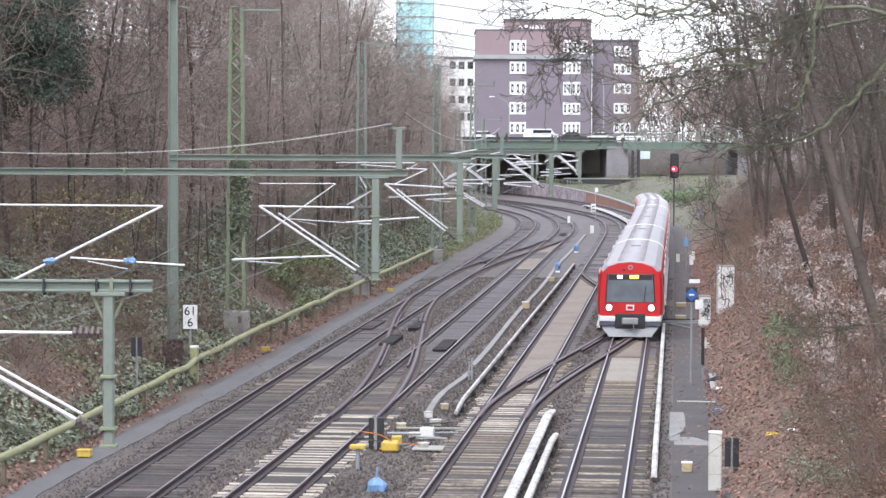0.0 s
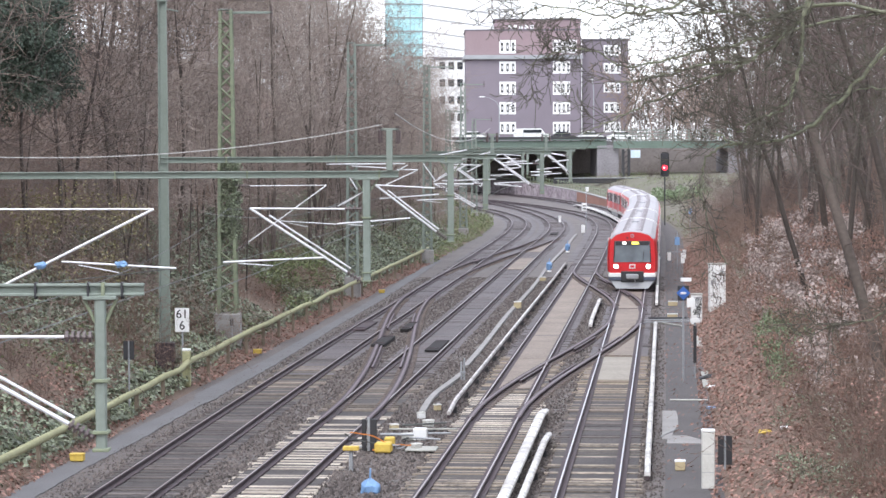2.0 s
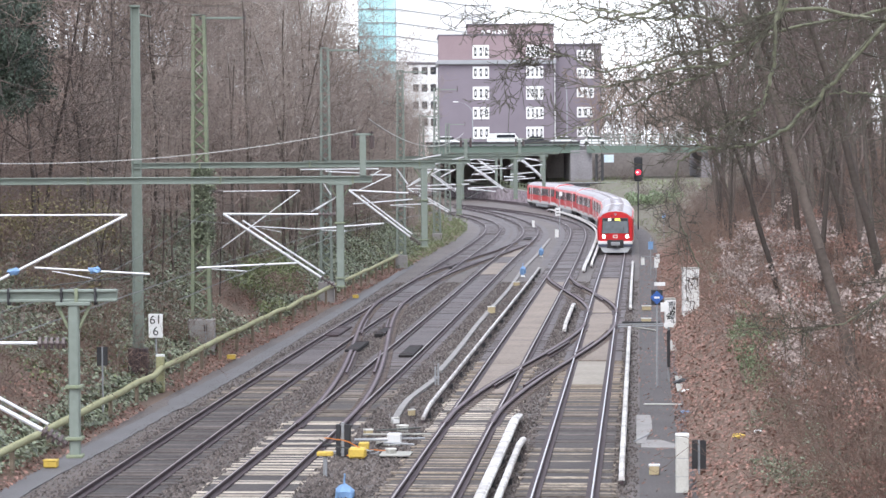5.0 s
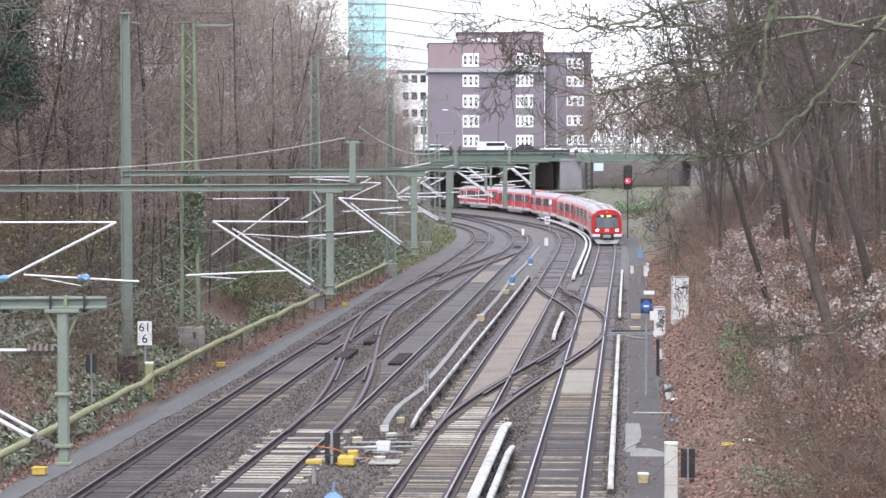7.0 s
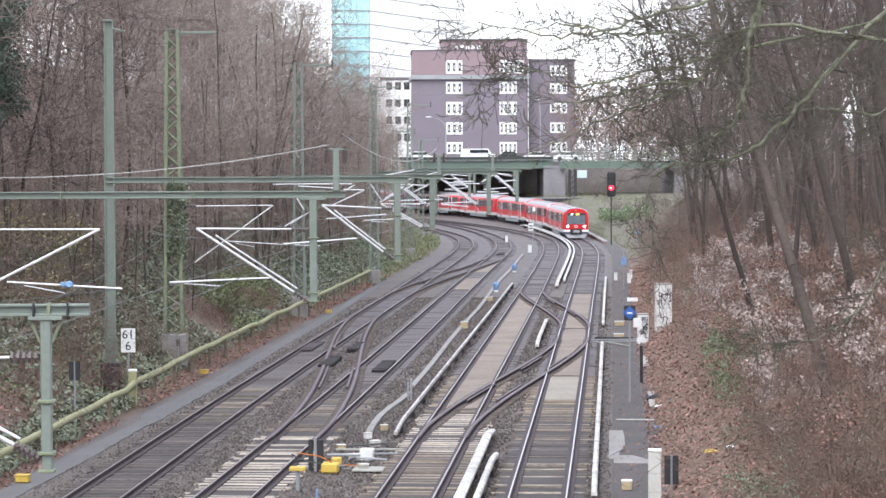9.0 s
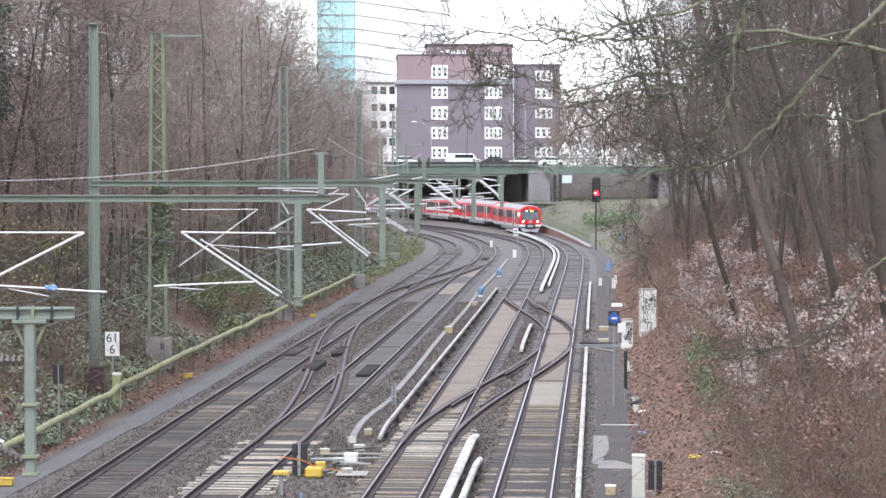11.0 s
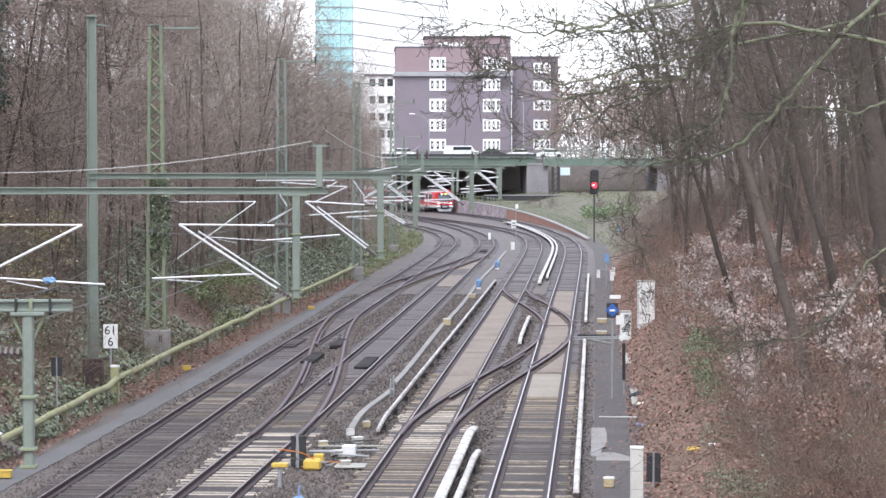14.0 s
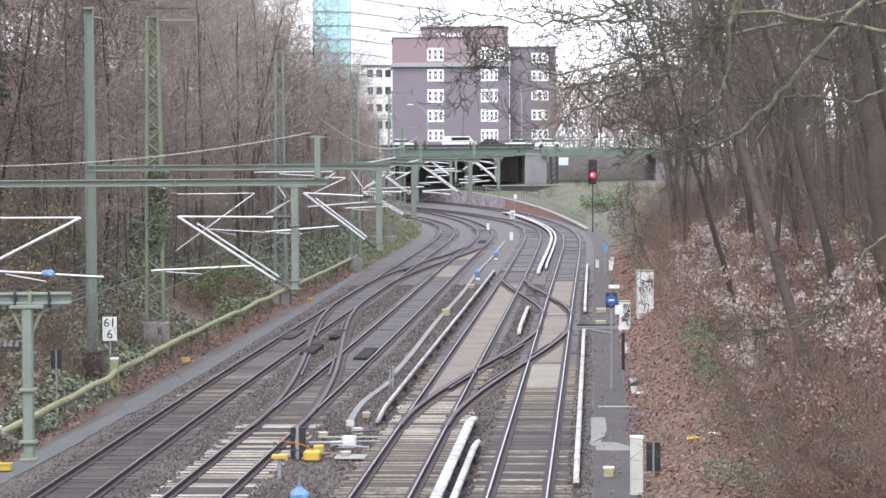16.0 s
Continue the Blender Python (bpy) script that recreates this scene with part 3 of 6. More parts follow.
        # windscreen: a tilted pane narrower at the top
        pts = [(-1.07, 1.78), (1.07, 1.78), (1.0, 3.04), (-1.0, 3.04)]
        outer = [bm.verts.new((x, f + e * (0.03 if z < 2 else 0.015), z)) for x, z in pts]
        inner = [bm.verts.new((x, f - e * 0.05, z)) for x, z in pts]
        bm.faces.new(outer)
        for i in range(4):
            bm.faces.new((outer[i], outer[(i + 1) % 4], inner[(i + 1) % 4], inner[i]))
        part("windscreen", bm, SCREEN_SHEEN, root, "sloping windscreen with a pale sky reflection in its colour")
        bm = B()
        box(bm, (0, f + e * 0.022, 2.90), (1.96, 0.03, 0.24), bevel=0.008)
        part("display_band", bm, DARK, root, "black band over the windscreen")
        for x in (-1, 1):
            bm = B()
            tube(bm, (x * 1.10, f + e * 0.02, 1.76), (x * 1.03, f + e * 0.01, 3.05), 0.028, n=6)
            part("screen_seal", bm, DARK, root)
        for x, w, m in ((-0.47, 0.22, PALE_GLOW), (0.17, 0.40, AMBER)):
            bm = B()
            box(bm, (x * -e, f + e * 0.045, 2.91), (w, 0.03, 0.15))
            part("display", bm, m, root, "lit destination display")
        bm = B()
        tube(bm, (0.62 * -e, f + e * 0.05, 1.8), (0.70 * -e, f + e * 0.045, 2.5), 0.015, n=5)
        part("wiper", bm, DARK, root)
        for x in (-1, 1):
            bm = B()
            tube(bm, (x * 0.95, f - e * 0.05, 1.53), (x * 0.95, f + e * 0.05, 1.53), 0.17, n=16)
            lamp = part("headlight", bm, DARK, root)
            bm = B()
            tube(bm, (x * 0.95, f + e * 0.04, 1.53), (x * 0.95, f + e * 0.065, 1.53), 0.125, n=16)
            part("headlight_lens", bm, HEAD if e < 0 else RED, lamp, "glowing white lens" if e < 0 else "red lens")
            bm = B()
            tube(bm, (x * 0.70, f - e * 0.05, 1.52), (x * 0.70, f + e * 0.04, 1.52), 0.09, n=12)
            part("tail_light", bm, RED, root)
            bm = B()
            box(bm, (x * 1.03, f + e * 0.02, 1.02), (0.72, 0.12, 0.24), bevel=0.03)
            part("bumper", bm, WHITE, root, "white bumper panel")
            bm = B()
            box(bm, (x * 1.03, f - e * 0.01, 0.80), (0.72, 0.12, 0.20), bevel=0.02)
            part("lower_panel", bm, NAVY, root, "dark blue-grey lower panel")
        bm = B()
        tube(bm, (0, f - e * 0.02, 3.34), (0, f + e * 0.05, 3.34), 0.11, n=14)
        lamp = part("top_light", bm, GREY, root)
        bm = B()
        tube(bm, (0, f + e * 0.04, 3.34), (0, f + e * 0.07, 3.34), 0.06, n=12)
        part("top_lens", bm, RED, lamp, "dark red lens")
        bm = B()
        tube(bm, (0.29 * e, f - e * 0.02, 3.22), (0.29 * e, f + e * 0.03, 3.22), 0.06, n=10)
        part("horn", bm, DARK, root)
        bm = B()
        box(bm, (0, f + e * 0.03, 1.53), (0.36, 0.03, 0.26), bevel=0.01)
        badge = part("badge", bm, WHITE, root, "small white badge with a red bar")
        bm = B()
        box(bm, (0, f + e * 0.05, 1.53), (0.24, 0.02, 0.13))
        part("badge_bar", bm, RED, badge)
        bm = B()
        box(bm, (0, f + e * 0.005, 0.92), (1.36, 0.06, 0.66), bevel=0.03)
        part("coupler_recess", bm, DARK, root)
        bm = B()
        box(bm, (0, f + e * 0.2, 0.93), (0.74, 0.34, 0.30), bevel=0.05)
        tube(bm, (0.05, f + e * 0.2, 0.93), (0.05, f + e * 0.42, 0.93), 0.11, n=10)
        tube(bm, (0.12, f + e * 0.36, 0.85), (0.2, f + e * 0.3, 0.55), 0.03, n=6)
        part("coupler", bm, GREY, root, "grey automatic coupler")
        bm = B()
        top = [bm.verts.new((x, f + e * d, z)) for x, d, z in ((-1.38, -0.1, 0.80), (1.38, -0.1, 0.80), (0.95, 0.12, 0.22), (-0.95, 0.12, 0.22))]
        low = [bm.verts.new((v.co.x, v.co.y - e * 0.12, v.co.z)) for v in top]
        bm.faces.new(top)
        bm.faces.new(low[::-1])
        for i in range(4):
            bm.faces.new((top[i], top[(i + 1) % 4], low[(i + 1) % 4], low[i]))
        part("skirt", bm, GREY, root, "grey snowplough skirt")
    return root


def front_at(t):
    return 74.0 + 18.0 * t + 0.15 * t * t


CARS = []
lead, middle, trail = build_car(CAR_LEN[0], -1), build_car(CAR_LEN[1], 0), build_car(CAR_LEN[2], 1)
along_train = 0.0
for unit in range(2):
    for k, proto in enumerate((lead, middle, trail)):
        car = proto if unit == 0 else copy_thing(proto, Matrix())
        tagged(car, ("red commuter train car with lit headlights and grey roof", "red commuter train middle car with dark windows", "red commuter train car with a cab, coupled to the next")[k], "train car", "cars of the red train")
        CARS.append((car, along_train + CAR_LEN[k] / 2, CAR_LEN[k]))
        along_train += CAR_LEN[k]


def car_pose(s, length):
    a, b = spot(3, s - length * 0.34), spot(3, s + length * 0.34)
    mid = (a + b) / 2
    return pose(mid.x, mid.y, mid.z, 0, 0, -math.degrees(math.atan2(b.x - a.x, b.y - a.y)))


# ---- overhead line: masts, beams, hanging posts and arms ----


def beam_bar(bm, a, b, h, w):
    """A channel-shaped bar from a to b: web and two flanges."""
    a, b = Vector(a), Vector(b)
    d = b - a
    rz = math.degrees(math.atan2(d.y, d.x))
    c = (a + b) / 2
    box(bm, c, (d.length, 0.03, h), rz)
    for q in (-1, 1):
        box(bm, c + Vector((0, 0, q * (h / 2 - 0.02))), (d.length, w, 0.04), rz, bevel=0.008)


def mast_solid(name, base, top_z, wide, label):
    root = thing(name, label, "mast", pose(*base), group="masts of the overhead line")
    h = top_z - base[2]
    for q in (-1, 1):
        bm = B()
        lo, hi = wide / 2, wide * 0.36
        vs = [bm.verts.new(p) for p in ((q * lo - 0.02, -0.13, 0), (q * lo + 0.02, -0.13, 0), (q * lo + 0.02, 0.13, 0), (q * lo - 0.02, 0.13, 0), (q * hi - 0.02, -0.11, h), (q * hi + 0.02, -0.11, h), (q * hi + 0.02, 0.11, h), (q * hi - 0.02, 0.11, h))]
        for f in ((0, 3, 2, 1), (4, 5, 6, 7), (0, 1, 5, 4), (1, 2, 6, 5), (2, 3, 7, 6), (3, 0, 4, 7)):
            bm.faces.new([vs[i] for i in f])
        part("flange", bm, GREEN, root)
    bm = B()
    box(bm, (0, 0, h / 2), (wide * 0.78, 0.02, h))
    part("web", bm, GREEN, root)
    bm = B()
    box(bm, (0, 0, h + 0.04), (wide * 1.0, 0.34, 0.08), bevel=0.015)
    tube(bm, (0.1, 0, h - 0.25), (0.6, 0, h - 0.35), 0.03, n=6)
    part("cap", bm, GREEN, root)
    bm = B()
    box(bm, (0, 0, -0.2), (0.72, 0.7, 2.3), bevel=0.03)
    part("footing", bm, RUST, root, "rust-brown footing")
    return root


def insulator(bm, a, b, n=5):
    a, b = Vector(a), Vector(b)
    tube(bm, a, b, 0.025, n=6)
    for k in range(n):
        p = a.lerp(b, (k + 0.5) / n)
        q = (b - a).normalized() * 0.02
        tube(bm, p - q, p + q, 0.085, n=8)


def mast_lattice(base, top_z, wide, label, paint=GREEN):
    root = thing("lattice_mast", label, "mast", pose(*base), group="masts of the overhead line")
    h = top_z - base[2]
    bm = B()
    wt = wide * 0.62
    corner = lambda i, z: Vector(((1 if i in (1, 2) else -1) * (wide + (wt - wide) * z / h) / 2, (1 if i > 1 else -1) * (wide + (wt - wide) * z / h) / 2, z))
    for i in range(4):
        leg = B()
        tube(leg, corner(i, 0), corner(i, h), 0.105, 0.085, n=4)
        part("leg", leg, paint, root)
    z, k = 0.2, 0
    while z < h - 0.7:
        for i in range(4):
            j = (i + 1) % 4
            a, b = (i, j) if k % 2 else (j, i)
            tube(bm, corner(a, z), corner(b, z + 0.5), 0.045, n=4)
        z += 0.5
        k += 1
    tagged(part("bracing", bm, paint, root), kind="stuff")
    bm = B()
    box(bm, (0, 0, h + 0.03), (wt * 1.2, wt * 1.2, 0.06), bevel=0.01)
    box(bm, (1.0, 0, h - 0.1), (2.0, 0.10, 0.10), bevel=0.01)
    part("head_arm", bm, GREEN, root)
    bm = B()
    insulator(bm, (1.95, -0.08, h - 0.35), (1.95, -0.08, h + 0.2), 4)
    part("insulator", bm, INSUL, root)
    bm = B()
    box(bm, (0, 0, 0.1 if paint is GREEN_DARK else -0.5), (wide * 1.5, wide * 1.5, 1.9), bevel=0.04)
    part("footing", bm, TROUGH, root, "stained concrete footing")
    return root


def arm(parent, lower, upper, tip, pair=True, steady=None, r=0.035):
    """A tubular catenary arm: top tube, strut and steady arm, with insulators at the post."""
    lower, upper, tip = Vector(lower), Vector(upper), Vector(tip)
    root = thing("catenary_arm", "white tubular catenary arm with brown insulators", "catenary arm", group="catenary arms")
    root.parent = None
    f1, f2 = lower.lerp(tip, 0.14), upper.lerp(tip, 0.16)
    bm = B()
    insulator(bm, lower, f1)
    part("insulator", bm, INSUL, root)
    bm = B()
    insulator(bm, upper, f2)
    part("insulator", bm, INSUL, root)
    bm = B()
    tube(bm, f1, tip, r * 1.15)
    part("strut", bm, ALU, root)
    if pair:
        bm = B()
        q = (tip - lower).length * 0.026
        tube(bm, f1 + Vector((q, 0.05, q)), lower.lerp(tip, 0.86) + Vector((q, 0.05, q)), r * 0.8)
        part("second_strut", bm, ALU, root)
    bm = B()
    tube(bm, f2, tip, r * 0.8)
    part("top_tube", bm, ALU, root)
    if steady:
        a, b = Vector(steady[0]), Vector(steady[1])
        bm = B()
        tube(bm, a, b, r * 0.85)
        part("registration_tube", bm, ALU, root)
        bm = B()
        tube(bm, a.lerp(b, 0.15) + Vector((0, 0, -0.06)), a.lerp(b, 0.5) + Vector((0, 0, -0.18)), r * 0.5, n=6)
        part("steady_arm", bm, ALU, root)
        bm = B()
        tube(bm, b, Vector((b.x, b.y, b.z)).lerp(lower.lerp(tip, 0.45), 0.97), 0.012, n=5)
        part("dropper", bm, WIRE, root)
    return root


def portal_beam(y, x0, x1, z, posts, bottom, h=0.22, w=0.2, dy=0.0):
    """A cross-beam with posts hanging from it."""
    root = thing("portal_beam", "pale green steel cross-beam with hanging posts over the tracks", "portal beam", group="portal beams of the overhead line")
    bm = B()
    beam_bar(bm, (x0, y, z), (x1, y + dy, z), h, w)
    part("beam", bm, GREEN, root)
    for k in np.arange(x1 - 0.6, x0, -4.1):
        bm = B()
        box(bm, (k, y, z), (0.05, w + 0.03, h + 0.03))
        part("joint_plate", bm, GREEN_DARK, root)
    for px, wide in posts:
        bm = B()
        box(bm, (px, y, (z + bottom) / 2 - h / 4), (wide, wide, z - bottom - h / 2), bevel=0.02)
        post = part("hanging_post", bm, GREEN, root)
        for q in (bottom + 0.02, bottom + 0.28, z - 1.35):
            bm = B()
            box(bm, (px, y, q), (wide + 0.09, wide + 0.09, 0.05), bevel=0.01)
            part("clamp", bm, GREEN_DARK, post)
        bm = B()
        box(bm, (px, y, z - h / 2 - 0.03), (wide * 3.2, w * 1.3, 0.06), bevel=0.01)
        part("head_plate", bm, GREEN, post)
        for q in (-1, 1):
            bm = B()
            tube(bm, (px + q * wide * 1.5, y, z - h / 2 - 0.05), (px + q * wide * 0.5, y, z - h / 2 - 0.4), 0.025, n=6)
            part("gusset", bm, GREEN_DARK, post)
    return root


near_beam = portal_beam(37.6, -16.0, -4.3, 6.80, [(-4.95, 0.16)], 4.40, 0.18, 0.16)
for x in (-4.62, -5.12, -5.9):
    bm = B()
    box(bm, (x, 37.6, 6.80), (0.035, 0.2, 0.215), bevel=0.006)
    tube(bm, (x, 37.6, 6.66), (x, 37.6, 6.72), 0.03, n=6)
    part("beam_clamp", bm, DARK, near_beam, "dark clamp band")
portal_beam(79, -22.0, -1.1, 7.96, [(-2.1, 0.24)], 4.62)
portal_beam(95, -10.2, 1.05, 8.31, [(0.62, 0.24)], 5.2, dy=0.6)
portal_beam(146, -6.0, 3.6, 8.10, [(2.95, 0.3)], 5.05)
portal_beam(186, -0.6, 8.6, 8.15, [(7.9, 0.3), (4.0, 0.25)], 5.1)
portal_beam(235, 2.6, 13.0, 8.15, [(12.6, 0.3), (8.2, 0.25)], 5.2)
portal_beam(285, 4.5, 17.0, 8.15, [(15.0, 0.3), (10.5, 0.25)], 5.2)

mast_solid("line_mast", (-10.1, 95, 0.55), 14.2, 0.38, "tall pale green steel mast behind the fence")
mast_solid("line_mast", (-22.0, 79, 7.5), 12.0, 0.42, "pale green steel mast high on the bank")
mast_solid("line_mast", (-16.0, 37.6, 3.2), 8.4, 0.36, "pale green steel mast on the bank")
mast_solid("line_mast", (-13.6, 60, 1.2), 9.0, 0.36, "pale green steel mast on the bank")
mast_lattice((-8.87, 109, 0.6), 14.6, 0.74, "ivy-grown green lattice mast behind the fence", GREEN_DARK)
mast_lattice((-4.7, 146, 0.8), 14.6, 0.62, "slender green lattice mast in the brush")
mast_lattice((-0.5, 186, 0.6), 14.5, 0.62, "slender green lattice mast in the brush")
mast_lattice((2.7, 235, 0.5), 14.3, 0.62, "slender green lattice mast by the far curve")
mast_lattice((1.4, 250, 0.9), 12.0, 0.62, "slender green lattice mast by the far curve")
mast_lattice((4.5, 285, 0.6), 11.5, 0.62, "slender green lattice mast by the far curve")

arm(None, (-5.05, 37.55, 4.60), (-5.05, 37.55, 6.10), (-7.75, 37.5, 6.12), r=0.03)
arm(None, (-13.4, 60, 4.0), (-13.4, 60, 7.42), (-6.62, 60, 7.40), pair=False, steady=((-8.8, 60, 6.17), (-6.1, 60, 6.0)), r=0.028)
arm(None, (-2.22, 78.95, 4.60), (-2.22, 78.95, 6.88), (-5.72, 78.9, 6.92), steady=((-6.56, 78.9, 5.25), (-3.45, 78.9, 5.38)), r=0.035)
arm(None, (-8.5, 108.7, 4.3), (-8.5, 108.7, 7.1), (-4.6, 108.7, 7.12), pair=False, steady=((-6.6, 108.7, 5.6), (-4.2, 108.7, 5.45)), r=0.024)
arm(None, (0.45, 95.4, 5.30), (0.45, 95.4, 7.2), (-2.2, 95.3, 7.35), steady=((-3.65, 95.2, 5.90), (-0.9, 95.3, 6.1)), r=0.035)
arm(None, (2.7, 146, 4.98), (2.7, 146, 6.5), (0.0, 146, 6.55), steady=((-1.0, 146, 5.6), (1.8, 146, 5.7)), r=0.035)
arm(None, (7.3, 186, 5.55), (7.7, 186, 7.3), (4.8, 186, 7.4), steady=((4.4, 186, 5.9), (6.8, 186, 6.0)), r=0.045)
arm(None, (3.8, 186, 5.4), (3.8, 186, 7.2), (1.2, 186, 7.3), steady=((1.0, 186, 5.8), (3.2, 186, 5.9)), r=0.045)
arm(None, (12.6, 235, 5.9), (12.5, 235, 7.5), (10.3, 235, 7.9), steady=((9.0, 235, 5.8), (11.8, 235, 6.0)), r=0.05)
arm(None, (8.0, 235, 5.5), (8.0, 235, 7.3), (5.5, 235, 7.4), steady=((5.2, 235, 5.8), (7.4, 235, 5.9)), r=0.05)
arm(None, (14.9, 285, 5.7), (14.9, 285, 7.4), (12.2, 285, 7.7), steady=((11.5, 285, 5.8), (14.2, 285, 6.0)), r=0.055)
arm(None, (10.3, 285, 5.6), (10.3, 285, 7.3), (7.8, 285, 7.5), steady=((7.2, 285, 5.8), (9.6, 285, 6.0)), r=0.055)


def spare_tubes(segments):
    """Registration tubes and stays of the arms further along."""
    root = thing("catenary_arm", "pale registration tubes and stays of the overhead line", "catenary arm", group="catenary arms")
    for a, b in segments:
        bm = B()
        tube(bm, a, b, 0.00024 * a[1], n=6)
        part("registration_tube", bm, ALU, root)


for segments in (
    [((-5.16, 122.0, 7.9), (-1.38, 122.0, 7.91)), ((-3.95, 122.0, 7.81), (-2.19, 122.0, 7.7)), ((-4.64, 122.0, 5.87), (-3.28, 122.0, 6.67)), ((-4.37, 122.0, 5.98), (-3.42, 122.0, 6.57)), ((-4.22, 122.0, 7.55), (-3.69, 122.0, 6.68))],
    [((-2.45, 128.0, 6.78), (-0.82, 128.0, 7.54)), ((-2.74, 128.0, 6.1), (0.25, 128.0, 6.31)), ((-1.87, 128.0, 7.57), (-0.82, 128.0, 7.54)), ((-1.33, 128.0, 7.8), (-1.79, 128.0, 7.52))],
    [((0.46, 150.0, 6.65), (3.63, 150.0, 6.73)), ((-0.04, 150.0, 6.59), (1.97, 150.0, 7.61)), ((0.23, 150.0, 6.79), (1.7, 150.0, 7.68)), ((-0.63, 150.0, 7.66), (0.03, 150.0, 6.72)), ((0.63, 150.0, 6.45), (3.13, 150.0, 6.47))],
    [((-0.95, 165.0, 7.86), (2.17, 165.0, 8.42)), ((1.8, 165.0, 7.8), (3.82, 165.0, 8.3)), ((2.16, 165.0, 6.99), (3.45, 165.0, 7.65))],
    [((4.75, 200.0, 5.59), (6.93, 200.0, 5.39)), ((5.74, 200.0, 7.36), (7.29, 200.0, 7.39)), ((4.63, 200.0, 7.81), (5.96, 200.0, 8.07)), ((5.38, 200.0, 7.09), (6.63, 200.0, 7.13))],
    [((9.12, 240.0, 6.06), (11.15, 240.0, 6.05)), ((9.55, 240.0, 7.02), (10.89, 240.0, 7.81)), ((10.89, 240.0, 7.65), (12.75, 240.0, 5.82)), ((11.16, 240.0, 7.01), (13.03, 240.0, 7.21))],
):
    spare_tubes(segments)


def insulator_stand(x, y, z, h):
    root = thing("insulator_stand", "green post with a crossarm and two dark insulators", "insulator post", pose(x, y, z))
    bm = B()
    box(bm, (0, 0, h / 2), (0.2, 0.16, h), bevel=0.015)
    part("post", bm, GREEN, root)
    bm = B()
    box(bm, (0, 0, h + 0.03), (0.62, 0.14, 0.07), bevel=0.01)
    part("crossarm", bm, GREEN, root)
    for q in (-0.28, 0.28):
        bm = B()
        insulator(bm, (q, -0.05, h - 0.42), (q, -0.05, h + 0.14), 5)
        tube(bm, (q, -0.05, h - 0.38), (q, -0.05, h - 0.02), 0.07, n=8)
        part("insulator", bm, INSUL, root)


insulator_stand(-1.38, 78.9, 8.07, 1.25)
insulator_stand(3.35, 146, 8.21, 1.1)
insulator_stand(8.2, 186, 8.26, 1.1)


def wire(name, a, b, sag, r, label, n=24, material=WIRE):
    k = np.linspace(0, 1, n + 1)
    pts = np.outer(1 - k, a) + np.outer(k, b)
    pts[:, 2] -= sag * 4 * k * (1 - k)
    me = sweep([pts + (0, 0, r), pts + (r, 0, -r * 0.6), pts + (-r, 0, -r * 0.6)])
    return tagged(mesh_part(name, me, material), label, "wire", "overhead wires")


wire("feeder_wire", (-1.6, 78.9, 9.5), (-16.5, 70, 8.9), 0.62, 0.014, "slack grey feeder wire", material=WIRE_PALE)
wire("feeder_wire", (-1.2, 78.9, 9.85), (3.2, 146, 9.7), 0.8, 0.015, "slack grey feeder wire", material=WIRE_PALE)
wire("feeder_wire", (-19.55, 109.0, 17.15), (-7.2, 109.0, 15.01), 0.55, 0.014, "slack pale wire to the head of the lattice mast", material=WIRE_PALE)
CONTACT = [(37.6, -7.8, 5.55, 6.15), (79, -6.4, 5.2, 6.9), (146, -0.8, 5.3, 6.55), (186, 1.2, 5.4, 7.2), (235, 5.4, 5.4, 7.3), (285, 8.0, 5.4, 7.4)]
for p, q in zip(CONTACT, CONTACT[1:]):
    wire("contact_wire", (p[1], p[0], p[2]), (q[1], q[0], q[2]), 0.0, 0.012, "thin copper contact wire", 2)
    wire("messenger_wire", (p[1], p[0], p[3]), (q[1], q[0], q[3]), 0.5, 0.008, "thin sagging messenger wire", 14)
CONTACT2 = [(60, -5.4, 5.4, 7.3), (95, -2.4, 5.8, 7.3), (146, 2.4, 5.4, 6.7), (186, 5.0, 5.5, 7.3), (235, 10.2, 5.6, 7.8), (285, 12.2, 5.5, 7.6)]
for p, q in zip(CONTACT2, CONTACT2[1:]):
    wire("contact_wire", (p[1], p[0], p[2]), (q[1], q[0], q[2]), 0.0, 0.012, "thin copper contact wire", 2)
    wire("messenger_wire", (p[1], p[0], p[3]), (q[1], q[0], q[3]), 0.5, 0.008, "thin sagging messenger wire", 14)

# ---- fence on the left ----


def fence():
    root = thing("timber_fence", "low mossy timber rail on short posts beside the walkway", "fence")
    s = np.arange(-90, 150, 1.5)
    s = np.concatenate([s, [150]])
    wob = np.array([0.06 * noise.noise(Vector((v * 0.25, 0, 0))) for v in s])
    zz = 0.95 + 0.08 * np.array([noise.noise(Vector((v * 0.2, 5, 0))) for v in s]) - 0.14 * (s < 52) + 0.05 * (s > 60)
    a = 0.115
    lines = [at(0, s, -3.45 + wob + a * math.cos(k * math.pi / 4), 0.0) + np.stack([0 * s, 0 * s, zz + a * math.sin(k * math.pi / 4)], -1) for k in range(8)]
    mesh_part("rail", sweep(lines), MOSS, root, smooth=True)
    for v in np.arange(-90, 150, 4.6):
        bm = B()
        box(bm, (0, 0, 0.40), (0.13, 0.12, 0.98), bevel=0.02)
        p = part("post", bm, FENCE_POST, root)
        p.matrix_local = placed(0, v, -3.52)


fence()

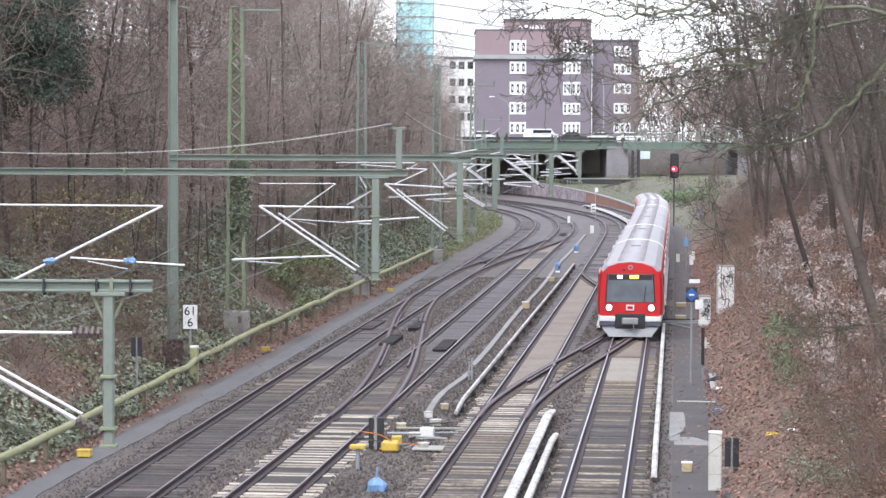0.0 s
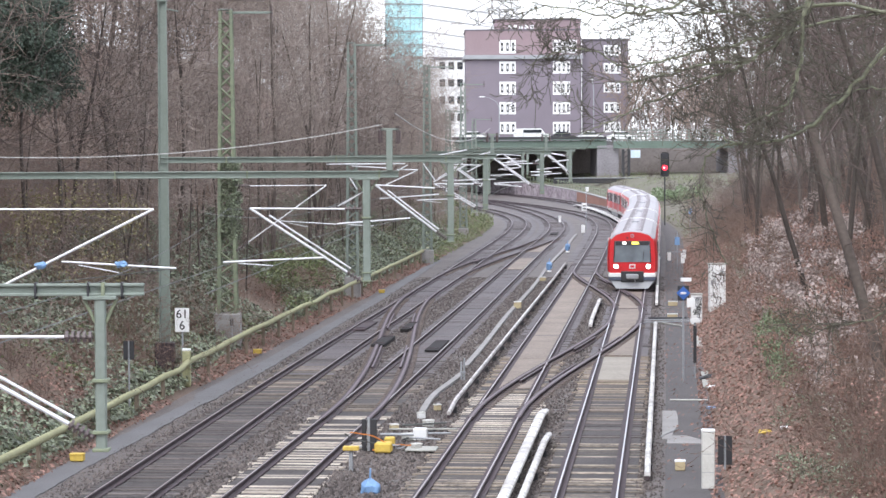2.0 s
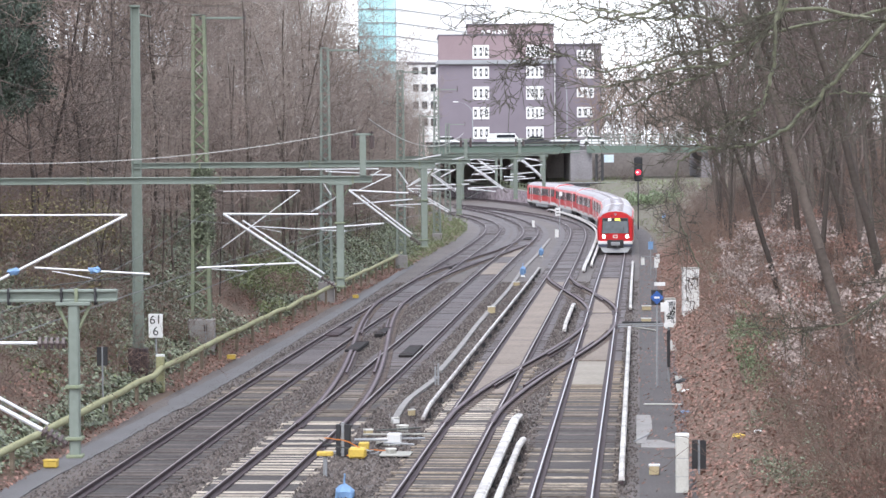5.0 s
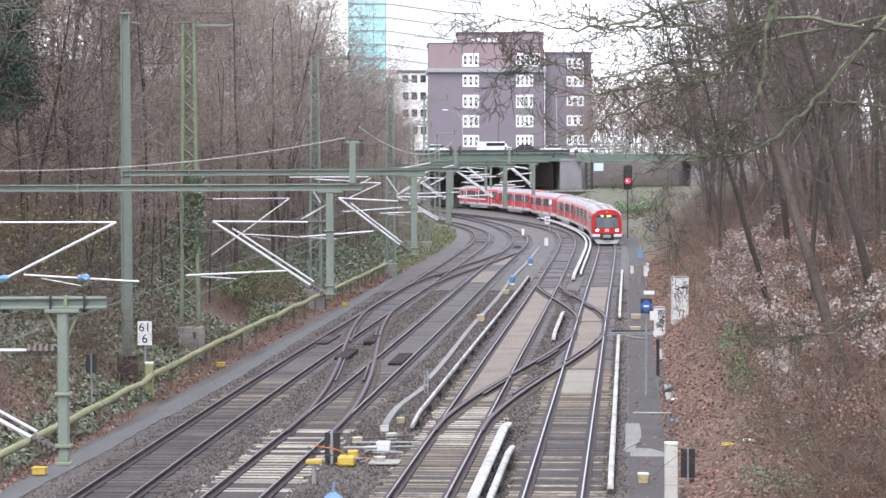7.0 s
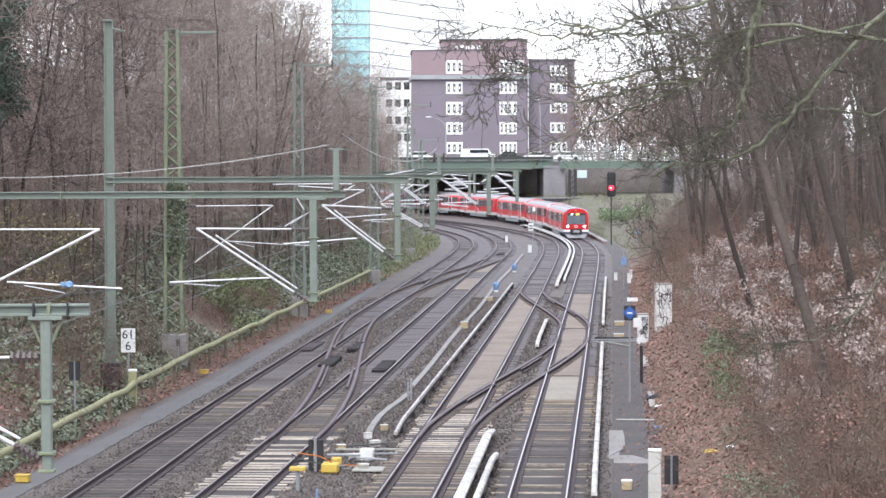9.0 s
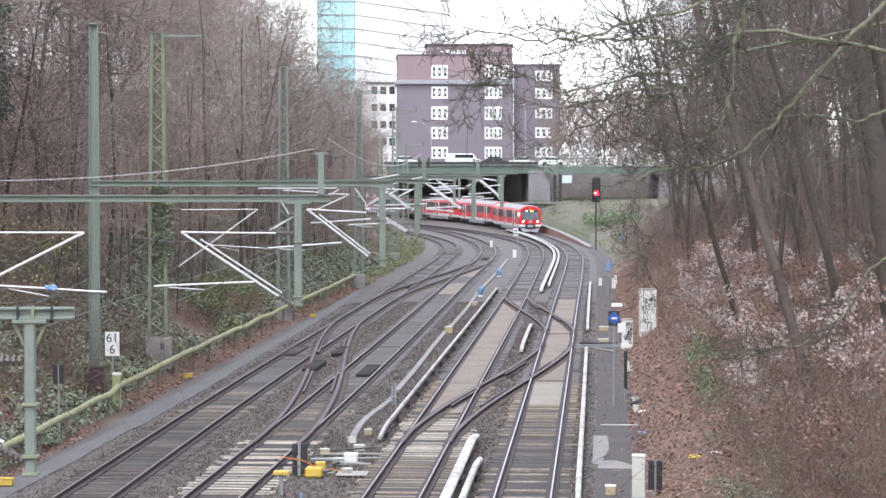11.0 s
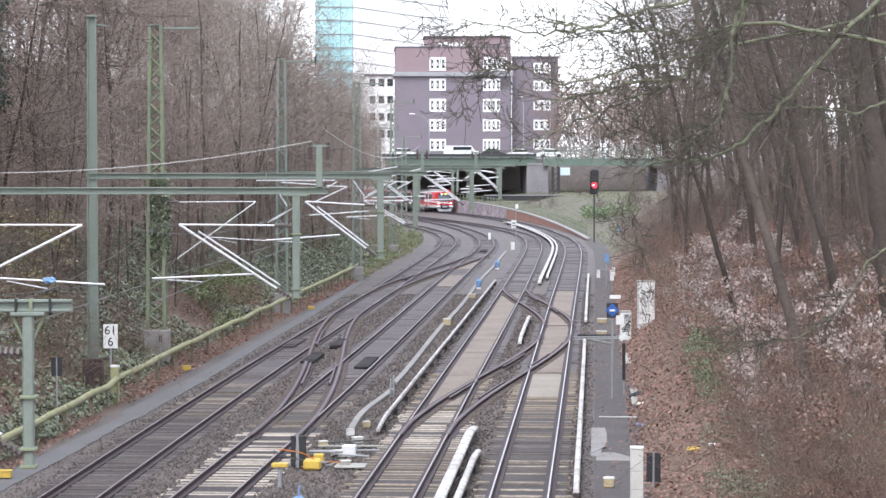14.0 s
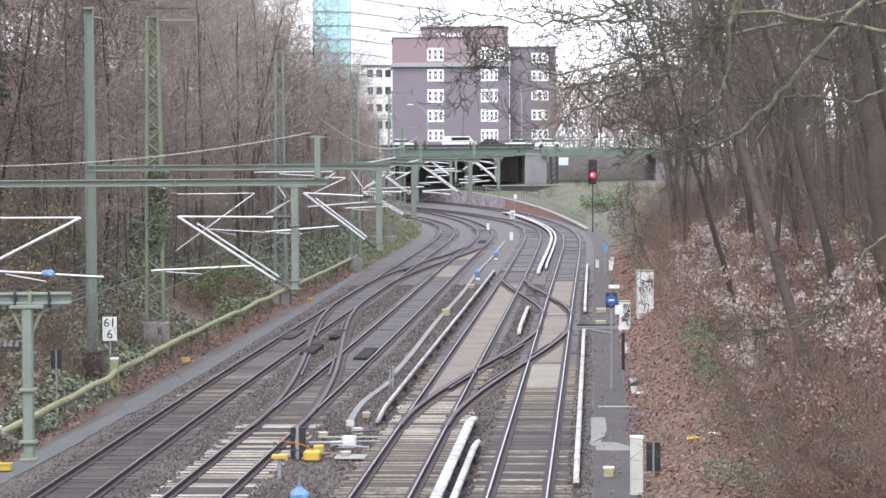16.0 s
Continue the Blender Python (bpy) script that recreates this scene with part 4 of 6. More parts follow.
# ---- far bridge and what stands behind ----


def window_block(parent, x0, x1, z0, z1, y, panes, label="white window with narrow panes"):
    """A white-framed window facing -y with recessed dark panes."""
    bm = B()
    box(bm, ((x0 + x1) / 2, y, (z0 + z1) / 2), (x1 - x0, 0.12, z1 - z0), bevel=0.02)
    w = part("window", bm, WHITE, parent, label)
    step = (x1 - x0) / panes
    for k in range(panes):
        cx = x0 + (k + 0.5) * step
        bm = B()
        box(bm, (cx, y - 0.05, (z0 + z1) / 2), (step * 0.42, 0.06, (z1 - z0) * 0.62))
        part("pane", bm, GLASS, w)
        bm = B()
        box(bm, (cx, y - 0.07, z0 + (z1 - z0) * 0.5), (step * 0.16, 0.05, (z1 - z0) * 0.30))
        part("blind", bm, WHITE, w, "white blind")


def brick_block():
    root = thing("brick_building", "dark brick office block with white window columns", "building")
    Y = 455.0
    bm = B()
    box(bm, (16.0, Y + 9, 16.2), (20.5, 18, 14.8), bevel=0.03)
    part("wall", bm, BRICK, root)
    bm = B()
    box(bm, (16.0, Y + 9.1, 26.4), (20.5, 18, 4.6), bevel=0.03)
    part("upper_wall", bm, BRICK_TOP, root, "paler brick top storey")
    bm = B()
    box(bm, (16.0, Y + 8.8, 23.95), (21.3, 18.9, 0.75), bevel=0.05)
    part("cornice", bm, GREY, root)
    bm = B()
    box(bm, (16.0, Y + 9.2, 28.8), (20.9, 18.4, 0.25), bevel=0.05)
    part("roof_edge", bm, SLATE, root)
    bm = B()
    box(bm, (18.9, Y + 12, 29.9), (15.5, 11, 2.0), bevel=0.1)
    part("penthouse", bm, BRICK_TOP, root)
    bm = B()
    box(bm, (18.9, Y + 12, 31.0), (16.0, 11.5, 0.25), bevel=0.05)
    part("penthouse_roof", bm, SLATE, root)
    for k in range(5):
        bm = B()
        box(bm, (13.9 + k * 0.98, Y + 6.46, 29.6), (0.66, 0.12, 0.66), bevel=0.02)
        part("small_window", bm, WHITE, root)
    for z0, z1 in ((10.2, 12.4), (13.75, 15.95), (17.2, 19.6), (21.0, 23.2), (24.6, 27.0)):
        window_block(root, 11.75, 14.7, z0, z1, Y + (0.05 if z0 > 24 else -0.04), 3)
        window_block(root, 21.3, 25.6 if z0 > 24 else 24.4, z0, z1, Y + (0.05 if z0 > 24 else -0.04), 5 if z0 > 24 else 4)
    bm = B()
    box(bm, (30.6, Y + 12, 18.0), (8.7, 20, 18.0), bevel=0.05)
    part("wing_wall", bm, BRICK, root)
    bm = B()
    box(bm, (30.6, Y + 12, 27.1), (9.1, 20.4, 0.4), bevel=0.08)
    part("wing_roof", bm, SLATE, root)
    for z0 in (10.5, 14.0, 17.5, 21.0, 24.2):
        window_block(root, 30.5, 33.6, z0, z0 + 1.9, Y + 1.98, 3)
    bm = B()
    tube(bm, (26.45, Y - 0.15, 9.5), (26.45, Y - 0.15, 27.0), 0.09, n=6)
    part("downpipe", bm, WHITE, root, "white downpipe")


brick_block()


def wrapped_tower():
    root = thing("wrapped_tower", "tall building wrapped in teal netting and white sheeting", "building")
    Y = 640.0
    bm = B()
    box(bm, (-7.4, Y + 14, 34), (9.5, 26, 60), bevel=0.05)
    part("netting", bm, NET, root, "teal scaffold netting")
    bm = B()
    box(bm, (9.4, Y + 14, 34), (24.0, 26.4, 60), bevel=0.05)
    part("sheeting", bm, SHEET, root, "white scaffold sheeting")
    for k in range(15):
        z = 9.3 + 3.42 * k
        bm = B()
        box(bm, (-7.4, Y + 0.9, z), (9.6, 0.25, 0.26))
        part("deck", bm, GREY, root)
        bm = B()
        tube(bm, (-2.6, Y + 0.7, z), (21.4, Y + 0.7, z - 3.4), 0.11, n=5)
        part("deck_edge", bm, GREY, root)
    for k in range(4):
        bm = B()
        tube(bm, (-12.0 + k * 3.1, Y + 0.85, 9), (-12.0 + k * 3.1, Y + 0.85, 62), 0.07, n=5)
        part("scaffold_pole", bm, GREY, root)


wrapped_tower()


def white_house():
    root = thing("white_house", "white rendered house with dark windows", "building")
    Y = 520.0
    bm = B()
    box(bm, (3.6, Y + 6, 17.5), (6.6, 12, 16.4), bevel=0.05)
    part("wall", bm, WHITE, root)
    bm = B()
    box(bm, (3.6, Y + 6, 25.9), (7.2, 12.6, 0.5), bevel=0.05)
    part("roof", bm, SLATE, root)
    for z in (24.4, 20.9, 17.4, 13.9):
        for x in (1.8, 3.6, 5.4):
            bm = B()
            box(bm, (x, Y - 0.02, z), (1.15, 0.1, 1.5), bevel=0.02)
            part("window", bm, GLASS, root)


white_house()


def road_bridge():
    root = thing("bridge_1", "green steel girder road bridge across the cutting", "bridge", kind="structure")
    Y = 398.0
    bm = B()
    box(bm, (-8, Y, 8.45), (70, 0.35, 1.1), bevel=0.03)
    part("girder", bm, BRIDGE, root)
    bm = B()
    box(bm, (-8, Y - 0.25, 9.15), (70, 0.7, 0.14), bevel=0.02)
    box(bm, (-8, Y - 0.25, 7.86), (70, 0.7, 0.12), bevel=0.02)
    part("girder_flange", bm, BRIDGE, root)
    for x in np.arange(-30, 26, 4.6):
        bm = B()
        box(bm, (x, Y - 0.24, 8.5), (0.14, 0.3, 1.2))
        part("stiffener", bm, BRIDGE, root)
    bm = B()
    box(bm, (-17, Y + 13.5, 8.6), (90, 27, 0.7), bevel=0.02)
    part("deck", bm, ASPHALT, root)
    bm = B()
    box(bm, (38.5, Y + 6, 8.6), (20, 12, 0.7), bevel=0.02)
    part("side_deck", bm, ASPHALT, root)
    bm = B()
    box(bm, (46, Y + 88, 4.4), (84, 122, 9.0), bevel=0.02)
    part("street_block", bm, BEIGE, root, "street level behind the bridge on a retaining wall")
    bm = B()
    for x in np.arange(-34, 45, 2.0):
        tube(bm, (x, Y + 0.1, 9.1), (x, Y + 0.1, 10.1), 0.03, n=5)
    for z in (9.6, 10.1):
        tube(bm, (-34, Y + 0.1, z), (45, Y + 0.1, z), 0.035, n=5)
    part("railing", bm, GREEN_DARK, root)
    bm = B()
    box(bm, (27.2, Y + 8, 4.0), (3.4, 17, 8.4), bevel=0.05)
    part("abutment", bm, SOOT, root, "sooty grey concrete abutment")
    bm = B()
    box(bm, (-14, Y + 8, 4.0), (10.0, 17, 8.4), bevel=0.05)
    part("abutment", bm, SOOT, root)
    for x in (16.5, 21.5, 4.5):
        bm = B()
        box(bm, (x, Y + 4, 3.8), (0.45, 0.45, 7.4), bevel=0.02)
        part("column", bm, GREEN, root)
    bm = B()
    box(bm, (-8, Y - 0.5, 9.42), (70, 0.12, 0.42), bevel=0.02)
    part("parapet", bm, DARK, root, "dark parapet band")
    for x in np.arange(28.8, 47, 2.2):
        bm = B()
        box(bm, (x, Y - 0.9, 9.7), (0.12, 0.12, 1.9))
        part("screen_post", bm, GREEN, root)
    for z in (9.1, 9.6, 10.1, 10.6):
        bm = B()
        box(bm, (37.9, Y - 0.9, z), (19.0, 0.06, 0.12))
        part("screen_rail", bm, GREEN, root)
    # second span over the siding
    bm = B()
    box(bm, (38, Y - 1, 8.35), (20, 0.35, 1.1), bevel=0.02)
    box(bm, (38, Y - 1.2, 7.85), (20, 0.7, 0.12), bevel=0.02)
    part("side_girder", bm, BRIDGE, root)
    bm = B()
    box(bm, (47.5, Y + 8, 5.5), (3.0, 17, 6.5), bevel=0.05)
    part("abutment", bm, SOOT, root)


road_bridge()

# ---- plants ----


def branch_mesh(segs, sides=3):
    """segs: rows of start, end, radius at start and end. One mesh of tapered prisms."""
    a = np.array([s[0] for s in segs], float)
    b = np.array([s[1] for s in segs], float)
    r0 = np.array([s[2] for s in segs], float)
    r1 = np.array([s[3] for s in segs], float)
    d = b - a
    d /= np.linalg.norm(d, axis=1)[:, None] + 1e-9
    ref = np.where(np.abs(d[:, 2:]) > 0.9, np.array([[1.0, 0, 0]]), np.array([[0, 0, 1.0]]))
    u = np.cross(d, ref)
    u /= np.linalg.norm(u, axis=1)[:, None]
    w = np.cross(d, u)
    v = []
    for c, r in ((a, r0), (b, r1)):
        for k in range(sides):
            q = 2 * math.pi * k / sides
            v.append(c + (u * math.cos(q) + w * math.sin(q)) * r[:, None])
    v = np.stack(v, 1).reshape(-1, 3)
    base = 2 * sides * np.arange(len(segs))[:, None]
    f = np.concatenate([base + np.array([k, (k + 1) % sides, sides + (k + 1) % sides, sides + k]) for k in range(sides)])
    me = bpy.data.meshes.new("branches")
    me.from_pydata(v.tolist(), [], f.tolist())
    me.polygons.foreach_set("use_smooth", [True] * len(me.polygons))
    return me


def grow(rng, p, d, length, r, level, out, droop=0.0, wander=0.22, kids=(5, 7), cut=0.004, spread=0.8):
    """A limb in short steps with side shoots; the segments go to out[level]."""
    steps = max(3, int(4 + length * 0.7)) if level < 2 else (3 if level == 2 else 2)
    seg = length / steps
    p = np.array(p, float)
    d = np.array(d, float)
    n_kids = int(rng.integers(*kids) * (1.0, 0.55, 0.32)[level] + rng.uniform(0, 1)) if level < 3 else 0
    when = set(rng.integers(1, steps + 1, n_kids).tolist()) if n_kids else set()
    extra = n_kids
    for k in range(steps):
        d = d + rng.normal(0, wander, 3) * (0.3 if level == 0 else 1.0)
        d[2] -= droop
        d /= np.linalg.norm(d)
        q = p + d * seg
        ra, rb = r * (1 - 0.75 * k / steps), r * (1 - 0.75 * (k + 1) / steps)
        out[min(level, len(out) - 1)].append((p, q, max(ra, cut), max(rb, cut)))
        p = q
        if level < 3 and (k + 1 >= (steps * 0.3 if level == 0 else 1)):
            share = int(extra / steps * 1.3 + rng.uniform(0, 1))
            for _ in range(share):
                side = rng.normal(0, 1, 3)
                side -= d * side.dot(d)
                side /= np.linalg.norm(side) + 1e-9
                nd = d * (1 - spread * 0.45) + side * spread
                nd[2] += 0.12
                nd /= np.linalg.norm(nd)
                grow(rng, p, nd, length * rng.uniform(0.35, 0.6) * (1 - 0.35 * k / steps), max(rb * (0.34 if level == 0 else 0.55), cut), level + 1, out, droop, wander * 1.15, kids, cut, spread)


def tree_proto(seed, height, radius, lean, label, twig=TWIG, bark=BARK, kids=(5, 8), spread=0.7, cut=0.007):
    rng = np.random.default_rng(seed)
    out = [[], [], []]
    grow(rng, (0, 0, -0.4), (lean[0], lean[1], 1.0), height, radius, 0, out, kids=kids, spread=spread, cut=cut, wander=0.16)
    trunk = mesh_part("tree", branch_mesh(out[0], 7), bark)
    tagged(trunk, label, "tree", "bare trees on the banks")
    mesh_part("crown", branch_mesh(out[1] + out[2], 3), twig, trunk, "crown of fine bare twigs")
    return trunk


def bank_spot(side, s, u):
    if side < 0:
        return spot(0, s, -u, float(left_height(np.array(u), np.array(s))))
    return spot(3, s, u, float(right_height(np.array(u), np.array(s))))


def plant(protos, spots, rng, sway=180):
    used = set()
    for p in spots:
        k = int(rng.integers(len(protos)))
        sc = rng.uniform(0.8, 1.15)
        m = pose(p.x, p.y, p.z, 0, 0, rng.uniform(-sway, sway)) @ Matrix.Scale(sc, 4)
        if k in used:
            ob = copy_thing(protos[k], m)
        else:
            ob = protos[k]
            used.add(k)
        ob.matrix_basis = m


def woods(name, label, protos, spots, rng, material):
    """Trees that stand too deep in the wood to be told apart, in one mesh."""
    vs, fs, n = [], [], 0
    for p in spots:
        ob = protos[int(rng.integers(len(protos)))]
        m = np.array(pose(p.x, p.y, p.z, 0, 0, rng.uniform(0, 360)) @ Matrix.Scale(rng.uniform(0.8, 1.15), 4))
        for me in (ob.data, ob.children[0].data):
            v = np.empty(len(me.vertices) * 3)
            me.vertices.foreach_get("co", v)
            f = np.empty(len(me.loops), int)
            me.loops.foreach_get("vertex_index", f)
            vs.append(v.reshape(-1, 3) @ m[:3, :3].T + m[:3, 3])
            fs.append(f.reshape(-1, 4) + n)
            n += len(me.vertices)
    me = bpy.data.meshes.new(name)
    me.from_pydata(np.concatenate(vs).tolist(), [], np.concatenate(fs).tolist())
    tagged(mesh_part(name, me, material), label, "woods", kind="stuff")


rng = np.random.default_rng(7)
# The last two, for farther along, have haze in their twig colour.
BARE = [tree_proto(k + 20, 12.0 + 0.9 * k, 0.085 + 0.012 * k, (0.05, -0.03), "slender bare tree with brown twigs on the bank", kids=(12, 15), cut=0.0105, spread=0.85, twig=(TWIG, TWIG_DARK, TWIG_DARK, TWIG_PALE, TWIG_PALE)[k]) for k in range(5)]
left_spots = []
for s in np.arange(20, 200, 4.8):
    for row in range(3):
        u = 9.0 + (2.0 if s < 76 else 0.0) + max(0.0, s - 128) * 0.09 + row * 4.4 + rng.uniform(-2.0, 2.0)
        left_spots.append(bank_spot(-1, s + rng.uniform(-1.9, 1.9), float(u)))
cut_at = int(3 * (78 - 20) / 4.8) // 3 * 3
plant(BARE[:3], left_spots[:cut_at], rng)
first, last = left_spots[cut_at], left_spots[cut_at + 1]
for ob, p in zip(BARE[3:], (first, last)):
    ob.matrix_basis = pose(p.x, p.y, p.z)
for p in left_spots[cut_at + 2:]:
    ob = BARE[(0, 3, 4, 3, 4, 1)[int(rng.integers(6))]]
    copy_thing(ob, pose(p.x, p.y, p.z, 0, 0, rng.uniform(0, 360)) @ Matrix.Scale(rng.uniform(0.8, 1.15), 4))
for s in np.arange(158, 230, 3.6):
    p = bank_spot(-1, s + rng.uniform(-2, 2), rng.uniform(8.0, 12.5))
    copy_thing(BARE[3 + int(rng.integers(2))], pose(p.x, p.y, p.z, 0, 0, rng.uniform(0, 360)) @ Matrix.Scale(rng.uniform(0.72, 0.92), 4))
woods("deep_woods", "deep bare brown woods behind the bank", BARE, [bank_spot(-1, rng.uniform(25, 175), rng.uniform(21, 36)) for _ in range(34)] + [bank_spot(-1, rng.uniform(40, 110), rng.uniform(14, 26)) for _ in range(16)], rng, TWIG)
LOW = [tree_proto(k + 40, 7.0 + 0.8 * k, 0.06, (0.05, -0.03), "small bare tree on the bank, brown twigs coloured paler for haze", kids=(11, 14), cut=0.0115, spread=0.9, twig=TWIG_PALE) for k in range(3)]
plant(LOW, [bank_spot(-1, s + rng.uniform(-2, 2), 6.5 + rng.uniform(0, 7)) for s in np.arange(60, 250, 3.2)], rng)
TALL = [tree_proto(k + 60, 14 + k, 0.105 + 0.02 * k, (-0.085, -0.03), "tall dark tree with a bare leaning trunk on the bank", twig=TWIG_DARK, kids=(9, 12), cut=0.010) for k in range(4)]
right_spots = []
for s in np.arange(16, 160, 4.4):
    for row in range(3):
        u = 8.8 + row * 3.6 + rng.uniform(-1.8, 1.8)
        right_spots.append(bank_spot(1, s + rng.uniform(-1.8, 1.8), u))
plant(TALL, right_spots, rng, 40)
woods("deep_woods", "deep bare woods behind the right bank", TALL, [bank_spot(1, rng.uniform(10, 170), rng.uniform(20, 30)) for _ in range(22)] + [bank_spot(1, rng.uniform(168, 260), rng.uniform(13, 30)) for _ in range(14)], rng, TWIG_DARK)
FAR = [tree_proto(k + 80, 12 + k, 0.16, (0, 0), "bare tree beyond the road bridge", twig=TWIG, kids=(7, 9), cut=0.06) for k in range(2)]
woods("far_woods", "hazy bare woods beyond the road bridge", FAR, [Vector((rng.uniform(33, 75), rng.uniform(420, 500), 7.5)) for _ in range(60)] + [Vector((rng.uniform(60, 120), rng.uniform(330, 420), 5.5)) for _ in range(40)], rng, TWIG)
for k, ob in enumerate(FAR):
    ob.matrix_basis = pose(48 + 9 * k, 440, 7.5)


def shrub_proto(seed, height, stems, label, twig, kids=(4, 6), cut=0.008):
    rng2 = np.random.default_rng(seed)
    out = [[], [], []]
    for k in range(stems):
        a = rng2.uniform(0, 2 * math.pi)
        r = rng2.uniform(0.0, 0.9)
        d = (math.cos(a) * 0.45, math.sin(a) * 0.45, 1.0)
        grow(rng2, (math.cos(a) * r, math.sin(a) * r, -0.3), d, height * rng2.uniform(0.6, 1.1), 2 * cut, 1, out, droop=0.03, kids=kids, cut=cut, wander=0.25)
    ob = mesh_part("shrub", branch_mesh(out[1], 3), twig)
    tagged(mesh_part("twig_tangle", branch_mesh(out[2], 3), twig, ob), kind="stuff")
    return tagged(ob, label, "shrub", "bare shrubs on the banks")


SHRUBS = [shrub_proto(90 + k, 2.8 + 0.5 * k, 8, "tangled bare brown shrub on the bank", TWIG, (8, 10)) for k in range(4)]
DARKS = [shrub_proto(100 + k, 2.6 + 0.5 * k, 8, "tangled dark bare shrub on the bank", TWIG_DARK, (8, 10)) for k in range(3)]
PALES = [shrub_proto(120 + k, 2.4 + 0.4 * k, 8, "tangled pale shrub with dry seed heads", TWIG_PALE, (8, 10)) for k in range(2)]
plant(SHRUBS, [bank_spot(-1, rng.uniform(18, 200), rng.uniform(7.0, 18)) for _ in range(120)], rng)
RUSSETS = [shrub_proto(140 + k, 2.0 + 0.4 * k, 9, "tangled russet shrub and bramble stems on the leafy bank", RUSSET, (9, 11), 0.0055) for k in range(4)]
plant(RUSSETS, [bank_spot(1, rng.uniform(1, 60), rng.uniform(6.4, 13)) for _ in range(60)] + [bank_spot(1, rng.uniform(2, 26), rng.uniform(5.8, 8.5)) for _ in range(16)] + [bank_spot(-1, rng.uniform(14, 110), rng.uniform(4.6, 13)) for _ in range(46)], rng)
woods("shrub_thicket", "joined russet thicket along the leafy bank", RUSSETS, [bank_spot(1, rng.uniform(60, 160), rng.uniform(5.3, 12)) for _ in range(44)] + [bank_spot(1, rng.uniform(30, 125), rng.uniform(9, 17)) for _ in range(30)], rng, RUSSET)
plant(DARKS, [bank_spot(1, rng.uniform(40, 165), rng.uniform(8.0, 14)) for _ in range(44)], rng)
plant(PALES, [bank_spot(1, rng.uniform(26, 66), rng.uniform(6.2, 8.6)) for _ in range(9)], rng)
woods("shrub_thicket", "joined brown thicket deep behind the bank", SHRUBS, [bank_spot(1, rng.uniform(50, 190), rng.uniform(15, 32)) for _ in range(44)], rng, TWIG_DARK)
woods("shrub_thicket", "joined brown thicket on the slope past the cabinets", SHRUBS, [bank_spot(1, rng.uniform(128, 235), rng.uniform(5.6, 13)) for _ in range(46)], rng, TWIG)
woods("shrub_thicket", "joined thicket along the far bank, coloured paler for haze", PALES, [bank_spot(-1, rng.uniform(150, 262), rng.uniform(6, 17)) for _ in range(50)], rng, TWIG_PALE)
woods("shrub_thicket", "joined dark thicket along the far curve", DARKS, [bank_spot(1, rng.uniform(195, 350), rng.uniform(7, 24)) for _ in range(22)], rng, TWIG_DARK)


def leaf_mesh(points, normals, sizes, rng):
    """Small folded leaves, two triangles each side of a rib."""
    n = len(points)
    t = rng.normal(0, 1, (n, 3))
    t -= normals * (t * normals).sum(1)[:, None]
    t /= np.linalg.norm(t, axis=1)[:, None] + 1e-9
    b = np.cross(normals, t)
    s = sizes[:, None]
    v = np.stack([points - t * s * 0.6, points + b * s * 0.42 + normals * s * 0.12, points + t * s * 0.7, points - b * s * 0.42 + normals * s * 0.12], 1).reshape(-1, 3)
    base = 4 * np.arange(n)[:, None]
    f = np.concatenate([base + np.array([0, 1, 2]), base + np.array([0, 2, 3])])
    me = bpy.data.meshes.new("leaves")
    me.from_pydata(v.tolist(), [], f.tolist())
    return me


def scatter(side, n, s_range, u_range, rng, lift, spread, clump=0.0, patch=0.0, seed=0.0):
    s = rng.uniform(*s_range, n)
    u = rng.uniform(*u_range, n)
    if patch:
        keep = np.array([noise.noise(Vector((a * 0.13 + seed, b * 0.25, 0))) + rng.uniform(-0.25, 0.25) > patch for a, b in zip(s, u)])
        s, u = s[keep], u[keep]
    if side < 0:
        z = left_height(u, s)
        p = at(0, s, -u, z)
        nrm = np.array([0.45, 0.0, 0.9])
    else:
        z = right_height(u, s)
        p = at(3, s, u, z)
        nrm = np.array([-0.45, 0.0, 0.9])
    hump = np.array([noise.noise(Vector((q[0], q[1], 3)) * 0.55) for q in p])
    p[:, 2] += lift * (0.55 + 0.9 * hump) * rng.uniform(0.1, 1, len(p)) + 0.05
    normals = nrm + rng.normal(0, spread, (len(p), 3))
    normals /= np.linalg.norm(normals, axis=1)[:, None]
    return p, normals


def carpet(name, label, material, parts, rng, size):
    p = np.concatenate([q[0] for q in parts])
    n = np.concatenate([q[1] for q in parts])
    me = leaf_mesh(p, n, rng.uniform(*size, len(p)), rng)
    tagged(mesh_part(name, me, material), label, "foliage", kind="stuff")


carpet("ivy_carpet", "dark green ivy and bramble leaves over the left bank", IVY, [scatter(-1, 150000, (14, 190), (4.1, 12.0), rng, 0.95, 0.5, patch=-0.22), scatter(-1, 9000, (14, 60), (3.4, 5.0), rng, 0.5, 0.5, patch=-0.05, seed=21), scatter(1, 20000, (4, 160), (5.8, 11), rng, 0.9, 0.6, patch=0.25, seed=40)], rng, (0.07, 0.19))
carpet("dry_bracken", "russet dry bracken and dead stems over the banks", BRACKEN, [scatter(1, 46000, (0, 60), (5.6, 14), rng, 1.3, 0.8, patch=-0.25, seed=51), scatter(1, 40000, (60, 165), (5.6, 15), rng, 1.5, 0.8, patch=-0.2, seed=61), scatter(-1, 30000, (14, 170), (4.2, 14.0), rng, 0.9, 0.8, patch=0.0, seed=71)], rng, (0.025, 0.07))
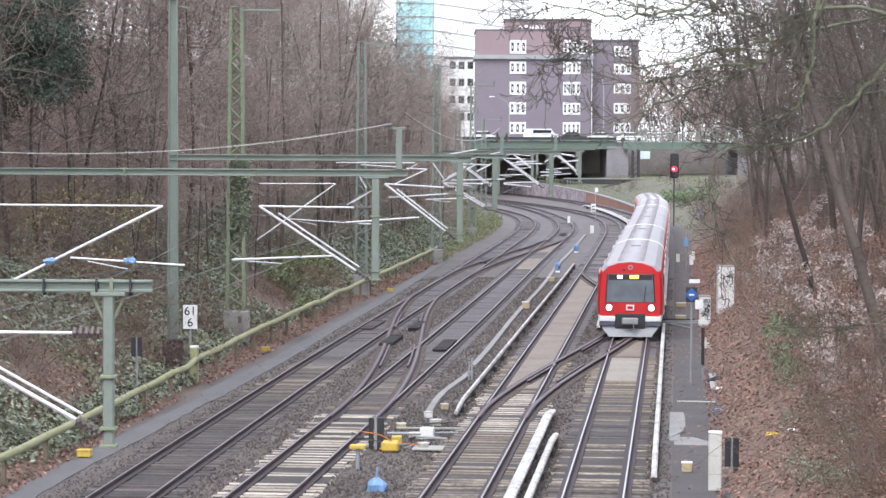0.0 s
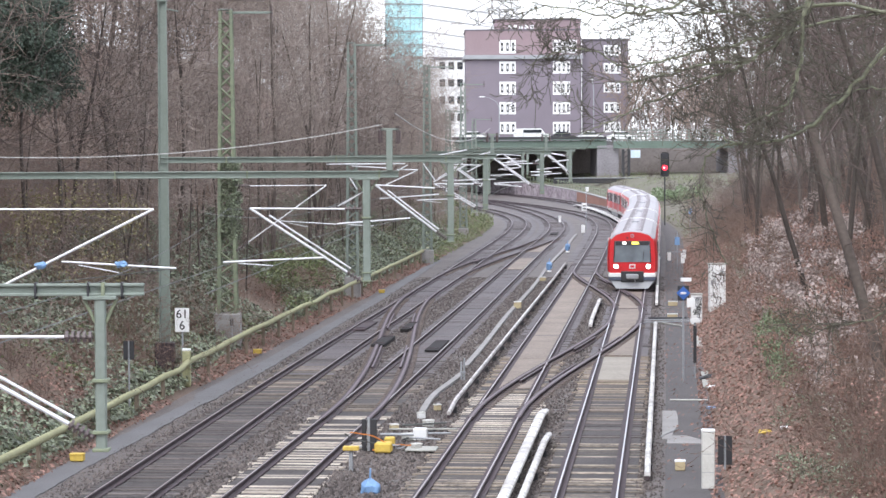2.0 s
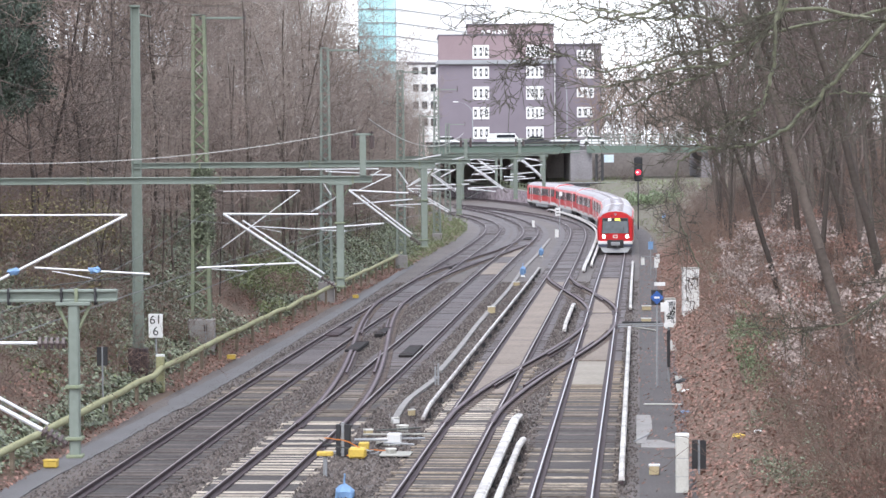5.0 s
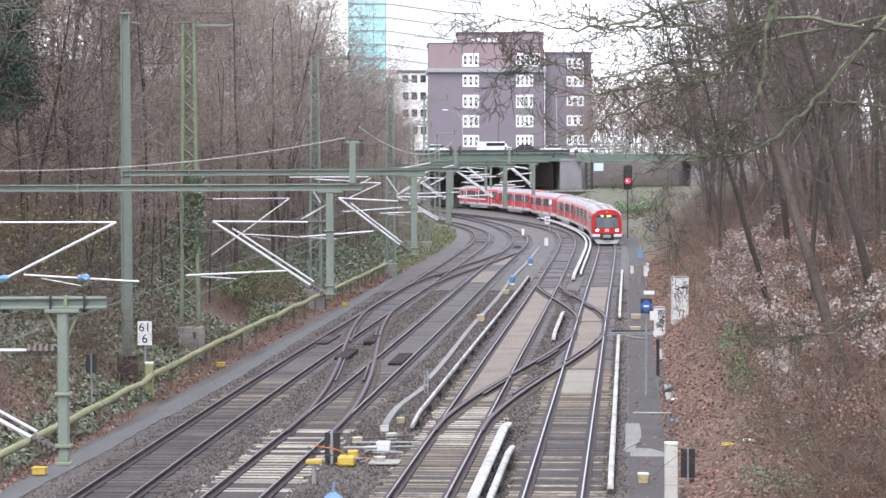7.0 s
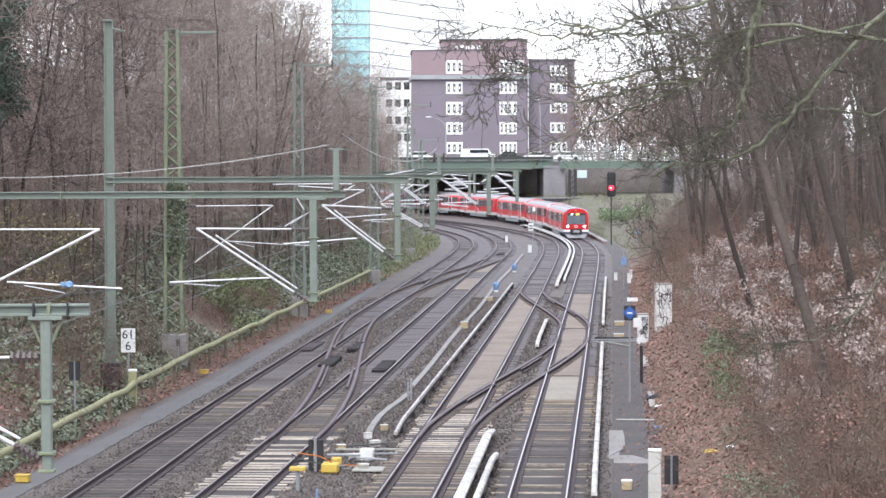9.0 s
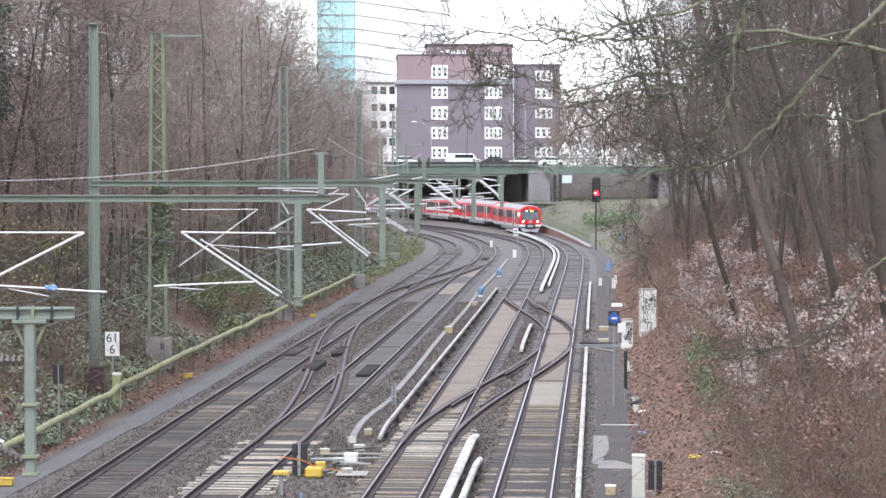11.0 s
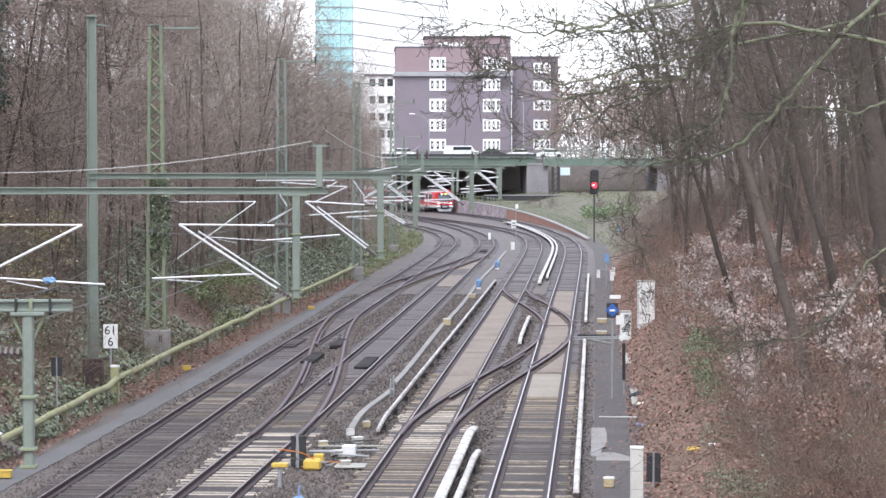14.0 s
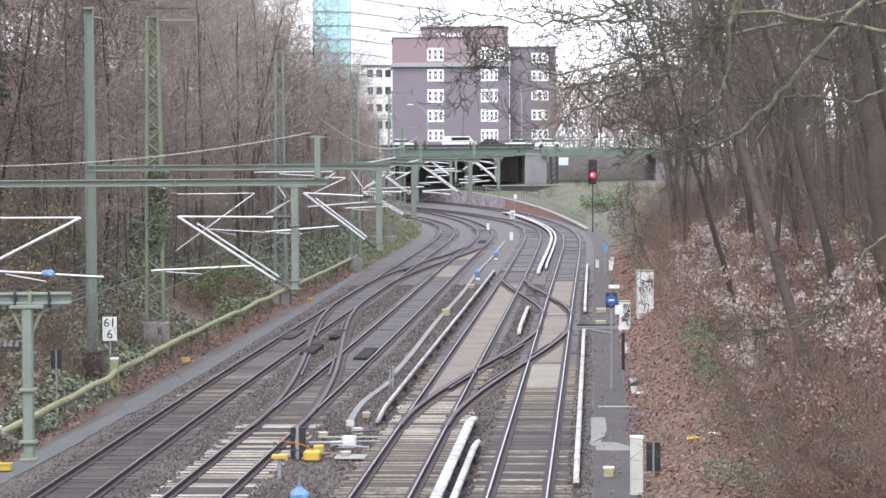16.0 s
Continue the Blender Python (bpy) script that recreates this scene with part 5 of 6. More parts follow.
carpet("bramble_carpet", "yellow-green bramble and grass over the lower bank", IVY_LIGHT, [scatter(-1, 46000, (145, 320), (2.7, 10.0), rng, 0.9, 0.6, patch=-0.2, seed=14), scatter(-1, 42000, (40, 290), (3.9, 9.5), rng, 0.8, 0.6, patch=0.12, seed=9), scatter(1, 30000, (185, 372), (3.6, 26), rng, 0.5, 0.7, patch=-0.05, seed=5)], rng, (0.07, 0.15))
carpet("leaf_litter", "reddish brown fallen leaves on the banks", LEAF, [scatter(1, 80000, (2, 170), (3.1, 12), rng, 0.06, 0.35), scatter(-1, 26000, (20, 160), (2.9, 6.5), rng, 0.08, 0.4, patch=-0.2, seed=3), scatter(-1, 30000, (20, 200), (6, 30), rng, 0.1, 0.4), scatter(1, 900, (22, 170), (1.9, 3.3), rng, 0.01, 0.2)], rng, (0.06, 0.13))
carpet("seed_heads", "pale fluffy seed heads of climbing clematis", FLUFF, [scatter(-1, 9000, (170, 262), (7, 15), rng, 4.5, 0.8, patch=0.0, seed=33)], rng, (0.05, 0.11))


# ---- the near tree whose limbs hang into view ----


def curve_points(ctrl, n):
    ctrl = np.array(ctrl, float)
    t = np.linspace(0, len(ctrl) - 1, n)
    i = np.clip(t.astype(int), 0, len(ctrl) - 2)
    f = (t - i)[:, None]
    p0, p1, p2, p3 = ctrl[np.maximum(i - 1, 0)], ctrl[i], ctrl[i + 1], ctrl[np.minimum(i + 2, len(ctrl) - 1)]
    return 0.5 * (2 * p1 + (p2 - p0) * f + (2 * p0 - 5 * p1 + 4 * p2 - p3) * f ** 2 + (3 * p1 - p0 - 3 * p2 + p3) * f ** 3)


def limb(root, ctrl, r0, r1, rng, twigs, reach, name="limb"):
    pts = curve_points(ctrl, 6 * len(ctrl))
    pts = pts + rng.normal(0, 0.02, pts.shape)
    rad = np.linspace(r0, r1, len(pts)) * (1.0 if name == "trunk" else 0.85)
    d = np.gradient(pts, axis=0)
    d /= np.linalg.norm(d, axis=1)[:, None]
    u = np.cross(d, (0.0, 1.0, 0.0))
    u /= np.linalg.norm(u, axis=1)[:, None] + 1e-9
    w = np.cross(d, u)
    lines = [pts + (u * math.cos(a) + w * math.sin(a)) * rad[:, None] for a in np.linspace(0, 2 * math.pi, 8)[:-1]]
    ob = mesh_part(name, sweep(lines), LICHEN, root, smooth=True)
    out = [[], [], []]
    for _ in range(twigs):
        k = int(rng.integers(len(pts) // 6, len(pts)))
        side = rng.normal(0, 1, 3) * (1.0, 0.8, 1.0)
        nd = d[k] * rng.uniform(0.3, 1.0) + side * 0.6
        nd /= np.linalg.norm(nd)
        grow(rng, pts[k], nd, reach * rng.uniform(0.5, 1.2), max(min(rad[k] * 0.4, 0.02), 0.006), 2, out, droop=0.02, kids=(5, 8), cut=0.006, wander=0.17, spread=0.8)
        if rng.uniform() < 0.65:
            grow(rng, pts[k], nd, reach * rng.uniform(1.1, 2.2), max(min(rad[k] * 0.5, 0.026), 0.009), 1, out, droop=-0.01, kids=(7, 10), cut=0.006, wander=0.15, spread=0.8)
    tagged(mesh_part("twig_tangle", branch_mesh(out[1] + out[2], 3), TWIG_WET, ob, "fine dark twigs"), kind="stuff")


def overhanging_tree():
    rng2 = np.random.default_rng(5)
    trunk = [(11.0, 42, 3.0), (10.7, 42, 6.5), (10.5, 42.2, 9.5), (10.2, 42, 12.5), (9.6, 42, 16)]
    root = thing("overhanging_tree", "lichen-covered bare tree with long limbs hanging over the bank", "tree")
    limb(root, trunk, 0.32, 0.14, rng2, 6, 1.0, "trunk")
    limb(root, [(10.2, 42, 13.0), (9.37, 42, 12.5), (8.3, 42, 11.39), (7.39, 42, 10.39), (6.77, 42, 9.68), (6.27, 42, 9.24), (5.76, 42, 8.99), (5.25, 42, 8.9), (4.95, 42, 8.93), (4.6, 42, 9.1)], 0.062, 0.018, rng2, 26, 0.6)
    limb(root, [(5.15, 42, 8.92), (4.8, 42, 8.87), (4.49, 42, 8.64), (4.41, 42, 8.18), (4.49, 42, 7.78), (4.62, 42, 7.4), (4.85, 42, 6.9)], 0.026, 0.014, rng2, 8, 0.45)
    limb(root, [(9.8, 42, 14.5), (7.6, 41.5, 13.4), (6.3, 41, 11.89), (6.07, 41, 11.14), (5.68, 41, 10.71), (5.13, 41, 10.27), (4.53, 41, 10.22), (3.65, 41, 10.03), (2.92, 41, 9.9)], 0.055, 0.014, rng2, 44, 0.6)
    limb(root, [(5.2, 41, 10.32), (4.95, 41, 10.15), (4.39, 41, 9.95), (3.65, 41, 9.66), (2.91, 41, 9.31), (2.41, 41, 9.11)], 0.03, 0.010, rng2, 16, 0.5)
    limb(root, [(6.2, 41, 11.5), (5.97, 41, 11.05), (5.93, 41, 10.36), (5.82, 41, 9.92), (5.68, 41, 9.52), (5.27, 41, 9.33), (4.95, 41.3, 9.1)], 0.05, 0.018, rng2, 26, 0.5)
    limb(root, [(10.3, 42, 11.2), (9.26, 41.5, 10.81), (7.68, 41.5, 11.0), (6.15, 41.5, 11.17), (5.4, 41.5, 10.93), (4.69, 41.5, 11.08), (3.99, 41.5, 11.03), (2.96, 41.5, 11.2), (2.22, 41.5, 10.93)], 0.05, 0.010, rng2, 44, 0.6)
    limb(root, [(10.4, 42.2, 10.4), (9.6, 43.5, 10.2), (9.12, 44, 9.97), (8.43, 44, 9.74), (7.85, 44, 9.87), (7.31, 44, 9.82), (6.6, 44, 9.6)], 0.04, 0.012, rng2, 26, 0.5)
    limb(root, [(9.6, 42, 15.4), (7.28, 43, 12.6), (5.75, 43, 11.76), (4.4, 43, 11.37), (3.64, 43, 11.14), (2.87, 43, 11.09), (2.11, 43, 11.24), (1.34, 43, 11.1)], 0.05, 0.008, rng2, 36, 0.6)
    limb(root, [(10.4, 42.2, 11.6), (8.4, 43, 11.3), (6.37, 43, 10.89), (5.17, 43, 10.61), (4.21, 43, 10.42), (3.25, 43, 10.23), (2.77, 43, 10.47), (2.2, 43, 10.53), (1.53, 43, 10.24)], 0.04, 0.008, rng2, 34, 0.5)
    limb(root, [(10.75, 42, 8.4), (9.47, 40, 7.88), (8.21, 40, 7.53), (7.58, 40, 6.64), (6.86, 40, 6.15), (6.05, 40, 6.02)], 0.035, 0.008, rng2, 26, 0.5)


overhanging_tree()


def dark_trunk():
    rng2 = np.random.default_rng(8)
    root = thing("ivy_tree", "thick dark tree trunk on the bank", "tree")
    limb(root, [(12.9, 60, 3.0), (12.52, 60, 6.0), (12.3, 60, 7.74), (12.09, 60, 9.4), (11.86, 60, 10.63), (11.57, 60, 13.77), (11.3, 60, 18)], 0.36, 0.18, rng2, 10, 1.6, "trunk")
    root.children[0].data.materials[0] = BARK


dark_trunk()


def leafy_clump(name, label, centres, size, count, material, rng, leaf, category="foliage", parent=None):
    p = []
    for c, n in zip(centres, [count // len(centres)] * len(centres)):
        q = rng.normal(0, 1, (n, 3))
        q /= np.linalg.norm(q, axis=1)[:, None]
        p.append(np.array(c) + q * np.array(size) * rng.uniform(0.45, 1.0, (n, 1)))
    p = np.concatenate(p)
    nrm = rng.normal(0, 1, p.shape)
    nrm /= np.linalg.norm(nrm, axis=1)[:, None]
    ob = mesh_part(name, leaf_mesh(p, nrm, rng.uniform(*leaf, len(p)), rng), material, parent)
    return tagged(ob, label, category, kind="stuff")


rng3 = np.random.default_rng(11)
leafy_clump("ivy_clump", "dark ivy grown round the lattice mast", [(-8.7, 108.8, z) for z in (5.2, 5.9, 6.6, 7.3, 7.9)], (0.55, 0.5, 0.5), 2600, IVY, rng3, (0.07, 0.14))
leafy_clump("evergreen_crown", "dark evergreen tree crown high on the bank", [(-14.9 - 5.5 * q * q, 99 + rng3.uniform(-4, 4), 15.6 - 4.6 * rng3.uniform() - 2.2 * q * rng3.uniform()) for q in rng3.uniform(0, 1, 110)], (1.15, 1.3, 0.6), 66000, CONIFER, rng3, (0.05, 0.12))
leafy_clump("yellowing_leaves", "yellowing leaves on shrubs high on the bank", [(-14.5 + rng3.uniform(-3, 3), 100 + rng3.uniform(-5, 5), 5.2 + rng3.uniform(-1.6, 1.8)) for _ in range(22)], (1.2, 1.2, 0.8), 3600, YELLOW_LEAF, rng3, (0.05, 0.11))
leafy_clump("yellowing_leaves", "yellow-green leaves on shrubs low on the bank", [(-7.6 + rng3.uniform(-1.2, 1.2), 135 + rng3.uniform(-10, 10), 1.6 + rng3.uniform(-0.6, 1.2)) for _ in range(16)], (0.9, 0.9, 0.5), 4200, IVY_LIGHT, rng3, (0.07, 0.13))
tufts = []
for _ in range(230):
    v, u = rng3.uniform(16, 80), rng3.uniform(5.6, 9.4)
    p = bank_spot(1, v, u)
    tufts.append((p.x, p.y, p.z + rng3.uniform(0.5, 3.4)))
leafy_clump("clematis_tufts", "pale fluffy clematis seed heads over the shrubs", tufts, (0.34, 0.34, 0.3), 15000, FLUFF, rng3, (0.05, 0.11))
leafy_clump("bramble_clump", "green bramble leaves among the shrubs", [tuple(bank_spot(1, rng3.uniform(36, 58), rng3.uniform(5.4, 7.8)) + Vector((0, 0, rng3.uniform(0.2, 1.5)))) for _ in range(34)], (0.6, 1.1, 0.5), 6500, BUSH_GREEN, rng3, (0.04, 0.1))

leafy_clump("clematis_curtain", "pale curtain of clematis seed heads over the far trees", [(-2.8 + 4.0 * q + rng3.normal(0, 0.45), 264 + rng3.uniform(-3, 3), 18.2 - 10.5 * q + rng3.normal(0, 0.7)) for q in rng3.uniform(0.4, 1, 40)], (0.6, 0.6, 0.9), 11000, FLUFF_PALE, rng3, (0.06, 0.15))
dry = []
for _ in range(160):
    p = bank_spot(1, rng3.uniform(6, 90), rng3.uniform(5.4, 10.0))
    dry.append((p.x, p.y, p.z + rng3.uniform(0.2, 2.8)))
leafy_clump("dry_leaves", "reddish brown dry leaves still on the shrubs", dry, (0.6, 0.6, 0.4), 26000, LEAF, rng3, (0.04, 0.085))
# Both far thickets carry the haze in their leaf colour.
leafy_clump("far_thicket", "brown thicket of twigs beyond the road bridge, coloured paler for haze", [(rng3.uniform(33, 60), rng3.uniform(440, 480), rng3.uniform(8, 12 + 13 * rng3.uniform())) for _ in range(130)], (2.0, 2.0, 1.2), 15000, THICKET, rng3, (0.15, 0.4))
leafy_clump("far_thicket", "brown thicket of twigs on top of the bank, coloured paler for haze", [(rng3.uniform(44, 66), rng3.uniform(325, 345), rng3.uniform(6, 11)) for _ in range(60)], (2.0, 2.0, 1.0), 9000, THICKET, rng3, (0.12, 0.35))

leafy_clump("bramble_clump", "dark green bramble leaves low on the bank", [tuple(bank_spot(1, rng3.uniform(8, 32), rng3.uniform(5.0, 8.5)) + Vector((0, 0, rng3.uniform(0.0, 0.9)))) for _ in range(60)], (0.5, 0.8, 0.25), 5200, IVY, rng3, (0.04, 0.09))

leafy_clump("green_bush", "bright green bush above the retaining wall", [(30.5 + rng3.uniform(-2.5, 3.5), 318 + rng3.uniform(-6, 6), 2.3 + rng3.uniform(-0.9, 0.7)) for _ in range(20)], (1.0, 1.2, 0.5), 3600, BUSH_GREEN, rng3, (0.12, 0.25))

# ---- small things beside the tracks ----


def text_mesh(body, size, material, parent, m, name="lettering"):
    cu = bpy.data.curves.new(name, "FONT")
    cu.body, cu.size, cu.align_x, cu.align_y, cu.extrude = body, size, "CENTER", "CENTER", 0.004
    tmp = bpy.data.objects.new(name, cu)
    scene.collection.objects.link(tmp)
    me = bpy.data.meshes.new_from_object(tmp)
    bpy.data.objects.remove(tmp)
    ob = mesh_part(name, me, material, parent)
    ob.matrix_local = m
    return ob


FACING = pose(0, 0, 0, 90, 0, 0)


def km_board():
    root = thing("kilometre_board", "white kilometre board with black numbers on a thin post", "sign", placed(0, 53, -3.75, 0.1))
    bm = B()
    box(bm, (0, 0, 2.36), (0.53, 0.03, 0.88), bevel=0.008)
    board = part("board", bm, WHITE, root)
    text_mesh("61", 0.46, BLACK, board, pose(0, -0.022, 2.57) @ FACING)
    text_mesh("6", 0.46, BLACK, board, pose(0, -0.022, 2.15) @ FACING)
    bm = B()
    tube(bm, (0, 0.05, 0), (0, 0.05, 2.7), 0.035, n=8)
    part("post", bm, GREY, root)


km_board()


def stone_post(m, h, w, label, shaft=PALE):
    root = thing("concrete_post", label, "post", m)
    bm = B()
    box(bm, (0, 0, h / 2), (w, w * 0.8, h), bevel=0.025)
    part("shaft", bm, shaft, root)
    bm = B()
    box(bm, (0, 0, h + 0.03), (w * 1.04, w * 0.84, 0.08), bevel=0.02)
    part("cap", bm, WHITE, root, "whitewashed cap")
    for z in (h * 0.3, h * 0.62):
        bm = B()
        box(bm, (0, 0, z), (w * 1.01, w * 0.81, 0.012))
        part("joint", bm, GREY, root)
    return root


stone_post(placed(3, 25.5, 3.05, 0.0), 1.48, 0.34, "tall weathered concrete marker post by the walkway")
stone_post(placed(0, 52.6, -3.52, 0.05), 1.32, 0.30, "mossy concrete fence post beside the kilometre board", MOSS)


def plate_sign(m, h, w, ph, material, label, pole=GREY):
    root = thing("plate_sign", label, "sign", m)
    bm = B()
    tube(bm, (0, 0.03, -0.1), (0, 0.03, h), 0.03, n=8)
    part("post", bm, pole, root)
    for x in (-1, 1):
        bm = B()
        box(bm, (x * w * 0.29, 0, h - ph / 2), (w * 0.42, 0.03, ph), bevel=0.006)
        part("plate", bm, material, root)
    return root


plate_sign(placed(3, 28.5, 3.55, 0.05), 0.98, 0.38, 0.78, DARK, "dark grey sign plate on a short post")
plate_sign(placed(0, 44, -3.9, 0.1), 2.3, 0.36, 0.62, DARK, "dark sign plate on a thin post by the fence")
plate_sign(placed(0, 68, -4.4, 0.35), 1.1, 0.14, 0.30, SLEEPER, "old wooden stake by the fence")


def small_box(m, size, material, label, lid=None, category="box"):
    root = thing("junction_box", label, category, m)
    bm = B()
    box(bm, (0, 0, size[2] / 2), size, bevel=0.02)
    part("body", bm, material, root)
    bm = B()
    box(bm, (0, 0, size[2] + 0.015), (size[0] * 1.08, size[1] * 1.08, 0.04), bevel=0.01)
    part("lid", bm, lid or material, root)
    return root


small_box(placed(3, 29, 2.35, 0.03), (0.28, 0.26, 0.24), OCHRE, "small ochre junction box with a white lid", WHITE)
small_box(placed(3, 96, -5.95, 0.0), (0.40, 0.3, 0.34), OCHRE, "ochre junction box with a pale lid", PALE)
small_box(placed(0, 67, -3.15, 0.05), (0.34, 0.28, 0.16), YELLOW, "small yellow box by the fence")
small_box(placed(0, 31, -2.75, 0.05), (0.38, 0.30, 0.18), YELLOW, "small yellow box by the walkway")
small_box(placed(0, 110, -2.6, 0.05), (0.34, 0.28, 0.16), YELLOW, "small yellow box by the fence")
small_box(placed(3, 88, 2.3, 0.03), (0.5, 0.35, 0.22), OCHRE, "ochre junction box by the walkway", PALE)
small_box(placed(3, 98, 2.35, 0.03), (0.5, 0.35, 0.22), OCHRE, "ochre junction box by the walkway", PALE)
small_box(placed(3, 123, -5.9, 0.0), (0.40, 0.3, 0.22), OCHRE, "ochre junction box with a pale lid", PALE)


def cabinet(m, w, d, h, label, scrawl):
    root = thing("relay_cabinet", label, "cabinet", m)
    bm = B()
    box(bm, (0, 0, h / 2), (w, d, h), bevel=0.02)
    part("body", bm, WHITE, root)
    bm = B()
    box(bm, (0, 0, h + 0.03), (w * 1.08, d * 1.1, 0.07), bevel=0.02)
    part("roof", bm, CONCRETE, root)
    bm = B()
    box(bm, (0, -d / 2 - 0.012, h * 0.52), (w * 0.86, 0.02, h * 0.82), bevel=0.006)
    door = part("door", bm, WHITE, root)
    r = np.random.default_rng(scrawl)
    for k in range(9):
        p = np.array([r.uniform(-0.28, 0.28) * w, -d / 2 - 0.03, h * r.uniform(0.25, 0.85)])
        pts = [p]
        for _ in range(6):
            pts.append(np.clip(pts[-1] + r.normal(0, 0.13, 3) * (1, 0, 1.2), (-0.4 * w, p[1], 0.15 * h), (0.4 * w, p[1], 0.92 * h)))
        pts = np.array(pts)
        me = sweep([pts + (0, 0, 0.022), pts + (0.02, -0.004, 0), pts + (0, 0, -0.022), pts + (-0.02, 0.004, 0)])
        mesh_part("scrawl", me, BLACK if k % 3 else GREY, door, "dark spray-paint scrawl")
    bm = B()
    box(bm, (0, 0, -0.15), (w * 0.96, d * 0.96, 0.4), bevel=0.02)
    part("plinth", bm, CONCRETE, root)
    return root


cabinet(placed(3, 87, 4.5, 0.40, 8), 0.80, 0.55, 2.4, "tall pale relay cabinet covered in graffiti", 3)
cabinet(placed(3, 84, 3.45, 0.05, 5), 0.52, 0.45, 1.42, "smaller pale relay cabinet with graffiti", 4)


def signpost(m, h, boards, label):
    """boards: width, height, centre z, x, material, turned."""
    root = thing("track_sign", label, "sign", m)
    bm = B()
    tube(bm, (0, 0.03, -0.1), (0, 0.03, h), 0.035, n=8)
    part("pole", bm, GREY, root)
    for w, ph, z, x, material, turned in boards:
        bm = B()
        box(bm, (0, 0, 0), (w, 0.04, ph), bevel=0.008)
        p = part("plate", bm, material, root)
        p.matrix_local = pose(x, -0.03 - 0.03 * boards.index((w, ph, z, x, material, turned)), z, 0, 45 if turned else 0, 0)
    return root


signpost(placed(3, 54, 2.6, 0.0), 3.55, [(0.42, 0.55, 3.35, 0.0, DARK, False), (0.36, 0.36, 3.35, 0.0, SIGN_BLUE, True), (0.20, 0.07, 3.35, 0.0, WHITE, False), (0.4, 0.14, 3.85, 0.1, WHITE, False), (0.30, 0.34, 3.0, 0.28, WHITE, False)], "blue diamond track sign and white plates on a grey pole")
signpost(placed(3, 56, 3.05, 0.0), 2.2, [(0.12, 1.4, 1.3, 0.0, DARK, False), (0.36, 0.16, 2.2, 0.0, WHITE, False)], "black and white marker boards on a post")
signpost(placed(3, 137, 2.75, 0.0), 2.6, [(0.34, 0.55, 2.0, 0.0, BLUE, False), (0.24, 0.6, 0.95, -0.55, WHITE, False), (0.24, 0.6, 1.1, 0.5, WHITE, False), (1.3, 0.05, 1.25, 0.0, GREY, False)], "blue covered signal with white plates on a pole")
signpost(placed(3, 131, 3.1, 0.0), 1.6, [(0.26, 0.7, 1.1, 0.0, WHITE, False)], "white track board on a post")
signpost(placed(3, 190, 4.2, 0.4), 2.6, [(0.3, 0.5, 2.2, 0.0, BLUE, False)], "blue covered signal by the bank")
signpost(placed(3, 217, -5.6, 0.0), 4.2, [(0.50, 0.80, 2.3, -0.2, WHITE, False), (0.32, 0.10, 2.42, -0.2, BLACK, False), (0.32, 0.10, 2.15, -0.2, BLACK, False), (0.30, 0.45, 4.1, 0.1, WHITE, False)], "white track boards on a dark pole between the tracks")
signpost(placed(3, 202, -5.75, 0.0), 1.0, [(0.36, 0.75, 0.62, 0.0, WHITE, False)], "low white board between the tracks")
signpost(placed(3, 235, -8.2, 0.0), 0.9, [(0.28, 0.7, 0.55, 0.0, WHITE, False)], "low white board between the far tracks")


def dwarf_signal(m, label):
    root = thing("covered_signal", label, "signal", m)
    rr = np.random.default_rng(2)
    bm = B()
    bmesh.ops.create_icosphere(bm, subdivisions=2, radius=0.3, matrix=Matrix.Translation((0, 0, 0.5)) @ Matrix.Diagonal((0.9, 0.6, 1.35, 1)))
    for v in bm.verts:
        v.co += Vector(rr.normal(0, 0.035, 3))
    part("plastic_cover", bm, BLUE, root, "crumpled blue plastic cover")
    bm = B()
    box(bm, (0, 0, 0.06), (0.36, 0.26, 0.16), bevel=0.02)
    part("foot", bm, WHITE, root)
    bm = B()
    tube(bm, (0, 0, 0.8), (0.02, 0, 1.15), 0.025, n=6)
    part("stub", bm, BLUE, root)


dwarf_signal(placed(3, 134, -6.0, 0.0) @ Matrix.Scale(0.8, 4), "low signal wrapped in blue plastic between the tracks")
dwarf_signal(placed(3, 165, -5.95, 0.0) @ Matrix.Scale(0.8, 4), "low signal wrapped in blue plastic between the far tracks")
dwarf_signal(placed(3, 24.5, -5.6, -0.55), "blue plastic bag tied over a low stub")


def peg(m):
    root = thing("marker_peg", "grey steel peg with a loop beside the cable trough", "post", m)
    for x in (-0.05, 0.06):
        bm = B()
        tube(bm, (x, 0, 0), (x, 0, 0.82 if x > 0 else 0.7), 0.035, n=8)
        part("upright", bm, GREY, root)
    bm = B()
    box(bm, (0, 0, 0.3), (0.22, 0.1, 0.06), bevel=0.01)
    part("bracket", bm, GREY, root)


peg(placed(3, 55, -5.65, 0.0))


def cable_trough():
    root = thing("cable_trough", "pale concrete cable trough between the tracks", "cable trough")
    for a, b in ((44, 58.5), (61, 205)):
        s = np.arange(a, b, 1.0)
        o = 2.2 + 0.12 * np.sin(s * 0.35) * (s < 60) + 0.06 * np.sin(s * 0.12)
        for k in range(0, len(s) - 1, 4):
            seg = slice(k, min(k + 5, len(s)))
            q = s[seg]
            q = np.concatenate([q[:-1], [q[-1] - 0.03]])
            oo = o[seg]
            p = lambda off, z: np.stack([spot(1, v, w + off, z) for v, w in zip(q, oo)])
            mesh_part("lid", sweep([p(-0.11, -0.05), p(-0.11, 0.09), p(0.11, 0.09), p(0.11, -0.05)]), TROUGH, root)


cable_trough()


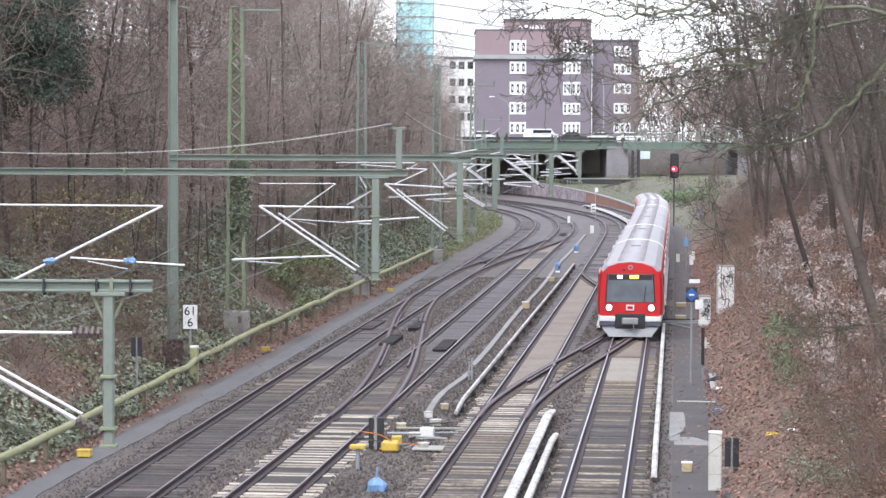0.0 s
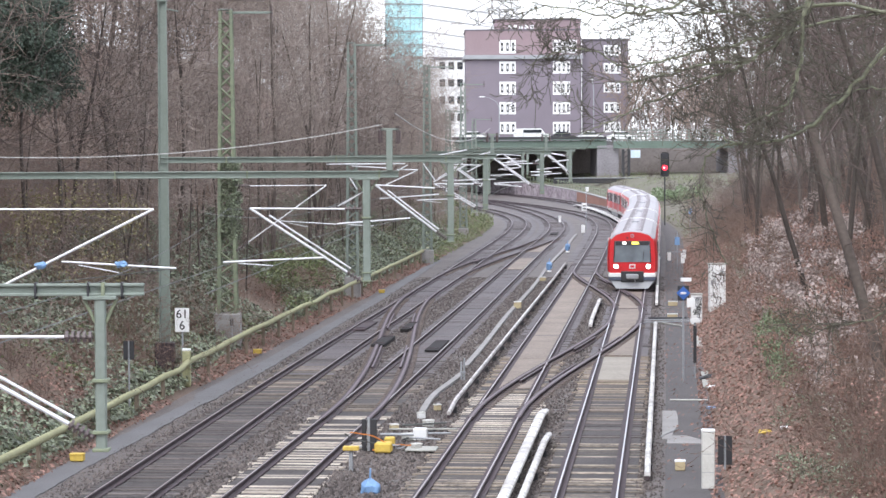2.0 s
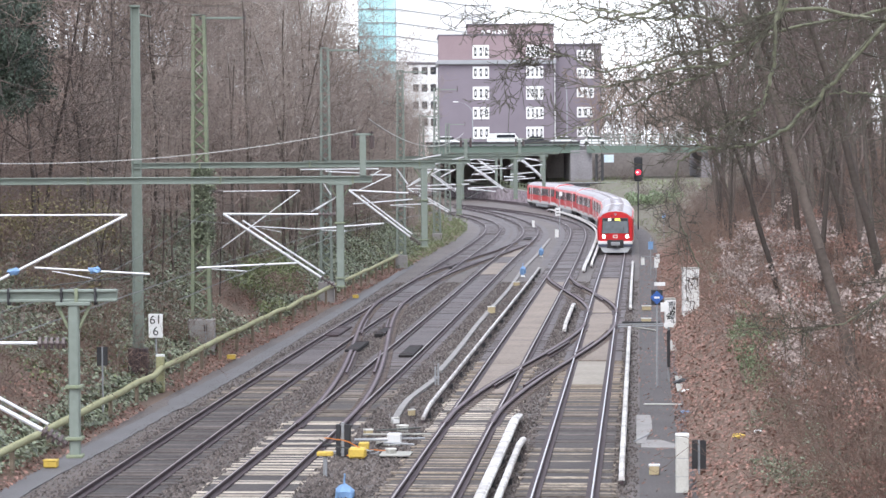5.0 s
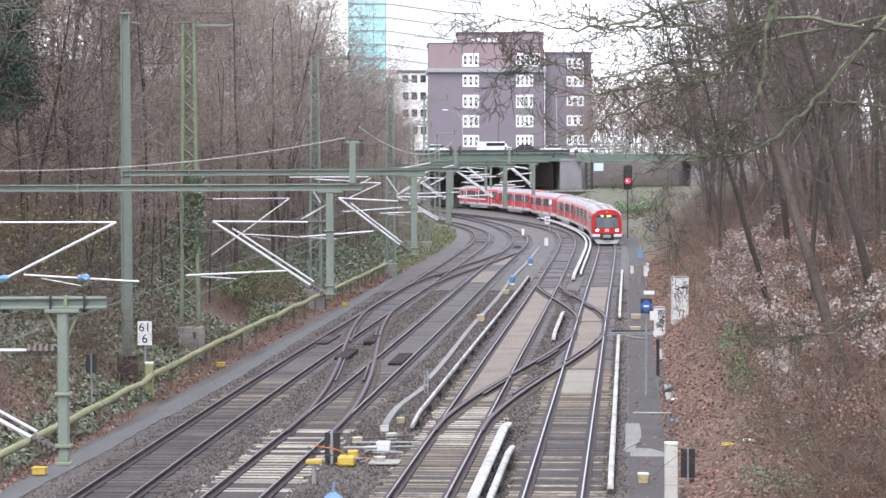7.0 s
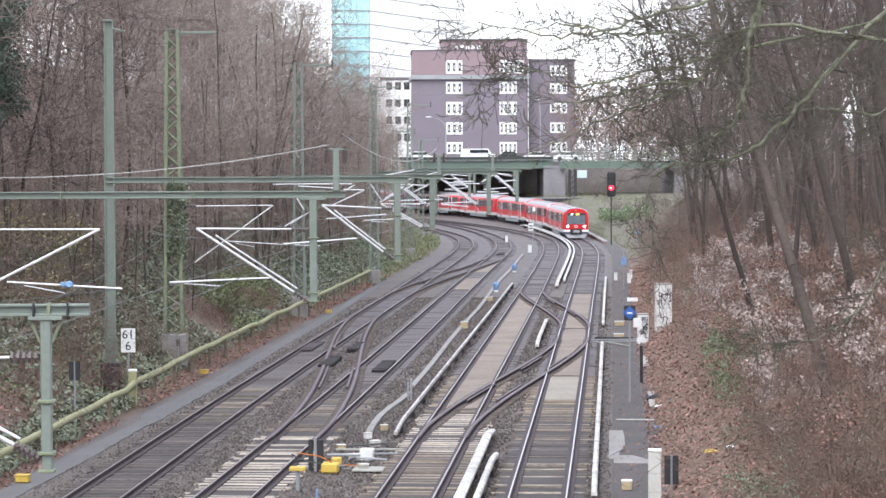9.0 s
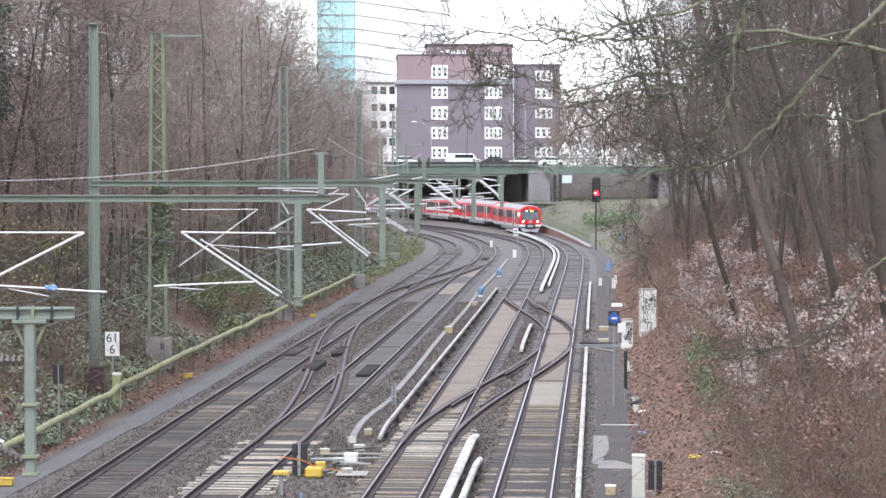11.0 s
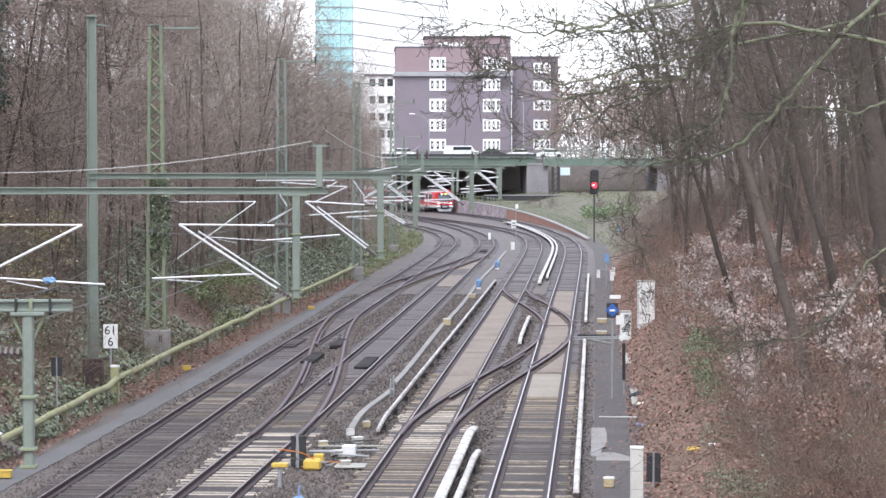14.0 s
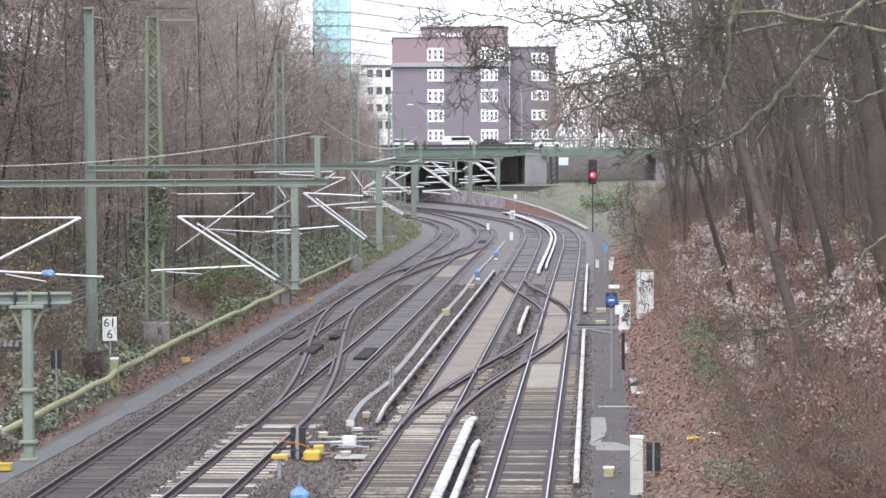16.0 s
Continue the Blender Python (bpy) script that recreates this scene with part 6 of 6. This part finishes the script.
def point_machine():
    root = thing("point_machine", "ochre point machine with rods, hoses and a dark relay post", "point machine", placed(1, 33, 2.1, 0.0))
    bm = B()
    box(bm, (0.0, 0.4, 0.16), (0.50, 0.42, 0.30), bevel=0.05)
    part("motor_housing", bm, YELLOW, root, "ochre motor housing")
    bm = B()
    box(bm, (0.05, 1.6, 0.20), (0.30, 0.3, 0.24), bevel=0.03)
    part("gear_housing", bm, YELLOW, root)
    for x in (-0.62, -0.35):
        bm = B()
        box(bm, (x, 0.9, 0.45), (0.13 if x < -0.5 else 0.2, 0.14, 0.95), bevel=0.015)
        part("relay_post", bm, DARK, root)
    bm = B()
    tube(bm, (-0.48, 0.85, 0.0), (-0.48, 0.85, 0.98), 0.045, n=8)
    part("pipe_post", bm, GREY, root)
    for a, b in (((-0.3, 2.2, 0.32), (0.7, 2.2, 0.32)), ((0.6, 2.0, 0.26), (1.5, 1.9, 0.22)), ((-1.2, 0.9, 0.10), (-0.3, 0.9, 0.12))):
        bm = B()
        tube(bm, a, b, 0.032, n=8)
        part("rod", bm, GREY, root)
    bm = B()
    box(bm, (0.75, 3.6, 0.18), (0.42, 0.36, 0.36), bevel=0.03)
    part("white_box", bm, WHITE, root, "white junction box")
    bm = B()
    box(bm, (1.05, 1.0, 0.05), (0.9, 0.9, 0.05), bevel=0.01)
    part("cover_slab", bm, CONCRETE, root)
    r = np.random.default_rng(6)
    for k in range(7):
        p = np.array([0.2, 0.5, 0.22])
        pts = [p]
        d = r.normal(0, 1, 3) * (1, 0.6, 0.2)
        for _ in range(7):
            d = d + r.normal(0, 0.7, 3) * (1, 0.7, 0.3)
            q = pts[-1] + d / np.linalg.norm(d) * 0.2
            q[2] = max(0.03, q[2])
            pts.append(q)
        pts = np.array(pts)
        me = sweep([pts + (0, 0, 0.02), pts + (0.018, 0, -0.012), pts + (-0.018, 0, -0.012)])
        mesh_part("hose", me, (ORANGE, WIRE, GREY)[k % 3], root)


point_machine()


def rod_set(m, rods, label):
    """Rods and cables crossing the walkway: start, end, thickness, material."""
    root = thing("cable_crossing", label, "cable", m)
    for a, b, r, material in rods:
        bm = B()
        tube(bm, a, b, r, n=6)
        part("rod", bm, material, root)


rod_set(placed(3, 86, 2.3), [((-1.4, 0, 0.1), (1.3, 0.2, 0.14), 0.03, GREY), ((-1.2, 1.4, 0.1), (0.7, 1.2, 0.12), 0.05, DARK), ((-1.4, -2.0, 0.12), (1.0, -2.0, 0.2), 0.03, GREY), ((0.5, -4.0, 0.08), (-0.6, -1.5, 0.08), 0.04, CONCRETE)], "grey rods and cables lying across the walkway")
rod_set(placed(3, 44, 2.4), [((-0.3, 3.5, 0.06), (1.0, 3.5, 0.06), 0.025, PALE), ((-0.6, -7.5, 0.06), (-0.1, -5.6, 0.08), 0.03, GREY)], "thin pale cables lying on the walkway")
rod_set(placed(1, 37, 2.2), [((-0.6, 0.0, 0.12), (1.5, 0.4, 0.12), 0.03, GREY), ((-0.5, 1.5, 0.1), (1.6, 1.3, 0.14), 0.035, CONCRETE), ((0.2, -1.0, 0.08), (1.2, 2.2, 0.1), 0.03, DARK), ((-0.2, 2.6, 0.1), (1.1, 3.4, 0.1), 0.03, WIRE), ((-1.4, -1.5, 0.1), (-0.3, -1.2, 0.12), 0.03, DARK)], "rods and hoses of the point machine over the ballast")
for ds, off, w, material in ((36.5, 2.5, 0.34, CONCRETE), (39.0, 1.8, 0.26, OCHRE), (40.2, 2.75, 0.30, PALE), (42.5, 2.3, 0.24, WHITE), (45.0, 2.6, 0.22, OCHRE), (34.0, 3.0, 0.26, CONCRETE)):
    small_box(placed(1, ds, off, 0.0, 12 * off), (w, w * 0.8, 0.18), material, "small worn cable box on the ballast", PALE)


def stub_post(m, label):
    root = thing("stub_post", label, "post", m)
    bm = B()
    tube(bm, (0, 0, -0.1), (0, 0, 0.55), 0.06, n=8)
    part("shaft", bm, GREY, root)
    bm = B()
    box(bm, (0, 0, 0.6), (0.44, 0.24, 0.12), bevel=0.02)
    part("cap", bm, YELLOW, root, "yellow cap")


stub_post(placed(1, 29.5, 1.65, 0.0), "short grey post with a yellow cap")


def plank(m, size, material, label):
    root = thing("track_plank", label, "plank", m)
    bm = B()
    box(bm, (0, 0, 0), size, bevel=0.02)
    part("board", bm, material, root)
    for y in (-1, 1):
        bm = B()
        box(bm, (0, y * size[1] * 0.36, size[2] / 2 + 0.012), (size[0] * 0.9, 0.07, 0.03))
        part("batten", bm, RUST, root)


plank(placed(0, 73, 1.55, 0.10), (0.55, 5.0, 0.16), RUBBER, "dark rubber mat beside the switch")
plank(placed(0, 82, 1.83, 0.10), (0.42, 4.6, 0.16), RUBBER, "dark rubber mat beside the switch")
plank(placed(1, 71, 0.25, 0.06), (0.6, 5.5, 0.10), RUBBER, "dark mat between the rails")
plank(placed(0, 83, -0.55, 0.06), (0.85, 5.5, 0.10), RUST, "rusty brown plank lying along the rail")
plank(placed(0, 149, 0.2, 0.05), (0.7, 5.0, 0.10), RUBBER, "dark mat between the rails")
plank(placed(1, 205, 0.0, 0.05), (0.7, 5.0, 0.10), RUBBER, "dark mat between the rails")

strip("slab", 3, np.array([36.0, 38, 40, 42, 44]), 1.85, np.array([2.1, 2.2, 2.35, 2.35, 2.3]), 0.06, TROUGH, "pale worn concrete slab beside the walkway")
strip("slab", 3, np.array([35.0, 36, 37]), 2.0, np.array([3.1, 3.0, 2.6]), 0.05, TROUGH, "pale worn concrete slab beside the walkway")
for s0, o0 in ((52, 3.3), (70, 3.3)):
    strip("slab", 3, np.array([s0, s0 + 3.0, s0 + 6.0]), o0, o0 + 0.45, 0.09, CONCRETE, "pale concrete duct cover beside the walkway")


def litter(m, size, material, label):
    r = np.random.default_rng(int(size * 1000))
    bm = B()
    bmesh.ops.create_icosphere(bm, subdivisions=2, radius=size, matrix=Matrix.Diagonal((1.3, 0.8, 0.35, 1)))
    for v in bm.verts:
        v.co += Vector(r.normal(0, size * 0.13, 3))
    ob = part("litter", bm, material)
    ob.matrix_world = m
    tagged(ob, label, "litter")


litter(placed(3, 55, 3.55, 0.12), 0.30, DARK, "black rubbish bag on the leaves")
litter(placed(3, 51.5, 3.7, 0.12), 0.16, WHITE, "white scrap of rubbish on the leaves")
litter(placed(3, 30, 5.2, 1.1), 0.10, WHITE, "white scrap of rubbish on the leaves")
litter(placed(3, 44.5, 3.5, 0.10), 0.14, BLUE, "bluish scrap of rubbish on the leaves")
litter(placed(3, 31, 4.75, 0.85), 0.16, YELLOW, "yellow rag among the leaves")


def light_signal():
    root = thing("railway_signal", "dark railway signal with a lit red lamp on a mast", "signal", placed(3, 231, 2.9, 0.0))
    bm = B()
    tube(bm, (0, 0.2, 0), (0, 0.2, 7.6), 0.07, n=8)
    part("mast", bm, DARK, root)
    bm = B()
    box(bm, (0, 0, 6.42), (0.9, 0.16, 2.6), bevel=0.14)
    screen = part("screen", bm, DARK, root)
    for x, z, m in ((0, 6.1, RED_GLOW), (0, 6.9, DARK), (-0.25, 5.45, DARK)):
        bm = B()
        tube(bm, (x, -0.06, z), (x, -0.12, z), 0.30 if m is RED_GLOW else 0.14, n=14)
        part("lamp", bm, m, screen)
        bm = B()
        box(bm, (x, -0.22, z + 0.26), (0.5, 0.3, 0.03))
        part("hood", bm, DARK, screen)
    bm = B()
    tube(bm, (-0.08, -0.125, 6.1), (-0.08, -0.14, 6.1), 0.09, n=12)
    part("lamp_core", bm, PALE_GLOW, screen, "bright centre of the red lamp")


light_signal()

# ---- far right: retaining wall, picket fence, siding ----


def far_right():
    s = np.arange(236, 402, 2.0)
    h = 2.1 * smooth_step(225, 400, s)
    cut = 44
    me = sweep([at(3, s[cut:], 2.33, -0.3), at(3, s[cut:], 2.33, h[cut:] + 0.13), at(3, s[cut:], 2.77, h[cut:] + 0.13), at(3, s[cut:], 2.77, -0.3)])
    tagged(mesh_part("wall_far_right", me, GRAFFITI), "faded mauve painted concrete wall along the far curve", "wall", kind="structure")
    me = sweep([at(3, s[:cut + 1], 2.35, -0.3), at(3, s[:cut + 1], 2.35, h[:cut + 1] + 0.12), at(3, s[:cut + 1], 2.75, h[:cut + 1] + 0.12), at(3, s[:cut + 1], 2.75, -0.3)])
    wall = tagged(mesh_part("wall_right", me, BRICK_RED), "red brick retaining wall along the curve", "wall", kind="structure")
    me = sweep([at(3, s, 2.28, h + 0.12), at(3, s, 2.28, h + 0.24), at(3, s, 2.82, h + 0.24), at(3, s, 2.82, h + 0.12)])
    mesh_part("coping", me, TROUGH, wall)
    root = thing("picket_fence", "mossy green metal fence above the retaining wall", "fence")
    for v in np.arange(248, 400, 1.9):
        bm = B()
        box(bm, (0, 0, 0.6), (0.08, 0.07, 1.3))
        p = part("post", bm, GREEN_DARK, root)
        p.matrix_local = placed(3, v, 3.3, float(2.1 * smooth_step(225, 400, v)))
    s = np.arange(248, 400, 2.0)
    h = 2.1 * smooth_step(225, 400, s)
    for z in (0.45, 1.0):
        me = sweep([at(3, s, 3.27, h + z), at(3, s, 3.27, h + z + 0.06), at(3, s, 3.33, h + z + 0.06), at(3, s, 3.33, h + z)])
        mesh_part("rail", me, GREEN_DARK, root)
    # siding edge on its low wall
    bm = B()
    box(bm, (33, 382, 2.95), (30, 1.2, 0.75), bevel=0.03)
    ob = part("wall_siding", bm, DARK)
    tagged(ob, "dark low wall at the edge of the siding", "wall", kind="structure")
    bm = B()
    box(bm, (33, 381.3, 3.40), (30, 0.12, 0.12), bevel=0.01)
    part("edge_rail", bm, GREY, ob)
    col = thing("bridge_column", "dark lattice column under the side span", "column", pose(29.6, 392, 2.4))
    for x in (-0.45, 0.45):
        bm = B()
        box(bm, (x, 0, 2.6), (0.42, 0.4, 5.3), bevel=0.02)
        part("upright", bm, DARK, col)
    for k in range(6):
        bm = B()
        tube(bm, (-0.45, 0, 0.3 + 0.85 * k), (0.45, 0, 1.1 + 0.85 * k), 0.06, n=5)
        part("brace", bm, DARK, col)
    bm = B()
    box(bm, (31.4, 396, 6.9), (1.5, 0.1, 1.2), bevel=0.02)
    tagged(part("blue_poster", bm, POSTER), "pale blue poster under the bridge", "poster")
    bm = B()
    box(bm, (38.5, 416, 5.0), (20, 1.0, 7.0))
    tagged(part("wall_back", bm, BEIGE), "beige rendered wall behind the side span", "wall", kind="structure")


far_right()


def parked_car(x, y, rz, body, length, height, label, van=False):
    root = thing("van" if van else "car", label, "van" if van else "car", pose(x, y, 8.95, 0, 0, rz))
    w = 1.8
    bm = B()
    prof = [(-length / 2, 0.3), (-length / 2, height * 0.55), (-length / 2 + (0.15 if van else 0.7), height if van else height * 0.62), (-length / 2 + (0.4 if van else 1.3), height), (length / 2 - 1.5, height), (length / 2 - 0.9, height * 0.62), (length / 2, height * 0.52), (length / 2, 0.3)]
    a = [bm.verts.new((p, -w / 2, z)) for p, z in prof]
    b = [bm.verts.new((p, w / 2, z)) for p, z in prof]
    bm.faces.new(a)
    bm.faces.new(b[::-1])
    for i in range(len(prof)):
        j = (i + 1) % len(prof)
        bm.faces.new((a[i], b[i], b[j], a[j]))
    bmesh.ops.recalc_face_normals(bm, faces=bm.faces)
    part("body", bm, body, root)
    for side in (-1, 1):
        bm = B()
        box(bm, (0.0, side * (w / 2 + 0.005), height * 0.78), (length * 0.5, 0.03, height * 0.25), bevel=0.02)
        part("window", bm, GLASS, root)
        for q in (-0.3, 0.3):
            bm = B()
            tube(bm, (q * length, side * (w / 2 - 0.15), 0.32), (q * length, side * (w / 2 + 0.02), 0.32), 0.32, n=12)
            part("wheel", bm, DARK, root)


parked_car(15.5, 401, 0, WHITE, 5.8, 2.0, "white van on the bridge", True)
parked_car(20.3, 401, 0, DARK, 4.4, 1.5, "dark car on the bridge")
parked_car(24.6, 401, 0, WHITE, 4.3, 1.5, "white car on the bridge")
parked_car(29.5, 401.5, 0, WHITE, 4.3, 1.5, "white car on the bridge")
parked_car(6.2, 401.5, 0, WHITE, 4.4, 1.6, "white car on the bridge")


def street_lamp(x, y, h, reach, label):
    root = thing("street_lamp", label, "street lamp", pose(x, y, 8.95))
    pts = np.array([(0, 0, 0), (0, 0, h * 0.72)] + [(-reach * (1 - math.cos(a)), 0, h * 0.72 + h * 0.28 * math.sin(a)) for a in np.linspace(0.2, 1.45, 8)])
    me = sweep([pts + np.array(o) for o in ((0.08, 0, 0), (0, 0.08, 0.02), (-0.08, 0, 0), (0, -0.08, -0.02))])
    mesh_part("pole", me, GREY, root)
    bm = B()
    box(bm, (-reach * 1.0, 0, h * 1.0), (0.9, 0.3, 0.16), bevel=0.05)
    part("lamp_head", bm, WHITE, root)


street_lamp(10.3, 400, 7.0, 2.7, "grey street lamp with a curved arm on the bridge")
street_lamp(25.9, 412, 10.0, 0.4, "tall pale street lamp on the bridge")


def blue_wrap(x, y, z, label):
    r = np.random.default_rng(int(abs(x) * 10))
    bm = B()
    bmesh.ops.create_icosphere(bm, subdivisions=2, radius=0.11, matrix=Matrix.Diagonal((1.3, 0.9, 0.7, 1)))
    for v in bm.verts:
        v.co += Vector(r.normal(0, 0.02, 3))
    ob = part("blue_wrap", bm, BLUE)
    ob.matrix_world = pose(x, y, z)
    tagged(ob, label, "wrapping")


blue_wrap(-9.3, 59.95, 6.08, "crumpled blue plastic wrapped round a tube")
blue_wrap(-7.4, 59.95, 6.10, "crumpled blue plastic wrapped round a tube")

# ---- motion ----


def motions():
    times = [0.5 * k for k in range(33)]
    for car, middle_at, length in CARS:
        walk(car, [(t, car_pose(front_at(t) + middle_at, length)) for t in times])


# ---- the nearest sleepers, one by one ----
for data, root, m in SLEEPERS:
    ob = new("sleeper", data)
    ob.parent = root
    ob.matrix_local = m

motions()
